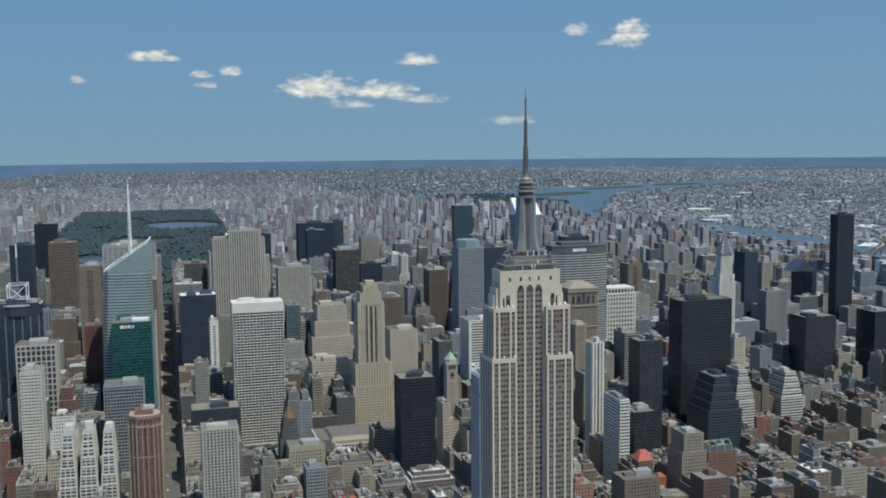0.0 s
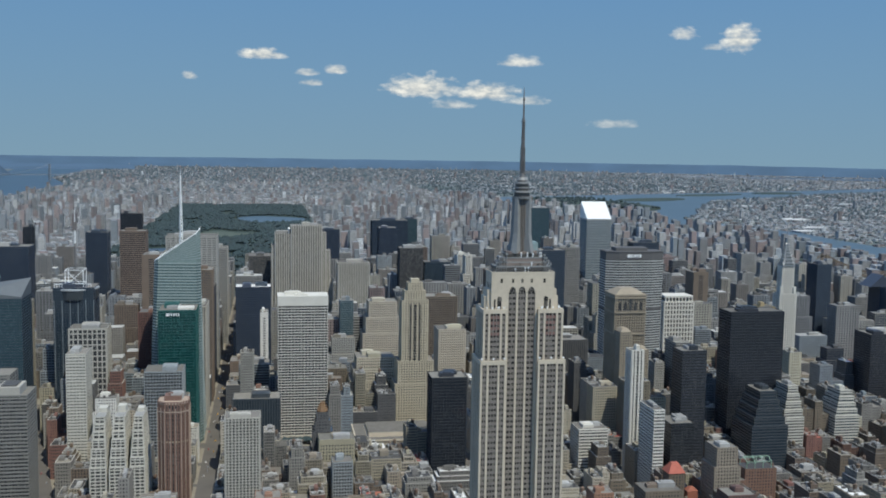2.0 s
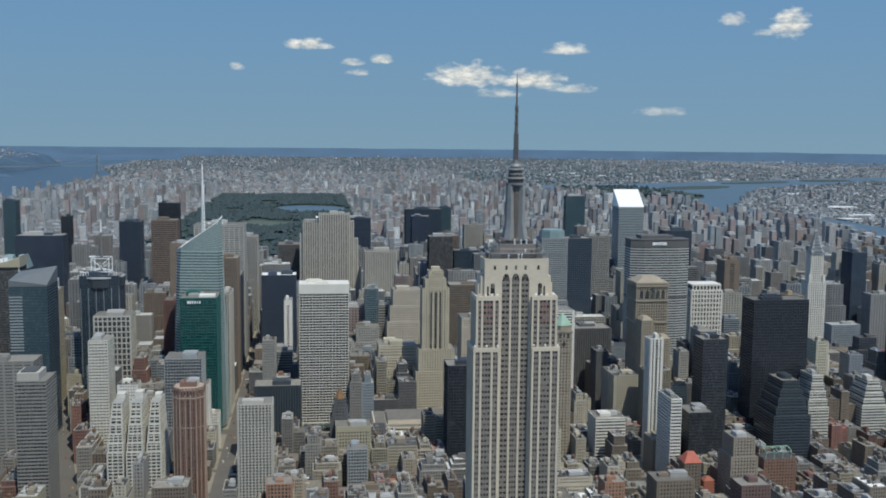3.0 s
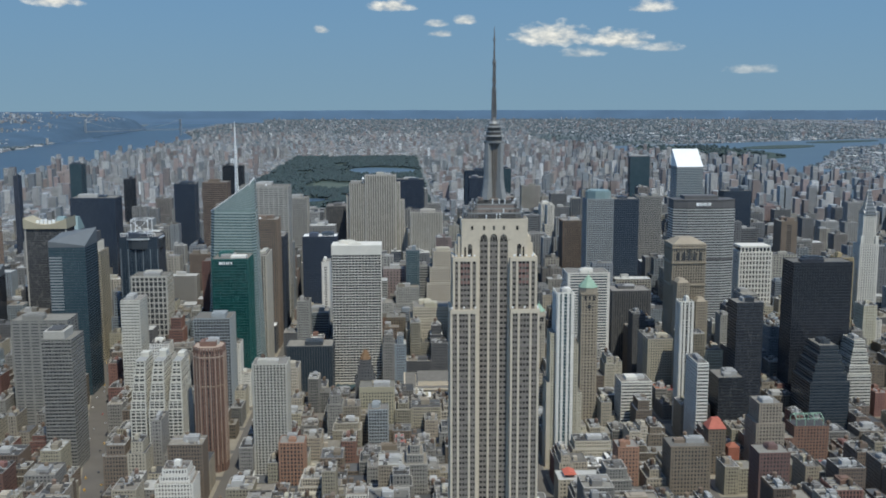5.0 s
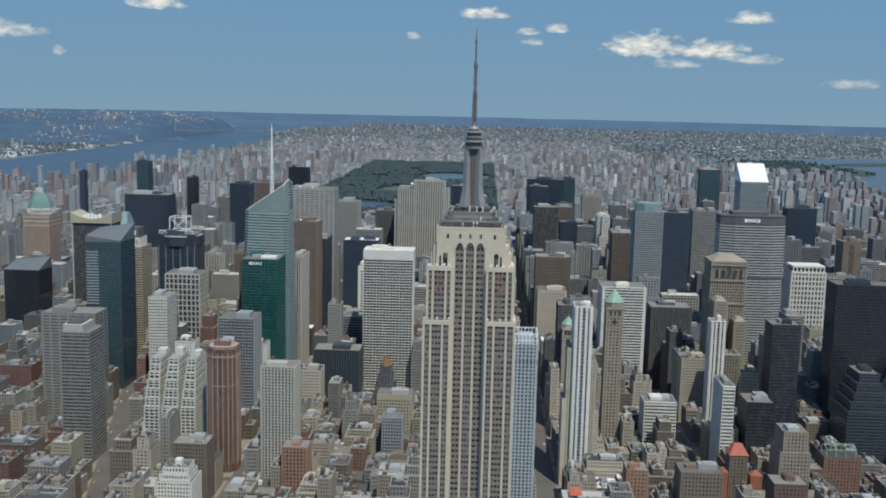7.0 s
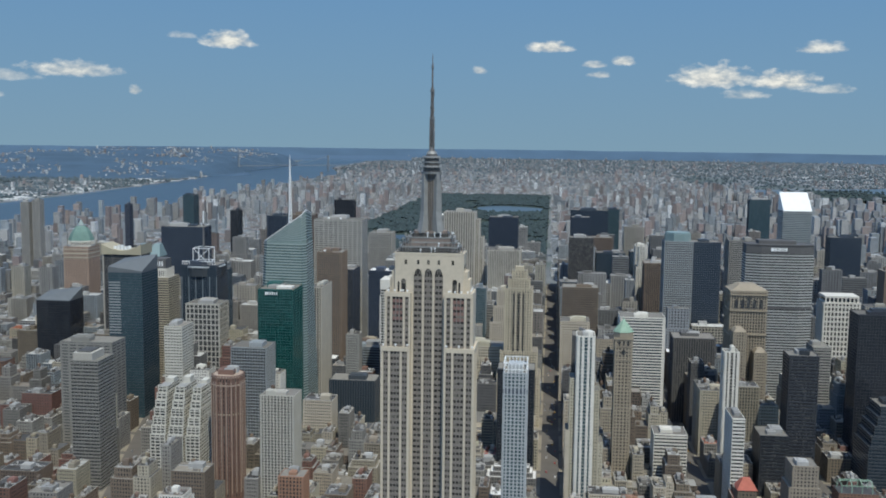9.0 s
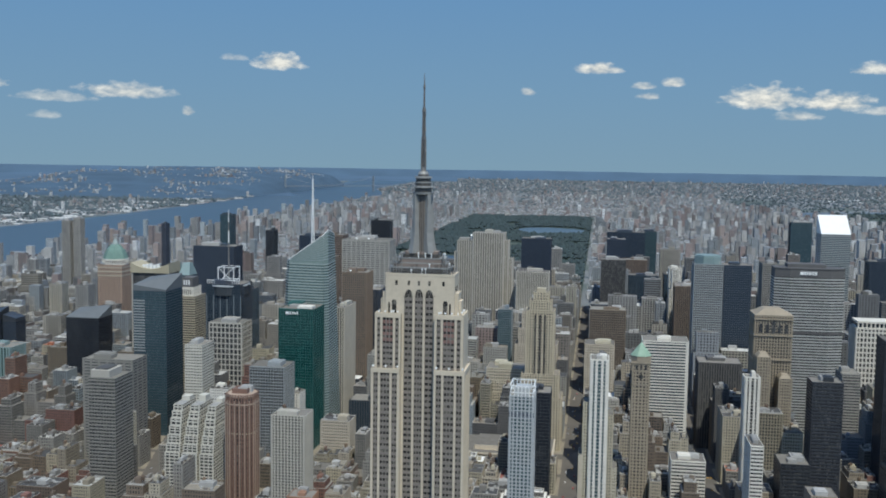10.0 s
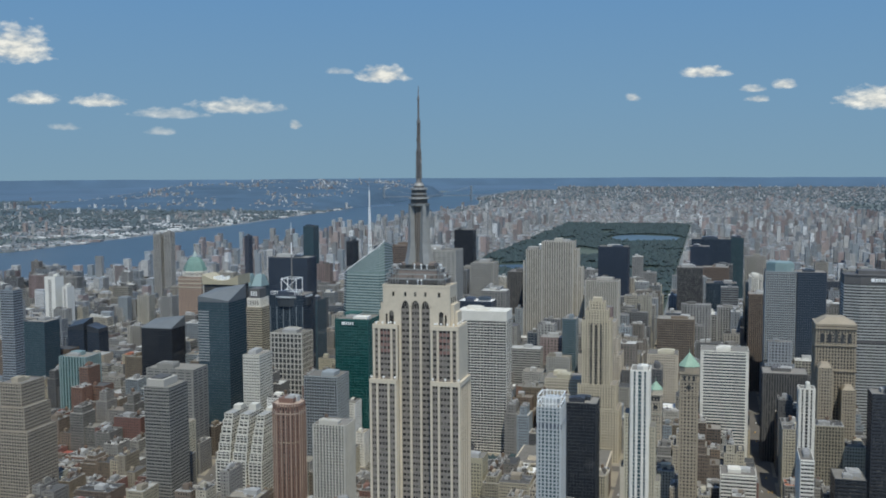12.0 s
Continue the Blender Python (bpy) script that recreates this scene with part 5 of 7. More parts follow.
def pyramid_tower(name, label, x0, x1, y0, y1, z, tip, wall, glass, lantern=True):
    ob = tower(name, label, x0, x1, y0, y1, z, "masonry", wall, glass, plant=0, category="office tower", bay=3.6)
    cx, cy, hw = (x0 + x1) / 2, (y0 + y1) / 2, (x1 - x0) / 2
    s = Shell()
    if lantern:
        s.prism(circle(cx, cy, hw * 1.2, 8, 0.5), z - 0.5, z + (tip - z) * 0.3)
        part("lantern", s, WALLS[wall], ob)
        s = Shell()
    base = z + (tip - z) * 0.3 if lantern else z
    s.prism(circle(cx, cy, hw * (1.25 if lantern else 1.35), 8 if lantern else 4, 0.5), base, tip, top_ring=circle(cx, cy, 0.2, 8 if lantern else 4, 0.5))
    part("pyramid_roof", s, copper_green, ob, "green copper pyramid roof")
    for dz, out in ((0.8, 1.0), (9, 0.7), (24, 0.7)):
        s = Shell()
        s.box(x0 - out, x1 + out, y0 - out, y1 + out, z - dz - 1.1, z - dz)
        part("belt_course", s, WALLS[wall], ob)
    for k in range(3):
        c = x0 + (x1 - x0) * (0.24 + 0.26 * k)
        s = Shell()
        s.poly([(c - 1.1, y0 - 0.75, z - 8.6), (c + 1.1, y0 - 0.75, z - 8.6)] + [(c + 1.1 * math.cos(a), y0 - 0.75, z - 4.2 + 1.1 * math.sin(a)) for a in [math.pi * i / 6 for i in range(7)]])
        part("arched_window", s, GLASS["window_dark"], ob)
    s = Shell()
    s.poly([(x, y0 - 0.75, z - 16 + q) for x, q in [(cx + 2.6 * math.cos(a), 2.6 * math.sin(a)) for a in [2 * math.pi * i / 14 for i in range(14)]]])
    part("oculus", s, GLASS["window_dark"], ob, "round dark window")
    s = Shell()
    s.prism(circle(cx, cy, 0.5, 6), tip - 1, tip + 4, top_ring=circle(cx, cy, 0.1, 6))
    part("finial", s, copper_green, ob)


pyramid_tower("setback_tower", "slim tan stone tower with a green copper pyramid roof", 150, 169, 478, 498, 174, 194, "umber_stone", "window_dark")
pyramid_tower("small_pyramid_tower", "white brick apartment tower with a green copper cap", 112, 126, 600, 616, 122, 136, "cream_brick", "window_dark")


def copper_dome_tower():
    """Pink brick shaft with pale belts, a white arcade and a steep copper roof with a glass tip."""
    cx, cy = -840, 1250
    ob = tower("brick_tower", "broad pink brick tower with a green copper roof and glass tip", cx - 25, cx + 25, cy - 25, cy + 25, 172, "masonry", "pink_brick", "window_dark", plant=0, bay=3.4, floor=3.7)
    for z in (150, 158, 166):
        s = Shell()
        s.box(cx - 25.5, cx + 25.5, cy - 25.5, cy + 25.5, z, z + 2.2)
        part("belt", s, WALLS["cream_brick"], ob, "pale brick belt")
    arcade, dark = Shell(), Shell()
    dark.prism(circle(cx, cy, 24.5, 8, 0.5), 171.4, 182, bottom=False)
    arcade.prism(circle(cx, cy, 25.6, 8, 0.5), 171.4, 175)
    arcade.prism(circle(cx, cy, 25.6, 8, 0.5), 180.5, 183)
    for k in range(40):
        a = 2 * math.pi * k / 40
        arcade.beam((cx + 24.4 * math.cos(a), cy + 24.4 * math.sin(a), 175), (cx + 24.4 * math.cos(a), cy + 24.4 * math.sin(a), 180.5), 1.6)
    part("arcade_opening", dark, GLASS["window_dark"], ob)
    part("arcade", arcade, WALLS["white_stone"], ob, "white stone arcade under the roof")
    s = Shell()
    for (r0, z0), (r1, z1) in zip(((24.5, 183), (21.5, 192), (17, 201), (11.5, 208)), ((21.5, 192), (17, 201), (11.5, 208), (8, 211))):
        s.prism(circle(cx, cy, r0, 8, 0.5), z0, z1, top_ring=circle(cx, cy, r1, 8, 0.5), cap=z1 == 211, bottom=False)
    part("copper_roof", s, dull_copper, ob, "green copper roof")
    s = Shell()
    s.prism(circle(cx, cy, 7.0, 8, 0.5), 211, 213)
    s.prism(circle(cx, cy, 6.2, 8, 0.5), 213, 224, top_ring=circle(cx, cy, 0.3, 8, 0.5))
    part("glass_tip", s, WALLS["mint_metal"], ob, "pale glass tip")


copper_dome_tower()


def flared_roof_tower():
    """Dark hotel slab whose pale roof screen sweeps up at both ends."""
    x0, x1, y0, y1 = -636, -574, 905, 945
    ob = tower("hotel_tower", "dark hotel slab with a flared tan roof screen", x0, x1, y0, y1, 200, "glass", "dark_stone", "window_dark", plant=0)
    s = Shell()
    n = 14
    top = lambda t: 206 + 10 * abs(2 * t - 1) ** 1.8
    for k in range(n):
        t0, t1 = k / n, (k + 1) / n
        a, b = x0 - 2 + (x1 - x0 + 4) * t0, x0 - 2 + (x1 - x0 + 4) * t1
        for y, flip in ((y0 - 2.5, False), (y1 + 2, True)):
            q = [(a, y, 199.5), (b, y, 199.5), (b, y, top(t1)), (a, y, top(t0))]
            s.quad(*(q[::-1] if flip else q))
        s.quad((a, y0 - 2.5, top(t0)), (b, y0 - 2.5, top(t1)), (b, y1 + 2, top(t1)), (a, y1 + 2, top(t0)))
    for x in (x0 - 2, x1 + 2):
        s.quad((x, y1 + 2, 199.5), (x, y0 - 2.5, 199.5), (x, y0 - 2.5, 216), (x, y1 + 2, 216))
    part("roof_screen", s, WALLS["tan_stone"], ob, "flared tan roof screen")
    for x in (x0 - 1, x1 - 1):
        s = Shell()
        s.box(x, x + 2, y0 - 1.2, y0 + 1, 0, 199.5)
        part("edge_pier", s, WALLS["pale_stone"], ob)
    for k in range(5):
        s = Shell()
        s.box(x0 + 16 + 6 * k, x0 + 20 + 6 * k, y0 + 4, y0 + 8, 206, 212 + (k % 3))
        part("rooftop_plant", s, white_steel, ob)


flared_roof_tower()


def gabled_tower():
    """Blue-green glass tower with twin steep gables."""
    x0, x1, y0, y1 = -645, -603, 1056, 1092
    ob = tower("gabled_tower", "dark glass tower with twin pale blue gabled roofs", x0, x1, y0, y1, 178, "glass", "dark_metal", "blue_glass", plant=0)
    for a, b in ((x0, (x0 + x1) / 2 - 1), ((x0 + x1) / 2 + 1, x1)):
        s = Shell()
        s.prism(rect(a, b, y0, y1), 177.4, 199, bottom=False, top_ring=rect((a + b) / 2 - 6, (a + b) / 2 + 6, y0 + 12, y1 - 12))
        part("gable_roof", s, WALLS["aqua_panel"], ob, "pale blue-green steep roof")


gabled_tower()


def sign_top(ob):
    """Pale ribbed tier and a dark sign block on the beige ribbon tower."""
    g, w = Shell(), Shell()
    g.prism(rect(-537, -515, 864, 895), 169.4, 184, bottom=False)
    w.lattice(rect(-537, -515, 864, 895), 169.4, 184.4, 14, 3.0, 0.2, 0.5, 0.3, 0.6)
    part("crown_glazing", g, GLASS["window_dark"], ob)
    part("crown_wall", w, WALLS["white_stone"], ob)
    s = Shell()
    s.box(-535, -517, 866, 890, 184, 199)
    part("sign_block", s, WALLS["dark_stone"], ob, "dark block that bears the roof sign")
    for x, w2 in ((-531.5, 2.0), (-527.5, 2.0), (-523.5, 2.0)):
        s = Shell()
        s.box(x, x + w2, 865.5, 866, 187.5, 195)
        part("sign_bar", s, white_steel, ob, "white bar of the roof sign")


sign_top(ribbon_tower)


def wedge_pair():
    """Two black blocks with sloping tops near the west river."""
    for x0, x1, y0, z, tops in ((-968, -934, 1000, 96, (100, 108, 116, 108)), (-930, -905, 1004, 92, (104, 98, 98, 106))):
        ob = tower("office_block", "black glass office block with a sloping top", x0, x1, y0, y0 + 30, z, "glass", "black_metal", "black_glass", plant=0, category="office block")
        s = Shell()
        wedge_roof(s, x0, x1, y0, y0 + 30, z - 0.6, tops)
        part("sloping_roof", s, WALLS["black_metal"], ob)


wedge_pair()


def ribbed_slab():
    """The broad pale slab behind the white tower, with setbacks at its east end."""
    ob = tower("ribbed_slab_tower", "tall broad limestone slab tower with close vertical ribs", -124, -66, 1255, 1300, 252, "fine_ribs", "pale_stone", "window_tan", bay=4.6, floor=4, plant=2)
    TAKEN.append((-160, -124, 1255, 1300))
    for x0, x1, y0, y1, z in ((-154, -124, 1257, 1298, 237), (-66, -58, 1262, 1296, 238), (-58, -50, 1264, 1294, 204), (-50, -44, 1266, 1292, 150), (-160, -154, 1262, 1296, 215)):
        w, g, top = Shell(), Shell(), Shell()
        g.prism(rect(x0, x1, y0, y1), 0, z - 0.5, cap=False, bottom=False)
        w.lattice(rect(x0, x1, y0, y1), 0, z, 4, 4.6, 0.0, 0.42, 0.0, 0.7)
        top.poly([(x, y, z - 0.5) for x, y in rect(x0, x1, y0, y1)])
        tagged(part("shoulder_wall", w, WALLS["pale_stone"], ob), kind="stuff")
        part("shoulder_glazing", g, GLASS["window_tan"], ob)
        part("shoulder_roof", top, ROOFS[1], ob)
    s = Shell()
    s.box(-152, -126, 1266, 1284, 236.4, 241)
    part("penthouse", s, WALLS["grey_stone"], ob)
    s = Shell()
    s.prism(circle(-128, 1261, 0.5, 8), 236.4, 244)
    s.prism(circle(-128, 1261, 1.4, 12), 244, 245.4, top_ring=circle(-128, 1261, 3.0, 12))
    s.prism(circle(-128, 1261, 3.0, 12), 245.4, 248.5, top_ring=circle(-128, 1261, 1.2, 12))
    part("dish", s, white_steel, ob, "white satellite dome")


ribbed_slab()


def stepped_spire_tower():
    """Tall cream tower with setbacks on Fifth at 42nd."""
    ob = thing("setback_tower", (36, 732, 0), "tall cream brick art-deco tower with setbacks", "office tower")
    TAKEN.append((8, 66, 714, 760))
    walls, panes, roofs = Shell(), Shell(), Shell()
    low = 0
    for x0, x1, y0, y1, z in ((8, 66, 714, 758, 72), (12, 62, 716, 752, 104), (17, 54, 718, 748, 190), (21, 50, 720, 745, 203), (26, 46, 722, 740, 214)):
        r = rect(x0, x1, y0, y1)
        panes.prism(r, low, z - 0.5, cap=False, bottom=False)
        walls.lattice(r, low, z, 3.8, 3.7, 0.45, 0.5, 0.2, 0.55)
        roofs.poly([(x, y, z - 0.5) for x, y in r])
        low = z - 0.5
    # three dark window strips up the shaft
    for c in (29, 35.5, 42):
        panes.box(c - 1.1, c + 1.1, 717.2, 718, 60, 184)
    walls.box(30, 42, 725, 736, 213, 219)
    tagged(part("wall", walls, WALLS["yellow_brick"], ob), kind="stuff")
    part("glazing", panes, GLASS["window_dark"], ob)
    part("roof", roofs, ROOFS[3], ob)


stepped_spire_tower()


def stepped_white_block():
    """White loft blocks with three stepped fronts cut by dark light-courts."""
    ob = thing("stepped_block", (-320, 420, 0), "white stepped office block with deep light courts", "office block")
    TAKEN.append((-349, -292, 385, 445))
    walls, panes, roofs = Shell(), Shell(), Shell()
    for cx, w in ((-340, 16.5), (-320.5, 17), (-301, 15.5)):
        low = 0
        for k, z in enumerate((70, 79, 88, 97, 105, 112, 119)):
            d = 2.8 * k
            x0, x1, y0, y1 = cx - w / 2 + k * 0.55, cx + w / 2 - k * 0.55, 388 + d, 442
            panes.prism(rect(x0, x1, y0, y1), low, z - 0.5, cap=False, bottom=False)
            walls.lattice(rect(x0, x1, y0, y1), low, z, 3.7, 5.4, 0.36, 0.2, 0.3, 0.35)
            roofs.poly([(x, y, z - 0.5) for x, y in rect(x0, x1, y0, y1)])
            low = z - 0.5
    for cx, w, h in ((-340, 9, 5), (-320.5, 8, 7), (-301, 7, 4)):
        walls.box(cx - w / 2, cx + w / 2, 426, 438, 118, 118 + h)
    tagged(part("wall", walls, WALLS["chalk_stone"], ob), kind="stuff")
    part("glazing", panes, GLASS["window_dark"], ob)
    part("roof", roofs, ROOFS[2], ob)


stepped_white_block()


def frame_crown():
    """Open white steel cube and a mast on the dark tower."""
    s = Shell()
    x0, x1, y0, y1, z0, z1 = -444, -420, 788, 812, 203, 226
    for x in (x0, x1):
        for y in (y0, y1):
            s.beam((x, y, z0), (x, y, z1), 1.0)
    for z in (z0 + 4, z1):
        for a, b in (((x0, y0), (x1, y0)), ((x1, y0), (x1, y1)), ((x1, y1), (x0, y1)), ((x0, y1), (x0, y0))):
            s.beam((*a, z), (*b, z), 0.9)
    s.beam((x0, y0, z0), (x1, y0, z1), 0.8)
    s.beam((x1, y0, z0), (x0, y0, z1), 0.8)
    part("crown_frame", s, white_steel, frame_tower, "open white steel frame on the roof")
    s = Shell()
    for x0, x1 in ((-456, -446), (-418, -408)):
        for k in range(4):
            s.beam((x0 + (x1 - x0) * k / 3, 777, 198), (x0 + (x1 - x0) * k / 3, 777, 209), 0.7)
        s.beam((x0, 777, 208), (x1, 777, 208), 0.9)
    part("roof_screen", s, white_steel, frame_tower)
    s = Shell()
    s.prism(circle(-432, 800, 1.6, 8), 203, 262, top_ring=circle(-432, 800, 1.0, 8))
    part("mast_base", s, antenna_metal, frame_tower)
    for k, (z0, z1) in enumerate(((262, 280), (280, 292), (292, 310))):
        s = Shell()
        s.prism(circle(-432, 800, 1.0 - 0.2 * k, 8), z0, z1, top_ring=circle(-432, 800, 0.85 - 0.25 * k, 8))
        part("mast", s, white_steel if k != 1 else antenna_metal, frame_tower)


frame_crown()
s = Shell()
s.prism(circle(-431.5, 800, 29, 12, 0.5), 186, 199, top_ring=circle(-431.5, 800, 30, 12, 0.5))
part("drum", s, WALLS["black_panel"], frame_tower, "dark glass drum under the roof frame")
s = Shell()
s.prism(circle(-431.5, 800, 31, 12, 0.5), 199, 201)
part("drum_rim", s, WALLS["silver_panel"], frame_tower, "pale rim of the drum")
for k in range(6):
    s = Shell()
    x = -457 + 10.4 * k
    s.box(x, x + 0.9, 774.2, 775, 60, 186)
    part("pale_mullion", s, WALLS["grey_metal"], frame_tower)
for lo, hi, a in ((122, 126, 1.1),):
    s = Shell()
    s.box(-280, -263, 440, 455, lo - 0.6, hi)
    s.box(-276, -268, 444, 451, hi, hi + 1.5)
    part("crown", s, WALLS["red_stone"], ribs_tower)
    s = Shell()
    s.prism([(-271 + (x + 271) * 1.05, 447 + (y - 447) * 1.05) for x, y in ((-286, 439), (-279, 432), (-263, 432), (-256, 439), (-256, 455), (-263, 462), (-279, 462), (-286, 455))], 84, 85.2)
    part("belt", s, WALLS["tan_stone"], ribs_tower, "pale stone belt course")
s = Shell()
s.box(301, 347, 644, 686, 203.5, 206)
s.prism(rect(303, 345, 646, 684), 206, 213, bottom=False, top_ring=rect(314, 334, 656, 674))
part("hipped_roof", s, WALLS["umber_stone"], linc_tower, "brown stone hipped top")
for k, x in enumerate((309, 317, 324, 331, 339)):
    s = Shell()
    tall = 15 if k == 2 else 11
    s.poly([(x - 2.2, 643.9, 184), (x + 2.2, 643.9, 184)] + [(x + 2.2 * math.cos(a), 643.9, 184 + tall - 3 + 3.4 * math.sin(a)) for a in [math.pi * i / 8 for i in range(9)]])
    part("arched_window", s, GLASS["window_dark"], linc_tower)
for z in (150, 180, 200):
    s = Shell()
    s.box(300.8, 347.2, 643.2, 686.8, z, z + 1.6)
    part("belt_course", s, WALLS["umber_stone"], linc_tower)
for x0, x1, y0, z in ((303, 319, 622, 158), (330, 345, 626, 132)):
    g, w, t = Shell(), Shell(), Shell()
    g.prism(rect(x0, x1, y0, 645), 0, z - 0.5, cap=False, bottom=False)
    w.lattice(rect(x0, x1, y0, 645), 0, z, 3.8, 3.2, 0.46, 0.5, 0.22, 0.5)
    t.prism(rect(x0 + 0.5, x1 - 0.5, y0 + 0.5, 645), z - 0.5, z + 4, bottom=False, top_ring=rect(x0 + 4, x1 - 4, y0 + 5, 643))
    part("wing_glazing", g, GLASS["window_dark"], linc_tower)
    tagged(part("wing_wall", w, WALLS["umber_stone"], linc_tower), kind="stuff")
    part("wing_roof", t, WALLS["umber_stone"], linc_tower)
TAKEN.append((302, 346, 621, 646))
s = Shell()
s.prism(circle(289, 1087.5, 22.5, 8, 0.5), 223.4, 236)
s.prism(circle(289, 1087.5, 20, 8, 0.5), 236, 238)
part("glass_crown", s, WALLS["aqua_panel"], octagon_top, "grey-green glass crown")
# colonnade and flat white roof of the white-ribbed tower
g, s = Shell(), Shell()
g.prism(rect(492, 537, 925, 956), 150.4, 158, bottom=False)
s.box(489.5, 539.5, 922.5, 958.5, 150.4, 151.6)
s.box(489.5, 539.5, 922.5, 958.5, 158, 161)
for k in range(9):
    s.box(490.5 + 5.9 * k, 492.3 + 5.9 * k, 923, 925, 151.6, 158)
part("crown_glazing", g, GLASS["slate_glass"], colonnade_tower)
part("colonnade", s, WALLS["white_stone"], colonnade_tower, "white stone colonnade under the roof")
s = Shell()
s.box(-438, -416, 398, 428, 145.4, 154)
part("penthouse", s, WALLS["pale_stone"], penthouse_tower, "pale blank penthouse")
s = Shell()
s.box(-435, -420, 402, 424, 154, 155.5)
part("penthouse_roof", s, ROOFS[0], penthouse_tower)
# lattice crown of the pale tower
for k in range(7):
    s = Shell()
    x = 39.5 + 3.17 * k
    s.beam((x, 225, 189.5), (x, 225, 199), 0.8)
    s.beam((x, 253, 189.5), (x, 253, 199), 0.8)
    part("crown_post", s, white_steel, lattice_tower)
for z in (193, 198.5):
    s = Shell()
    for a, b in (((39, 225), (59, 225)), ((59, 225), (59, 253)), ((59, 253), (39, 253)), ((39, 253), (39, 225))):
        s.beam((*a, z), (*b, z), 0.8)
    part("crown_rail", s, white_steel, lattice_tower)
s = Shell()
s.box(43, 55, 230, 248, 189.4, 196)
part("penthouse", s, WALLS["silver_panel"], lattice_tower)
s = Shell()
s.box(38.3, 59.7, 224.3, 253.7, 172, 176)
part("belt", s, WALLS["dark_metal"], lattice_tower, "dark belt below the crown")
# brick wings beside the slim striped tower
for x0, x1, z in ((99.5, 105.7, 150), (123.3, 129.5, 138), (96, 99.5, 96), (129.5, 134, 84)):
    g, w, t = Shell(), Shell(), Shell()
    g.prism(rect(x0, x1, 382, 406), 0, z - 0.5, cap=False, bottom=False)
    w.lattice(rect(x0, x1, 382, 406), 0, z, 3.4, 2.6, 0.45, 0.5, 0.2, 0.35)
    t.poly([(x, y, z - 0.5) for x, y in rect(x0, x1, 382, 406)])
    part("wing_glazing", g, GLASS["window_dark"], striped_tower)
    tagged(part("wing_wall", w, WALLS["cream_brick"], striped_tower), kind="stuff")
    part("wing_roof", t, ROOFS[1], striped_tower)
TAKEN.append((95, 135, 380, 408))
s = Shell()
sx0, sx1, sy0, sy1, sz = SLANT
wedge_roof(s, sx0, sx1, sy0, sy1, sz - 0.6, (sz + 8, sz + 2, sz + 20, sz + 13))
part("sloping_roof", s, WALLS["slate_panel"], slant_tower, "grey slanted roof")
for k in range(19):
    s = Shell()
    s.box(sx0 + 0.4, sx0 + 17, sy0 - 0.7, sy0 - 0.1, 118 + 3.9 * k, 119.7 + 3.9 * k)
    part("pale_band", s, WALLS["pale_metal"], slant_tower)
s = Shell()
wedge_roof(s, -722, -667, 850, 895, 130.4, (132, 132, 147, 141))
part("sloping_roof", s, WALLS["slate_panel"], low_black, "grey sloping roof")
s = Shell()
s.poly([(1035, 1180, 136), (1090, 1180, 136), (1062, 1180, 160)])
s.quad((1090, 1180, 136), (1090, 1220, 136), (1062, 1220, 160), (1062, 1180, 160))
s.quad((1035, 1220, 136), (1035, 1180, 136), (1062, 1180, 160), (1062, 1220, 160))
s.poly([(1090, 1220, 136), (1035, 1220, 136), (1062, 1220, 160)])
part("wedge_top", s, WALLS["dark_metal"], wedge_tower)
for k, w in enumerate((1.3, 0.8, 0.6, 0.8, 0.5, 0.6)):
    s = Shell()
    x = -296 + 3.0 * k
    s.box(x, x + 1.6 * w + 0.6, 649.2, 649.6, 183, 186.5)
    part("sign_bar", s, white_steel, green_tower, "white bar of the roof sign")
s = Shell()
s.box(-282, -262, 656, 672, 190, 193)
part("penthouse", s, WALLS["white_paint"], green_tower)
s = Shell()
s.box(-154.6, -85.4, 721.4, 760.6, 183, 196.4)
part("attic", s, WALLS["white_stone"], grace_tower, "blank white stone attic")


def long_bridge():
    """Far suspension bridge over the west river: two steel towers, deck and cables."""
    ob = thing("suspension_bridge", (-2820, 10110, 0), "far pale steel suspension bridge over the river", "bridge")
    west, east = Vector((-3225, 9770, 0)), Vector((-2415, 10450, 0))
    along = (east - west).normalized()
    across = Vector((-along.y, along.x, 0))
    up = lambda p, z: tuple(p + Vector((0, 0, z)))
    for foot in (west, east):
        s = Shell()
        for k in (-14, 14):
            s.beam(up(foot + across * k, 0), up(foot + across * k * 0.9, 175), 8)
        for z in (70, 120, 170):
            s.beam(up(foot - across * 16, z), up(foot + across * 16, z), 6)
        part("bridge_tower", s, WALLS["blue_stone"], ob)
    s = Shell()
    s.beam(up(west - along * 250, 64), up(east + along * 250, 64), 8)
    part("deck", s, WALLS["blue_stone"], ob)
    for k in (-13, 13):
        s = Shell()
        pts = [up(west + (east - west) * (i / 16) + across * k, 76 + 96 * (2 * i / 16 - 1) ** 2) for i in range(17)]
        for p, q in zip(pts, pts[1:]):
            s.beam(p, q, 1.4)
        part("cable", s, WALLS["blue_stone"], ob)


long_bridge()


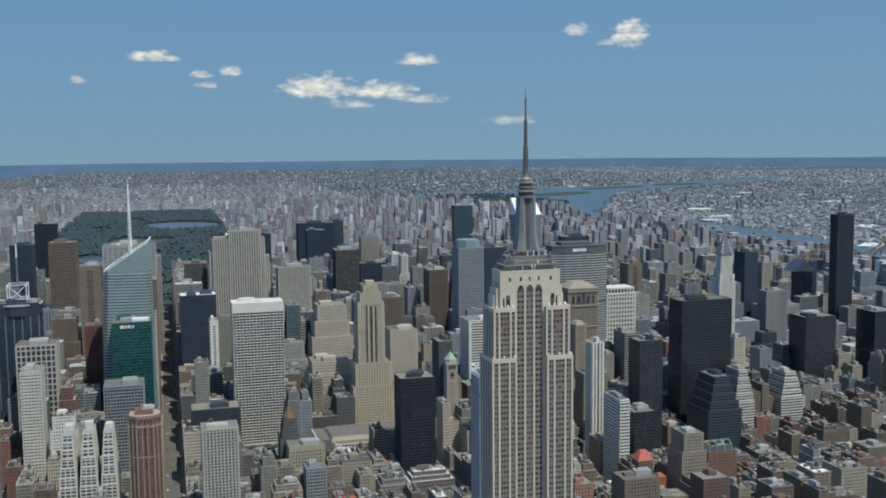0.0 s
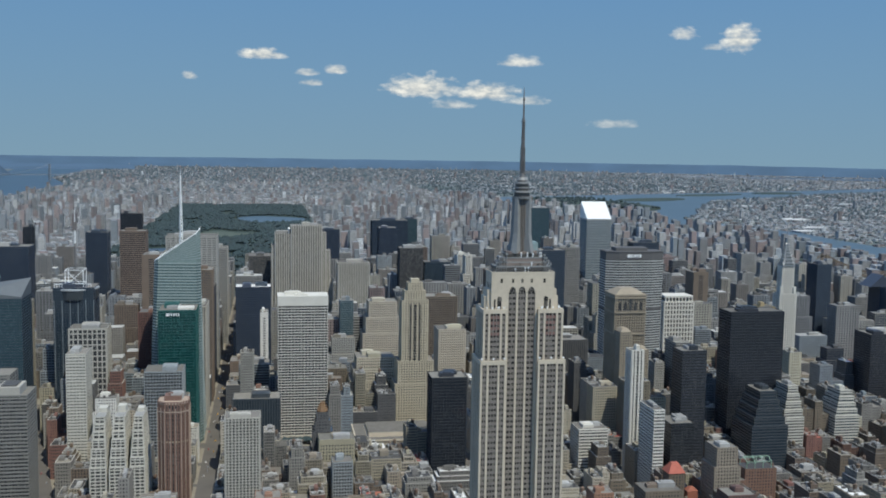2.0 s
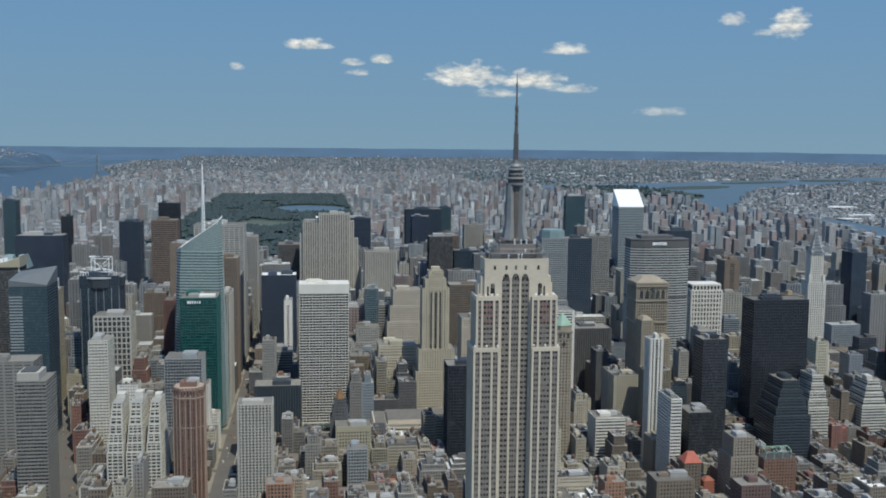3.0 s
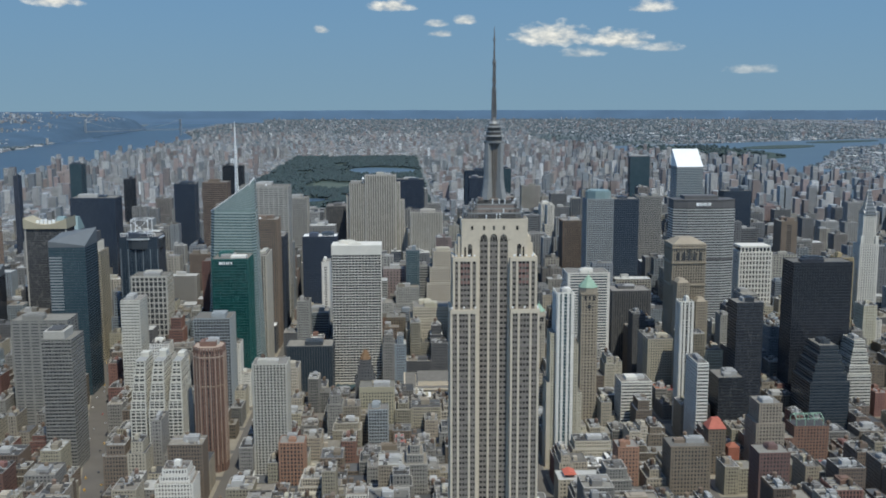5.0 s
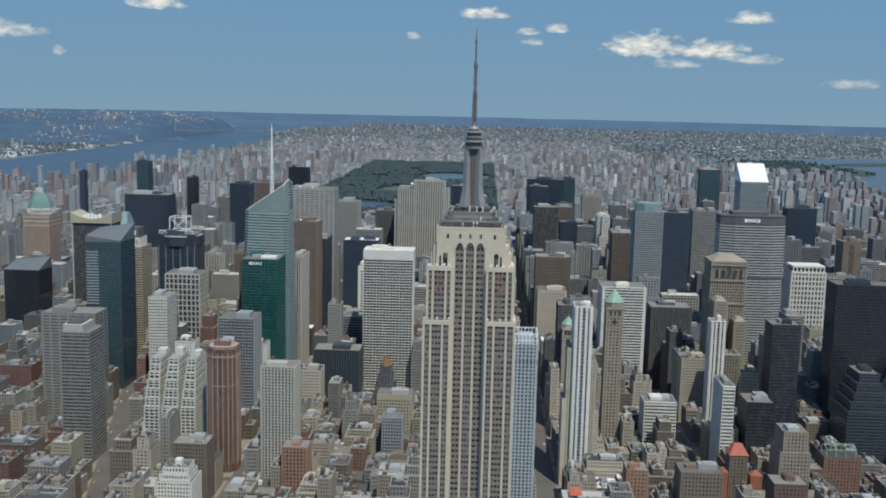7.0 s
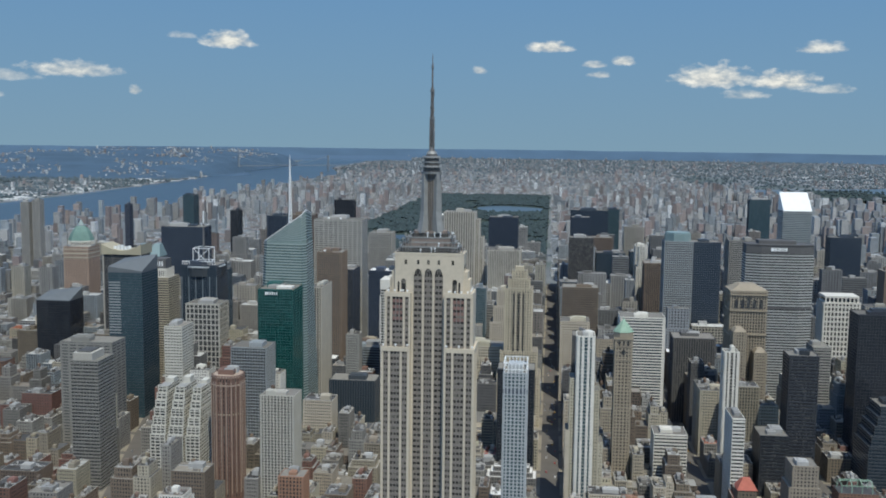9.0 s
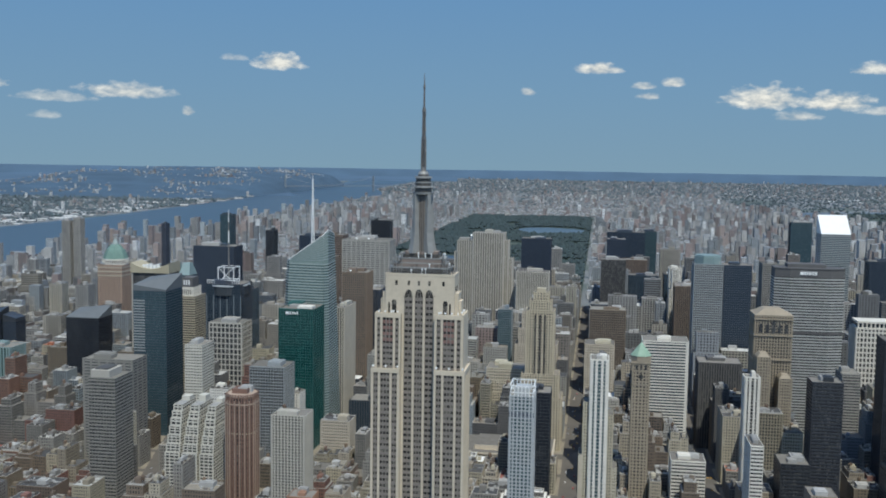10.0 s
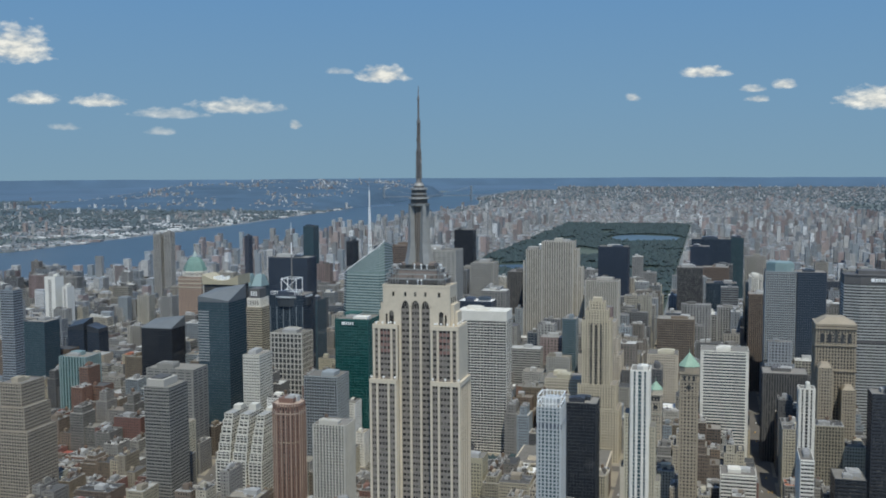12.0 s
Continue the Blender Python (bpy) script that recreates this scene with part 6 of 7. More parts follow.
def cantilever_bridge():
    """Brown steel cantilever bridge over the east river."""
    ob = thing("cantilever_bridge", (1960, 2085, 0), "brown steel cantilever bridge over the east river", "bridge")
    rust = WALLS["brown_stone"]
    s = Shell()
    s.box(1250, 2900, 2072, 2098, 38, 43)
    part("deck", s, rust, ob)
    towers = (1470, 1830, 2020, 2320)
    for x in towers:
        s = Shell()
        for y in (2072, 2098):
            s.beam((x, y, 0), (x, y, 106), 6)
        s.beam((x, 2072, 100), (x, 2098, 100), 5)
        part("bridge_tower", s, rust, ob)
    marks = [1330, *towers, 2460]
    s = Shell()
    for a, b in zip(marks, marks[1:]):
        n = max(4, round((b - a) / 24))
        top = lambda t, a=a, b=b: 48 + 55 * abs(2 * t - 1) ** 1.6 if a in towers and b in towers else 45 + 58 * (t if b in towers else 1 - t) ** 1.5
        for y in (2072, 2098):
            for k in range(n):
                t, t2 = k / n, (k + 1) / n
                x, x2 = a + (b - a) * t, a + (b - a) * t2
                s.beam((x, y, top(t)), (x2, y, top(t2)), 3.2)
                s.beam((x, y, 43), (x2, y, top(t2)), 1.8)
                s.beam((x2, y, 43), (x2, y, top(t2)), 1.8)
    part("truss", s, rust, ob)


cantilever_bridge()


def stone_library():
    """Low pale stone library with arched windows, east of the lawn."""
    ob = thing("stone_library", (5, 648, 0), "low pale stone library with a row of arched windows", "library")
    TAKEN.append((-58, 62, 604, 692))
    s = Shell()
    s.box(-55, 60, 608, 688, 0, 22, bottom=False)
    s.box(-56, 61, 607, 689, 22, 24)
    s.box(-38, 44, 622, 674, 24, 30, bottom=False)
    part("wall", s, limestone, ob)
    s = Shell()
    s.poly([(-38, 622, 30.1), (44, 622, 30.1), (44, 674, 30.1), (-38, 674, 30.1)])
    s.box(-54, -40, 609, 687, 24.1, 24.6)
    s.box(46, 59, 609, 687, 24.1, 24.6)
    s.box(-40, 46, 609, 620, 24.1, 24.6)
    s.box(-40, 46, 676, 687, 24.1, 24.6)
    part("roof", s, ROOFS[1], ob)
    for k in range(9):
        x = -48 + 12 * k
        s = Shell()
        s.poly([(x - 2.6, 607.85, 5), (x + 2.6, 607.85, 5)] + [(x + 2.6 * math.cos(a), 607.85, 14 + 2.6 * math.sin(a)) for a in [math.pi * i / 8 for i in range(9)]])
        part("arched_window", s, GLASS["window_dark"], ob)


stone_library()


def dark_gothic_tower():
    """Small dark brick tower with a gilded stepped crown."""
    ob = thing("gothic_tower", (-103, 536, 0), "dark brown brick tower with a gilded stepped crown", "office tower")
    TAKEN.append((-116, -90, 524, 548))
    walls, panes = Shell(), Shell()
    gold = material("gilded_stone", (0.25, 0.155, 0.085), rough=0.6, stain=0.25, stain_size=4)
    low = 0
    for hw, z in ((12, 62), (9, 74), (7, 84)):
        r = rect(-103 - hw, -103 + hw, 536 - hw, 536 + hw)
        panes.prism(r, low, z - 0.4, bottom=False)
        walls.lattice(r, low, z, 3.7, 3.4, 0.45, 0.5, 0.2, 0.4)
        low = z - 0.4
    tagged(part("wall", walls, WALLS["dark_stone"], ob), kind="stuff")
    part("glazing", panes, GLASS["window_dark"], ob)
    for hw, lo, hi in ((6.2, 84, 88), (4.4, 88, 92), (2.6, 92, 95)):
        s = Shell()
        s.prism(circle(-103, 536, hw, 8, 0.5), lo, hi, top_ring=circle(-103, 536, hw * 0.8, 8, 0.5))
        for k in range(8):
            a = 2 * math.pi * (k + 0.5) / 8
            s.prism(circle(-103 + hw * math.cos(a), 536 + hw * math.sin(a), 0.6, 5), lo, hi + 2, top_ring=circle(-103 + hw * math.cos(a), 536 + hw * math.sin(a), 0.1, 5))
        part("gilded_tier", s, gold, ob, "gilded tier of the crown")


dark_gothic_tower()


def red_roof_house():
    """Brick house with a steep orange-red tile roof among lower red roofs."""
    ob = thing("red_roof_house", (274, 360, 0), "brown brick house with a steep orange-red tile roof", "house")
    TAKEN.append((248, 300, 345, 374))
    walls, panes, roof = Shell(), Shell(), Shell()
    panes.prism(rect(265, 283, 352, 369), 0, 51, bottom=False)
    walls.lattice(rect(265, 283, 352, 369), 0, 51, 3.7, 3.6, 0.48, 0.5, 0.2, 0.3)
    roof.prism(rect(264, 284, 351, 370), 51, 61, top_ring=rect(270, 278, 358, 363))
    tagged(part("wall", walls, WALLS["brown_brick"], ob), kind="stuff")
    part("glazing", panes, GLASS["window_dark"], ob)
    part("tile_roof", roof, material("orange_tiles", (0.40, 0.12, 0.085), rough=0.8, stain=0.2, stain_size=4), ob, "steep orange-red tile roof")
    for x, y, z in ((257, 352, 34), (292, 354, 31)):
        s = Shell()
        s.box(x - 6, x + 6, y - 5, y + 5, 0, z, bottom=False)
        s.prism(rect(x - 6.4, x + 6.4, y - 5.4, y + 5.4), z, z + 4, top_ring=rect(x - 2, x + 2, y - 2, y + 2))
        part("red_wing", s, ROOFS[5], ob)


red_roof_house()


def roof_canopy(x, y, z):
    """An orange tarpaulin stretched on poles over a roof terrace, on its own plain block."""
    ob = thing("tarpaulin_block", (x, y, 0), "pale brick block with an orange tarpaulin on its roof", "building")
    TAKEN.append((x - 14, x + 30, y - 14, y + 14))
    walls, panes, roof = Shell(), Shell(), Shell()
    r = rect(x - 13, x + 29, y - 13, y + 13)
    panes.prism(r, 0, z - 0.5, cap=False, bottom=False)
    walls.lattice(r, 0, z, 3.8, 3.8, 0.48, 0.45, 0.2, 0.35)
    roof.poly([(a, b, z - 0.5) for a, b in r])
    tagged(part("wall", walls, WALLS["cream_brick"], ob), kind="stuff")
    part("glazing", panes, GLASS["window_dark"], ob)
    part("roof", roof, ROOFS[2], ob)
    s = Shell()
    s.prism(rect(x - 7, x + 5, y - 8, y + 8), z + 2.6, z + 2.9, top_ring=rect(x - 7, x + 5, y - 8, y + 8))
    s.prism(rect(x - 7, x + 5, y - 8, y + 8), z + 2.9, z + 5.2, bottom=False, top_ring=rect(x - 2, x, y - 7, y + 7))
    part("tarpaulin", s, material("orange_tarpaulin", (0.50, 0.13, 0.085), rough=0.7, stain=0.12, stain_size=3), ob, "orange tarpaulin")
    for px, py in ((-6.6, -7.6), (4.6, -7.6), (-6.6, 7.6), (4.6, 7.6)):
        s = Shell()
        s.beam((x + px, y + py, z - 0.5), (x + px, y + py, z + 2.6), 0.25)
        part("pole", s, plant_metal, ob)


roof_canopy(103, 268, 36)


def green_frame_roof():
    """Brick block with a green steel frame over its roof."""
    ob = thing("frame_block", (388, 392, 0), "red-brown brick block with a green steel frame on its roof", "building")
    TAKEN.append((368, 408, 378, 406))
    walls, panes, roof = Shell(), Shell(), Shell()
    r = rect(369, 407, 380, 405)
    panes.prism(r, 0, 42.5, cap=False, bottom=False)
    walls.lattice(r, 0, 43, 3.7, 3.6, 0.48, 0.48, 0.2, 0.3)
    roof.poly([(a, b, 42.5) for a, b in r])
    tagged(part("wall", walls, WALLS["red_brick"], ob), kind="stuff")
    part("glazing", panes, GLASS["window_dark"], ob)
    part("roof", roof, ROOFS[0], ob)
    s = Shell()
    for x in (372, 382, 392, 402):
        s.beam((x, 383, 42.5), (x, 383, 50), 0.7)
        s.beam((x, 400, 42.5), (x, 400, 50), 0.7)
        s.beam((x, 383, 50), (x, 391.5, 54), 0.7)
        s.beam((x, 391.5, 54), (x, 400, 50), 0.7)
    for y, z in ((383, 50), (391.5, 54), (400, 50)):
        s.beam((372, y, z), (402, y, z), 0.7)
    part("steel_frame", s, copper_green, ob, "green steel frame")


green_frame_roof()


# pale ribs, belt and cornice of the reddish granite tower
pink_stone = material("pale_pink_stone", (0.38, 0.30, 0.24), stain=0.2)
ribs_ring = [(-286, 439), (-279, 432), (-263, 432), (-256, 439), (-256, 455), (-263, 462), (-279, 462), (-286, 455)]
for i in range(8):
    (ax, ay), (bx, by) = ribs_ring[i], ribs_ring[(i + 1) % 8]
    for k in range(3 if i % 2 else 2):
        t = k / (3 if i % 2 else 2)
        x, y = ax + (bx - ax) * t, ay + (by - ay) * t
        cx, cy = -271 + (x + 271) * 1.06, 447 + (y - 447) * 1.06
        s = Shell()
        s.beam((cx, cy, 8), (cx, cy, 116), 0.7)
        part("pale_rib", s, pink_stone, ribs_tower, "thin pale stone rib")
for z0, z1, grow in ((112, 113.2, 1.07), (119.5, 121.5, 1.05)):
    s = Shell()
    s.prism([(-271 + (x + 271) * grow, 447 + (y - 447) * grow) for x, y in ribs_ring], z0, z1)
    part("belt_course", s, pink_stone, ribs_tower)


ribs_tower.location, ribs_tower.scale = (-264.5 * S, 399.5 * S, 0), (1, 1, 1.13)
TAKEN.append((-282, -247, 382, 418))


# ---- blocks of ordinary buildings, street by street ----
AVENUES = [-1900, -1630, -1345, -1060, -775, -500, -240, 82, 250, 385, 520, 650, 850, 1060, 1290]
STREETS = [45 + 80.5 * k for k in range(0, 26)]
BIG = {0, 8, 23}


def broadway(y):
    return -378 - 0.2635 * (y - 345)


def in_view(x, y, margin=60):
    """The wedge of town that the flight looks over."""
    return x > 177 - 0.80 * (y + 605) - margin and x < -238 + 0.82 * (y + 649) + margin


def free_spans(x0, x1, y0, y1, gap=1.0):
    """What is left of a lot's front beside the towers that already stand there."""
    spans = [(x0, x1)]
    blocked = [(a - gap, b + gap) for a, b, c, d in TAKEN if c < y1 and d > y0 and a < x1 and b > x0]
    ym = (y0 + y1) / 2
    if ym < 1160:
        blocked.append((broadway(ym) - 17, broadway(ym) + 17))
    for a, b in blocked:
        spans = [q for p0, p1 in spans for q in ((p0, min(p1, a)), (max(p0, b), p1)) if q[1] - q[0] > 7]
    return spans


def height_for(x, y):
    r = rng.random()
    if -200 < x < 72 and 300 < y < 620:
        h = rng.uniform(18, 44) + (rng.uniform(8, 22) if r > 0.85 else 0)
    elif y < 300:
        h = rng.uniform(26, 60) + (rng.uniform(10, 25) if r > 0.85 else 0)
    elif y < 560:
        h = rng.uniform(18, 50) + (rng.uniform(15, 35) if r > 0.88 else 0)
        if x > 330 or x < -560:
            h *= 0.72
    elif y < 1000:
        h = rng.uniform(35, 85) + (rng.uniform(15, 45) if r > 0.8 else 0)
        if x > 620 or x < -700:
            h = rng.uniform(18, 50) + (rng.uniform(20, 50) if r > 0.85 else 0)
    else:
        h = rng.uniform(50, 115) + (rng.uniform(20, 60) if r > 0.78 else 0)
        if x > 700 or x < -750:
            h = rng.uniform(30, 80) + (rng.uniform(30, 60) if r > 0.75 else 0) if x > 0 else rng.uniform(18, 50) + (rng.uniform(30, 70) if r > 0.86 else 0)
    return h


def wall_for(x, y):
    if y < 640 and (x > 300 or x < -430):
        return rng.choices(("red_brick", "brown_brick", "tan_brick", "grey_brick", "cream_brick"), (2.0, 4.5, 2.6, 3.6, 1.0))[0]
    if y < 640:
        return rng.choices(("tan_brick", "grey_brick", "brown_brick", "cream_brick", "red_brick", "white_paint"), (4.4, 4.6, 3.4, 3.2, 0.5, 0.9))[0]
    return rng.choices(("tan_brick", "grey_brick", "brown_brick", "cream_brick", "grey_stone", "dark_stone", "blue_stone", "tan_stone", "red_brick"), (2.2, 3, 2.2, 1.2, 4, 4.5, 5.5, 1.8, 0.8))[0]


WORDS = {"red_brick": "red brick", "brown_brick": "brown brick", "tan_brick": "tan brick", "grey_brick": "grey brick", "cream_brick": "cream brick", "white_paint": "white-painted",
         "grey_stone": "grey concrete", "dark_stone": "dark metal-clad", "blue_stone": "blue-grey panelled", "tan_stone": "pale stone"}
ROOF_WORDS = ("black tar roof", "grey felt roof", "silver-painted roof", "gravel roof", "white roof", "red roof")
near_count = far_count = 0
# wall tones of the farther crowd are mixed with blue-grey to paint in haze
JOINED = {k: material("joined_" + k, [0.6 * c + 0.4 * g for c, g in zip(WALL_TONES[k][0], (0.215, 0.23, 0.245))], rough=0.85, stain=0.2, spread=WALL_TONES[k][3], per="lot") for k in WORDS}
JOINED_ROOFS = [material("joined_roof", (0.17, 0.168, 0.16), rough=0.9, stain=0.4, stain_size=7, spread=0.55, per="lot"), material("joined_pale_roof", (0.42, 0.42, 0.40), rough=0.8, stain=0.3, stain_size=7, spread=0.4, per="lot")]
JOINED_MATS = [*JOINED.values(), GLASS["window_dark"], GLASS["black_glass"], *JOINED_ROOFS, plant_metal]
crowd = Shell()


def plain_building(x0, x1, y0, y1, h, joined):
    """A mid-distance building: walls, panes and roof in one mesh; far ones are joined into the crowd."""
    wall = wall_for(x0, y0)
    pattern = rng.choices(("masonry", "bands", "piers", "grid", "glass"), (6, 2, 2, 1.5, 1.2))[0]
    if wall.endswith("brick"):
        pattern = "masonry"
    roof = rng.choices(range(6), (3, 4, 2, 3, 0.7, 0.15))[0]
    glass = "black_glass" if pattern == "glass" else "window_dark"
    keys = list(WORDS)
    if joined:
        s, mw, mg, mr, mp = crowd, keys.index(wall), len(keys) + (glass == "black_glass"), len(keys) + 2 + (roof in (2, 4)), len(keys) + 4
    else:
        s, mw, mg, mr, mp = Shell(), 0, 1, 2, 3
    steps = 1 if h < 40 or rng.random() < 0.55 else 2
    low = 0
    for k in range(steps):
        g = 0 if k == 0 else min(4.5, (x1 - x0) * 0.14)
        z = h if k == steps - 1 else h * 0.72
        r = rect(x0 + g, x1 - g, y0 + g, y1 - g)
        band, pier_w, bo, po = PATTERNS[pattern]
        s.prism(r, low, z - 0.5, mg, bottom=False, cap=False)
        s.lattice(r, low, z, 4.6 if joined else 3.8, 5.2 if joined else 3.6, band, pier_w, bo, po, mw, lean=False, backs=not joined)
        s.poly([(x, y, z - 0.5) for x, y in r], mr)
        low = z - 0.5
    w, d = x1 - x0, y1 - y0
    for k in range(2):
        bx, by = x0 + w * rng.uniform(0.15, 0.5), y0 + d * rng.uniform(0.2, 0.4)
        s.box(bx, bx + w * rng.uniform(0.15, 0.3), by, by + d * 0.3, h - 0.5, h + rng.uniform(2.5, 6), rng.choice((mw, mr, mp)), bottom=False)
    if not joined:
        solid("city_building", s, [WALLS[wall], GLASS[glass], ROOFS[roof], plant_metal], ((x0 + x1) / 2, (y0 + y1) / 2, 0), f"{WORDS[wall]} city building with a {ROOF_WORDS[roof]}", "building", "midtown buildings")


def near_building(x0, x1, y0, y1, h):
    """A building close enough to show its parts."""
    wall = wall_for(x0, y0)
    roof = rng.choices(range(6), (9, 4, 0.8, 2.5, 0.3, 0.3) if x0 > 300 or x0 < -430 else (6, 4, 1.3, 3, 0.5, 0.2))[0]
    ob = thing("loft_building" if near_count % 2 else "corner_building" if x1 - x0 > 30 else "row_building", ((x0 + x1) / 2, (y0 + y1) / 2, 0), f"{WORDS[wall]} building with a {ROOF_WORDS[roof]} on a city block", "building", "blocks near the tower")
    walls, panes, roofs, coping = Shell(), Shell(), Shell(), Shell()
    wing, full = x1 - x0 > 20 and rng.random() < 0.75, x1
    if wing:
        xs = x0 + (x1 - x0) * rng.uniform(0.4, 0.65)
        x1 = xs - 0.4
    steps = rng.choices((1, 2, 3), (6, 2.5, 1.5))[0] if h > 32 else 1
    low, g = 0, 0.0
    pattern = rng.choices(("masonry", "grid", "piers"), (7, 1.5, 1.5))[0]
    band, pier_w, bo, po = PATTERNS[pattern]
    bay, floor = rng.uniform(2.3, 3.3), rng.uniform(3.4, 4.0)
    for k in range(steps):
        z = h * (0.68 + 0.32 * (k + 1) / steps) if steps > 1 else h
        r = rect(x0 + g, x1 - g, y0 + g * 1.2, y1 - g * 0.5)
        panes.prism(r, low, z - 0.6, cap=False, bottom=False)
        walls.lattice(r, low, z, floor, bay, band, pier_w, bo, po, lean=False, head=1.2)
        roofs.poly([(x, y, z - 0.6) for x, y in r])
        if k == 0 and wing:
            # a lower or higher wing beside the main body
            rw = rect(xs, full, y0 + rng.uniform(0, 4), y1 - rng.uniform(0, 5))
            zw = h * rng.uniform(0.5, 0.92)
            panes.prism(rw, 0, zw - 0.6, cap=False, bottom=False)
            walls.lattice(rw, 0, zw, floor, bay, band, pier_w, bo, po, lean=False, head=1.0)
            cover = Shell()
            cover.poly([(x, y, zw - 0.6) for x, y in rw])
            part("wing_roof", cover, ROOFS[roof], ob)
            walls.box(rw[0][0] + 2, rw[0][0] + 6, rw[0][1] + 6, rw[0][1] + 11, zw - 0.6, zw + 3.2, bottom=False)
        # parapet coping
        a, b, c, d = r[0][0], r[1][0], r[0][1], r[2][1]
        for q in ((a, b, c, c + 0.4), (a, b, d - 0.4, d), (a, a + 0.4, c + 0.4, d - 0.4), (b - 0.4, b, c + 0.4, d - 0.4)):
            coping.box(*q, z - 0.6, z + 0.35, bottom=False)
        low = z - 0.6
        last = (a + 0.6, b - 0.6, c + 0.6, d - 0.6)
        g += rng.uniform(2.0, 4.0)
        if x1 - x0 - 2 * g < 8:
            break
    tagged(part("wall", walls, WALLS[wall], ob), kind="stuff")
    part("coping", coping, coping_stone, ob)
    part("glazing", panes, GLASS["window_dark"], ob)
    part("roof", roofs, ROOFS[roof], ob)
    a, b, c, d = last
    zr = low
    for name, mat, most in (("rooftop_plant", plant_metal, 7), ("rooftop_shed", dark_plant, 9)):
        s = Shell()
        for k in range(rng.randint(3, most)):
            w, e, hh = rng.uniform(1.0, 4.5), rng.uniform(1.0, 4.0), rng.uniform(0.8, 3.4)
            px, py = rng.uniform(a, max(a + 0.1, b - w)), rng.uniform(c, max(c + 0.1, d - e))
            s.box(px, px + w, py, py + e, zr, zr + hh, bottom=False)
            if k == 0:
                # a duct or a low party wall across the roof
                s.box(a, b, py + e, py + e + 0.5, zr, zr + rng.uniform(0.7, 1.6), bottom=False)
        tagged(part(name, s, mat, ob), kind="stuff")
    roof_plant(ob, a, b, c, d, zr, WALLS[wall], 1, rng.random() < 0.6)


pavement = Shell()
for k, (s0, s1) in enumerate(zip(STREETS, STREETS[1:])):
    for a0, a1 in zip(AVENUES, AVENUES[1:]):
        y0, y1 = s0 + (15 if k in BIG else 9), s1 - (15 if k + 1 in BIG else 9)
        x0, x1 = a0 + 15, a1 - 15
        if not in_view((x0 + x1) / 2, y1, 160) or x0 < -1990 + 20:
            continue
        pavement.box(x0 - 4, x1 + 4, y0 - 3.5, y1 + 3.5, 0, 0.25, bottom=False)
        close = y1 < 780
        mid_y = (y0 + y1) / 2 + rng.uniform(-3, 3)
        for r0, r1 in ((y0, mid_y - 1.5), (mid_y + 1.5, y1)):
            x = x0
            while x < x1 - 8:
                w = rng.uniform(16, 44) if close else rng.uniform(26, 54)
                if x1 - (x + w) < 12:
                    w = x1 - x
                for p0, p1 in free_spans(x, x + w, r0, r1):
                    if p1 - p0 < 7 or not in_view((p0 + p1) / 2, (r0 + r1) / 2, 40):
                        continue
                    h = height_for((p0 + p1) / 2, (r0 + r1) / 2)
                    if p1 - p0 < 14:
                        h = min(h, 45)
                    if close:
                        near_building(p0 + 0.15, p1 - 0.15, r0, r1, h)
                        near_count += 1
                    else:
                        plain_building(p0 + 0.15, p1 - 0.15, r0, r1, h, far_count >= 300)
                        far_count += 1
                x += w
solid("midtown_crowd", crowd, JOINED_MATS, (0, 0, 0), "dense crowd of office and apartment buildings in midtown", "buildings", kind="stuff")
roads = Shell()
for x in AVENUES:
    roads.quad((x - 13, -200, 0.06), (x + 13, -200, 0.06), (x + 13, 2090, 0.06), (x - 13, 2090, 0.06))
for k, y in enumerate(STREETS):
    w = 11 if k in BIG else 6
    for a0, a1 in zip(AVENUES, AVENUES[1:]):
        roads.quad((a0 + 13, y - w, 0.06), (a1 - 13, y - w, 0.06), (a1 - 13, y + w, 0.06), (a0 + 13, y + w, 0.06))
for y in range(100, 1160, 20):
    roads.quad((broadway(y) - 13, y, 0.32), (broadway(y) + 13, y, 0.32), (broadway(y + 20) + 13, y + 20, 0.32), (broadway(y + 20) - 13, y + 20, 0.32))
solid("road", roads, asphalt, (0, 0, 0), "grey asphalt of the avenues and cross streets", "road", kind="structure")
solid("pavement", pavement, paving, (0, 0, 0), "pale concrete pavements round the city blocks", "pavement", kind="structure")
print("buildings", near_count, far_count)


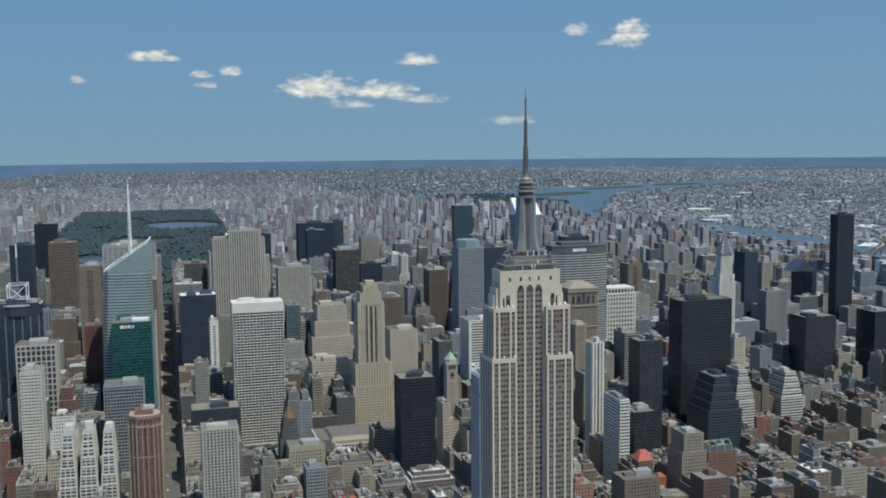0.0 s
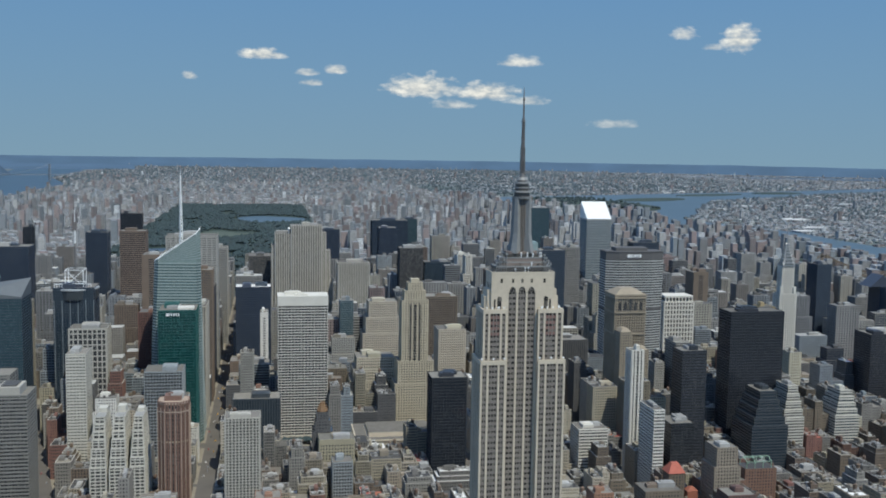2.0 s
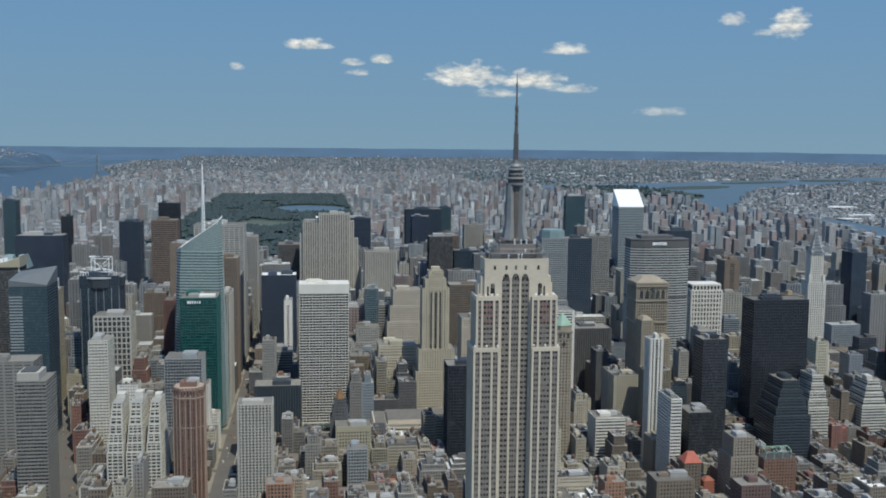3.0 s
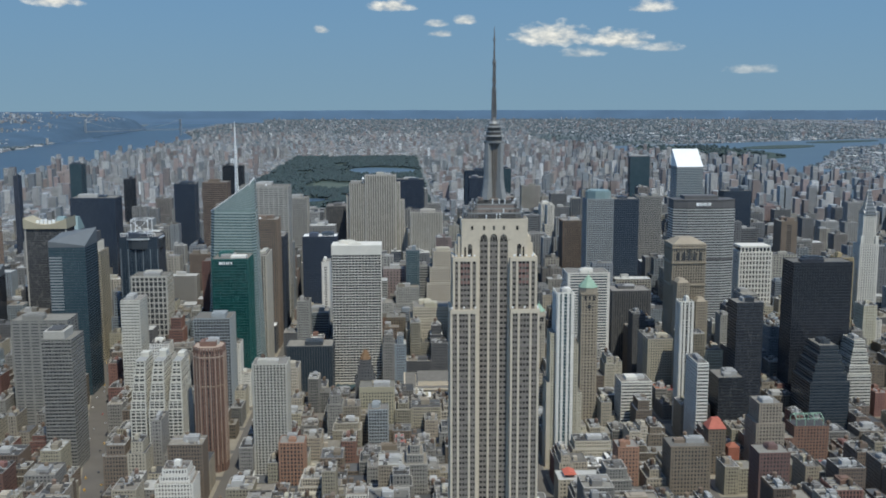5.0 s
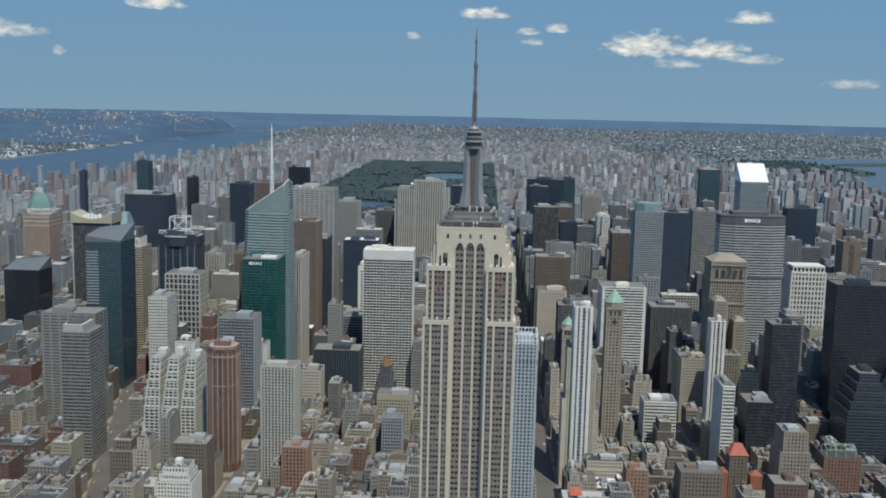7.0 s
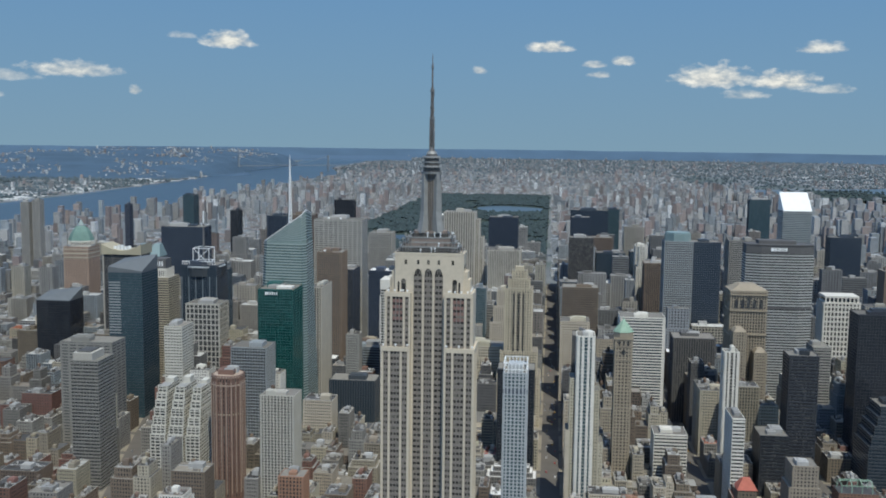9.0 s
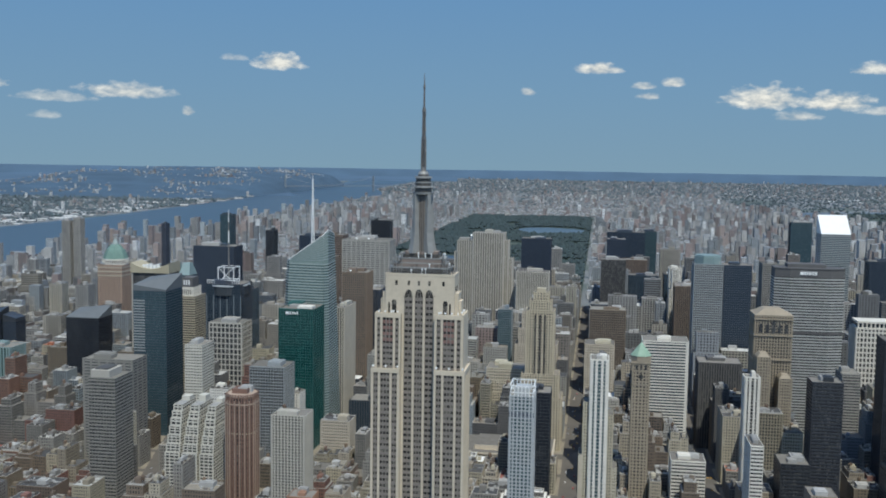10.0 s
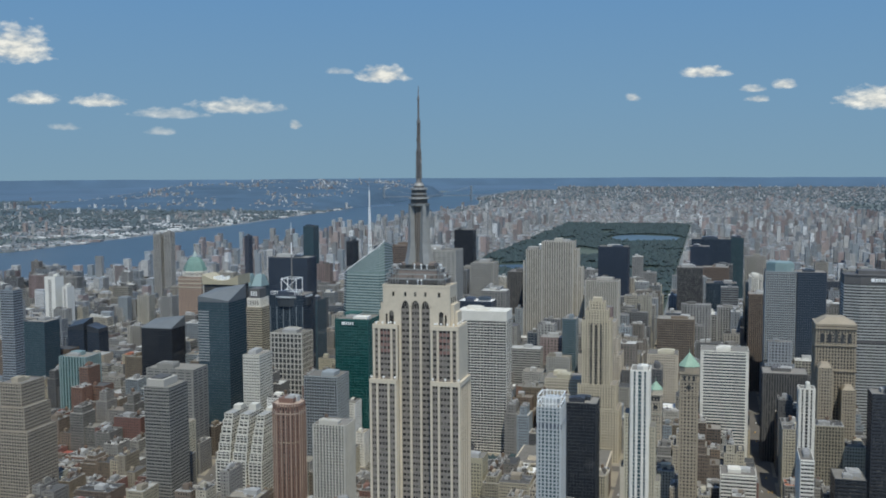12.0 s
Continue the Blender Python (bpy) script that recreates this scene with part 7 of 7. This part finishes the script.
# ---- the far city, too many houses to count ----
def box_field(name, rows, mats, label, category="buildings"):
    """Many plain houses as one mesh: rows of x, y, width, depth, height, turn, material."""
    a = np.array(rows, float)
    n = len(a)
    cx = np.array([-0.5, 0.5, 0.5, -0.5, -0.5, 0.5, 0.5, -0.5])
    cy = np.array([-0.5, -0.5, 0.5, 0.5, -0.5, -0.5, 0.5, 0.5])
    cz = np.array([0, 0, 0, 0, 1, 1, 1, 1.0])
    c, s = np.cos(a[:, 5])[:, None], np.sin(a[:, 5])[:, None]
    lx, ly = cx * a[:, 2][:, None], cy * a[:, 3][:, None]
    v = np.stack([a[:, 0][:, None] + lx * c - ly * s, a[:, 1][:, None] + lx * s + ly * c, cz * a[:, 4][:, None]], 2).reshape(-1, 3) * S
    quad = np.array([[0, 1, 5, 4], [1, 2, 6, 5], [2, 3, 7, 6], [3, 0, 4, 7], [4, 5, 6, 7]])
    f = (quad[None] + 8 * np.arange(n)[:, None, None]).reshape(-1, 4)
    me = bpy.data.meshes.new(name)
    me.vertices.add(len(v))
    me.vertices.foreach_set("co", v.ravel())
    me.loops.add(f.size)
    me.loops.foreach_set("vertex_index", f.ravel())
    me.polygons.add(len(f))
    me.polygons.foreach_set("loop_start", np.arange(0, f.size, 4))
    for m in mats:
        me.materials.append(m)
    idx = np.repeat(a[:, 6].astype(int), 5).reshape(-1, 5)
    idx[:, 4] = len(mats) - 1
    me.polygons.foreach_set("material_index", idx.ravel())
    me.update(calc_edges=True)
    me.shade_flat()
    return tagged(new(name, me), label, category, kind="stuff")


def far_wall(name, rgb):
    """Masonry with rows of windows too small to pick apart."""
    m = material(name, rgb, rough=0.85, stain=0.2, stain_size=60, spread=0.36, per="island")
    n, l = m.node_tree.nodes, m.node_tree.links
    p = n["Principled BSDF"]
    old = p.inputs["Base Color"].links[0].from_socket
    geo = n.new("ShaderNodeNewGeometry")
    cell = n.new("ShaderNodeVectorMath")
    cell.operation, cell.inputs[1].default_value = "DIVIDE", (4.5 * S, 4.5 * S, 3.4 * S)
    l.new(geo.outputs["Position"], cell.inputs[0])
    fr = n.new("ShaderNodeVectorMath")
    fr.operation = "FRACTION"
    l.new(cell.outputs[0], fr.inputs[0])
    sep = n.new("ShaderNodeSeparateXYZ")
    l.new(fr.outputs[0], sep.inputs[0])
    def gate(sock):
        g = n.new("ShaderNodeMath")
        g.operation, g.inputs[1].default_value = "GREATER_THAN", 0.5
        l.new(sock, g.inputs[0])
        return g.outputs[0]
    x, y = gate(sep.outputs[0]), gate(sep.outputs[1])
    side = n.new("ShaderNodeMath")
    side.operation = "MULTIPLY"
    either = n.new("ShaderNodeMath")
    either.operation = "MAXIMUM"
    l.new(x, either.inputs[0])
    l.new(y, either.inputs[1])
    l.new(either.outputs[0], side.inputs[0])
    l.new(gate(sep.outputs[2]), side.inputs[1])
    mix = n.new("ShaderNodeMix")
    mix.data_type = "RGBA"
    # window colour is raised, painted haze that softens the contrast
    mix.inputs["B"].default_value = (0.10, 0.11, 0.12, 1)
    l.new(side.outputs[0], mix.inputs["Factor"])
    l.new(old, mix.inputs["A"])
    l.new(mix.outputs["Result"], p.inputs["Base Color"])
    return m


# walls and roofs are paled and blued, distance haze put into the colours
far_mats = [far_wall("hazed_tan_wall", (0.39, 0.39, 0.38)), far_wall("hazed_brick_wall", (0.30, 0.245, 0.23)), far_wall("hazed_grey_wall", (0.29, 0.325, 0.35)), far_wall("hazed_white_wall", (0.55, 0.565, 0.57)),
            material("hazed_roof", (0.24, 0.26, 0.28), rough=0.9, stain=0.2, stain_size=80, spread=0.5, per="island")]
# leaves paler and bluer than in the park: haze painted into the colour
hazed_leaves = material("hazed_tree_leaves", (0.07, 0.097, 0.112), rough=0.9, stain=0.35, stain_size=200, spread=0.3, per="island")
fr = random.Random(21)


def within(x, y, ring):
    """Whether a spot lies inside a closed outline."""
    odd = False
    for (ax, ay), (bx, by) in zip(ring, ring[1:] + ring[:1]):
        if (ay > y) != (by > y) and x < ax + (y - ay) * (bx - ax) / (by - ay):
            odd = not odd
    return odd


def wet(x, y):
    """Whether a spot lies in a river, the bay or the park."""
    if -745 < x < 65 and 2085 < y < 6190:
        return True
    return any(x0 < x < x1 and y0 < y < y1 and within(x, y, ring) for ring, x0, x1, y0, y1 in SHORES)


def scatter(count, x0, x1, y0, y1, low, high, size, towers=0.0, tower_h=(50, 110), white=0.12, turn=0.0, jitter=0.04, grid=True, clumps=None):
    rows = []
    while count:
        count -= 1
        x, y = fr.uniform(x0, x1), fr.uniform(y0, y1)
        if wet(x, y) or not in_view(x, y, 300):
            continue
        if clumps is not None and noise.noise(Vector((x / 650, y / 650, 4.0))) < clumps:
            continue
        if grid:
            y = 45 + 80.5 * math.floor((y - 45) / 80.5) + fr.choice((23, 57)) + fr.uniform(-3, 3)
        w, d, h = fr.uniform(0.7, 2.3) * size, fr.uniform(0.6, 1.2) * size, fr.uniform(low, high)
        if fr.random() < towers:
            h, w, d = fr.uniform(*tower_h), fr.uniform(13, 26), fr.uniform(14, 26)
        rows.append((x, y, w, min(d, 30) if grid else d, h, turn + fr.uniform(-jitter, jitter), fr.choices((0, 1, 2, 3), (5, 4, 3, 12 * white))[0]))
    return rows


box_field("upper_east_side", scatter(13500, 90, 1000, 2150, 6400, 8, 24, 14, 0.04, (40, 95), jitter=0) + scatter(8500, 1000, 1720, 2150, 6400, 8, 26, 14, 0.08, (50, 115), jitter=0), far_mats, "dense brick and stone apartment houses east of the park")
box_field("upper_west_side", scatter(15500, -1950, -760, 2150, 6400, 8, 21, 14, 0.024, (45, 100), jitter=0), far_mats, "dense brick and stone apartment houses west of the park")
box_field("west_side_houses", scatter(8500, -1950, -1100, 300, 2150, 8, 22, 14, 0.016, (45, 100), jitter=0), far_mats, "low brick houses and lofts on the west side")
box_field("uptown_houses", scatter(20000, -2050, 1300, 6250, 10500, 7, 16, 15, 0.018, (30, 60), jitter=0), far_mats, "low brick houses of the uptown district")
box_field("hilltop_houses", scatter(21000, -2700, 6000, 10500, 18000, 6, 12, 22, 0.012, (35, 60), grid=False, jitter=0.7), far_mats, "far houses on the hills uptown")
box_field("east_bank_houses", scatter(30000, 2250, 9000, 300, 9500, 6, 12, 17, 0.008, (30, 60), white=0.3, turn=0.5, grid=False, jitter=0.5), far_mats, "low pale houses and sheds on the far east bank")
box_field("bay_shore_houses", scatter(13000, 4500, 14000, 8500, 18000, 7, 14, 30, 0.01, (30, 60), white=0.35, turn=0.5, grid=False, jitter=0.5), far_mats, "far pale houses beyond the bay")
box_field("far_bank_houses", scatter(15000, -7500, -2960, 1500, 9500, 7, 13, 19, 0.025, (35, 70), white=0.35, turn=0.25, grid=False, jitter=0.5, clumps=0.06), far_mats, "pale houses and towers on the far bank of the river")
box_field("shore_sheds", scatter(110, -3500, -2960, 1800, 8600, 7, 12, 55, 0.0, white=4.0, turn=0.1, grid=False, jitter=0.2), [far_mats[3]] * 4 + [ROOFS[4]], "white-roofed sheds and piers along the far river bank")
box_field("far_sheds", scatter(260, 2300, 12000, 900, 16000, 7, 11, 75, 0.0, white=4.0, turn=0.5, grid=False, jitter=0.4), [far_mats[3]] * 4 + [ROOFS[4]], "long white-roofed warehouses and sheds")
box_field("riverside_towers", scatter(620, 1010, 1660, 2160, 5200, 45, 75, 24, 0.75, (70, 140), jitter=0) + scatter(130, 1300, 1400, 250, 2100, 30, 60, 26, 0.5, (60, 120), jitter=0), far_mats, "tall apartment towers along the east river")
hill = []
for _ in range(2600):
    y, back = fr.uniform(7800, 13000), fr.uniform(200, 3000)
    if noise.noise(Vector((back / 500, y / 700, 9.0))) < 0.02:
        continue
    h = plateau_height(y, back) + fr.uniform(4, 11) + (fr.uniform(15, 35) if fr.random() < 0.05 else 0)
    hill.append((plateau_shore(y) - back, y, fr.uniform(10, 26), fr.uniform(10, 22), h, fr.uniform(0, 1), fr.choices((0, 1, 2, 3), (5, 3, 3, 4))[0]))
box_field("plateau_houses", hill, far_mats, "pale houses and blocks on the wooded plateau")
isle = []
for _ in range(420):
    y = fr.uniform(1350, 3900)
    isle.append((1900 + 0.1 * (y - 2640) + fr.uniform(-75, 75), y, fr.uniform(18, 34), fr.uniform(18, 40), fr.uniform(20, 68), -0.1, fr.choices((0, 1, 2, 3), (5, 5, 3, 2))[0]))
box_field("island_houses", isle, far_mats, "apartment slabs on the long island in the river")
# trees between the far houses
wood = []
for count, x0, x1, y0, y1, size in ((9000, 2300, 5600, 300, 7500, 10), (9000, 2400, 12000, 600, 16000, 12), (26000, -8500, -3000, 1500, 9500, 13), (14000, -2600, 6000, 7500, 17800, 15), (500, -1960, -1880, 3100, 9000, 13)):
    for _ in range(count):
        x, y = fr.uniform(x0, x1), fr.uniform(y0, y1)
        if not wet(x, y) and in_view(x, y, 300):
            wood.append((x, y, 0.0, fr.uniform(0.5, 1.2) * size * (0.7 if y < 5000 else 1)))
crowns("far_trees", wood, hazed_leaves, "dark trees between the far houses")
crowns("island_trees", [(1900 + 0.1 * (y - 2640) + fr.uniform(-70, 70), y, 4.0, fr.uniform(6, 11)) for y in [fr.uniform(1300, 4000) for _ in range(260)]] + [(fr.uniform(1850, 2550), fr.uniform(6000, 7450), 4.0, fr.uniform(10, 18)) for _ in range(260)], leaf_green, "trees on the islands of the east river")


# ---- traffic on the avenues ----
CAR_PAINTS = [material("taxi_yellow", (0.62, 0.36, 0.03), rough=0.35, stain=0.05), material("car_white", (0.7, 0.7, 0.7), rough=0.35, stain=0.05), material("car_black", (0.03, 0.03, 0.035), rough=0.3, stain=0.05),
              material("car_silver", (0.4, 0.41, 0.42), rough=0.3, metal=0.4, stain=0.05), material("car_red", (0.35, 0.04, 0.03), rough=0.35, stain=0.05)]
CAR_WORDS = ("yellow taxi", "white car", "black car", "silver car", "red car")
tyre = material("tyre_rubber", (0.02, 0.02, 0.02), rough=0.9)


def car(paint):
    """A saloon car about 4.8 m long that points uptown."""
    ob = thing("car", (0, 0, 0), f"{CAR_WORDS[paint]} on a city avenue", "car", "traffic")
    s = Shell()
    ring = rect(-0.92, 0.92, -2.4, 2.4)
    s.prism(ring, 0.3, 0.75, bottom=True, cap=False)
    s.prism(ring, 0.75, 0.95, bottom=False, top_ring=rect(-0.84, 0.84, -2.3, 2.3))
    part("body", s, CAR_PAINTS[paint], ob)
    s = Shell()
    s.prism(rect(-0.82, 0.82, -1.7, 1.1), 0.95, 1.4, bottom=False, top_ring=rect(-0.68, 0.68, -1.2, 0.5), cap=False)
    part("window_glass", s, GLASS["black_glass"], ob)
    s = Shell()
    s.box(-0.7, 0.7, -1.22, 0.52, 1.38, 1.46)
    part("car_roof", s, CAR_PAINTS[paint], ob)
    for x in (-0.85, 0.85):
        for y in (-1.5, 1.5):
            s = Shell()
            s.prism([(x - 0.11, y - 0.33), (x + 0.11, y - 0.33), (x + 0.11, y + 0.33), (x - 0.11, y + 0.33)], 0.0, 0.62)
            part("wheel", s, tyre, ob)
    return ob


first = {}
tr = random.Random(5)
for avenue, lanes, y0, y1, n in ((-240, (-9, -5.5, -2, 1.5, 5, 8.5), 560, 1500, 48), (82, (-8, -4.5, -1, 2.5, 6), 480, 1400, 48), (250, (-6, -2, 2, 6), 520, 1000, 12)):
    for _ in range(n):
        paint = tr.choices(range(5), (5, 3, 3, 3, 1))[0]
        m = pose(S * (avenue + tr.choice(lanes)), S * tr.uniform(y0, y1), S * 0.02)
        if paint not in first:
            first[paint] = car(paint)
            first[paint].matrix_basis = m
        else:
            copy_thing(first[paint], m)
for _ in range(36):
    y = tr.uniform(300, 900)
    paint = tr.choices(range(5), (5, 3, 3, 3, 1))[0]
    if paint in first:
        copy_thing(first[paint], pose(S * (broadway(y) + tr.choice((-9, -5, 4, 8))), S * y, S * 0.34, 0, 0, 14.8))
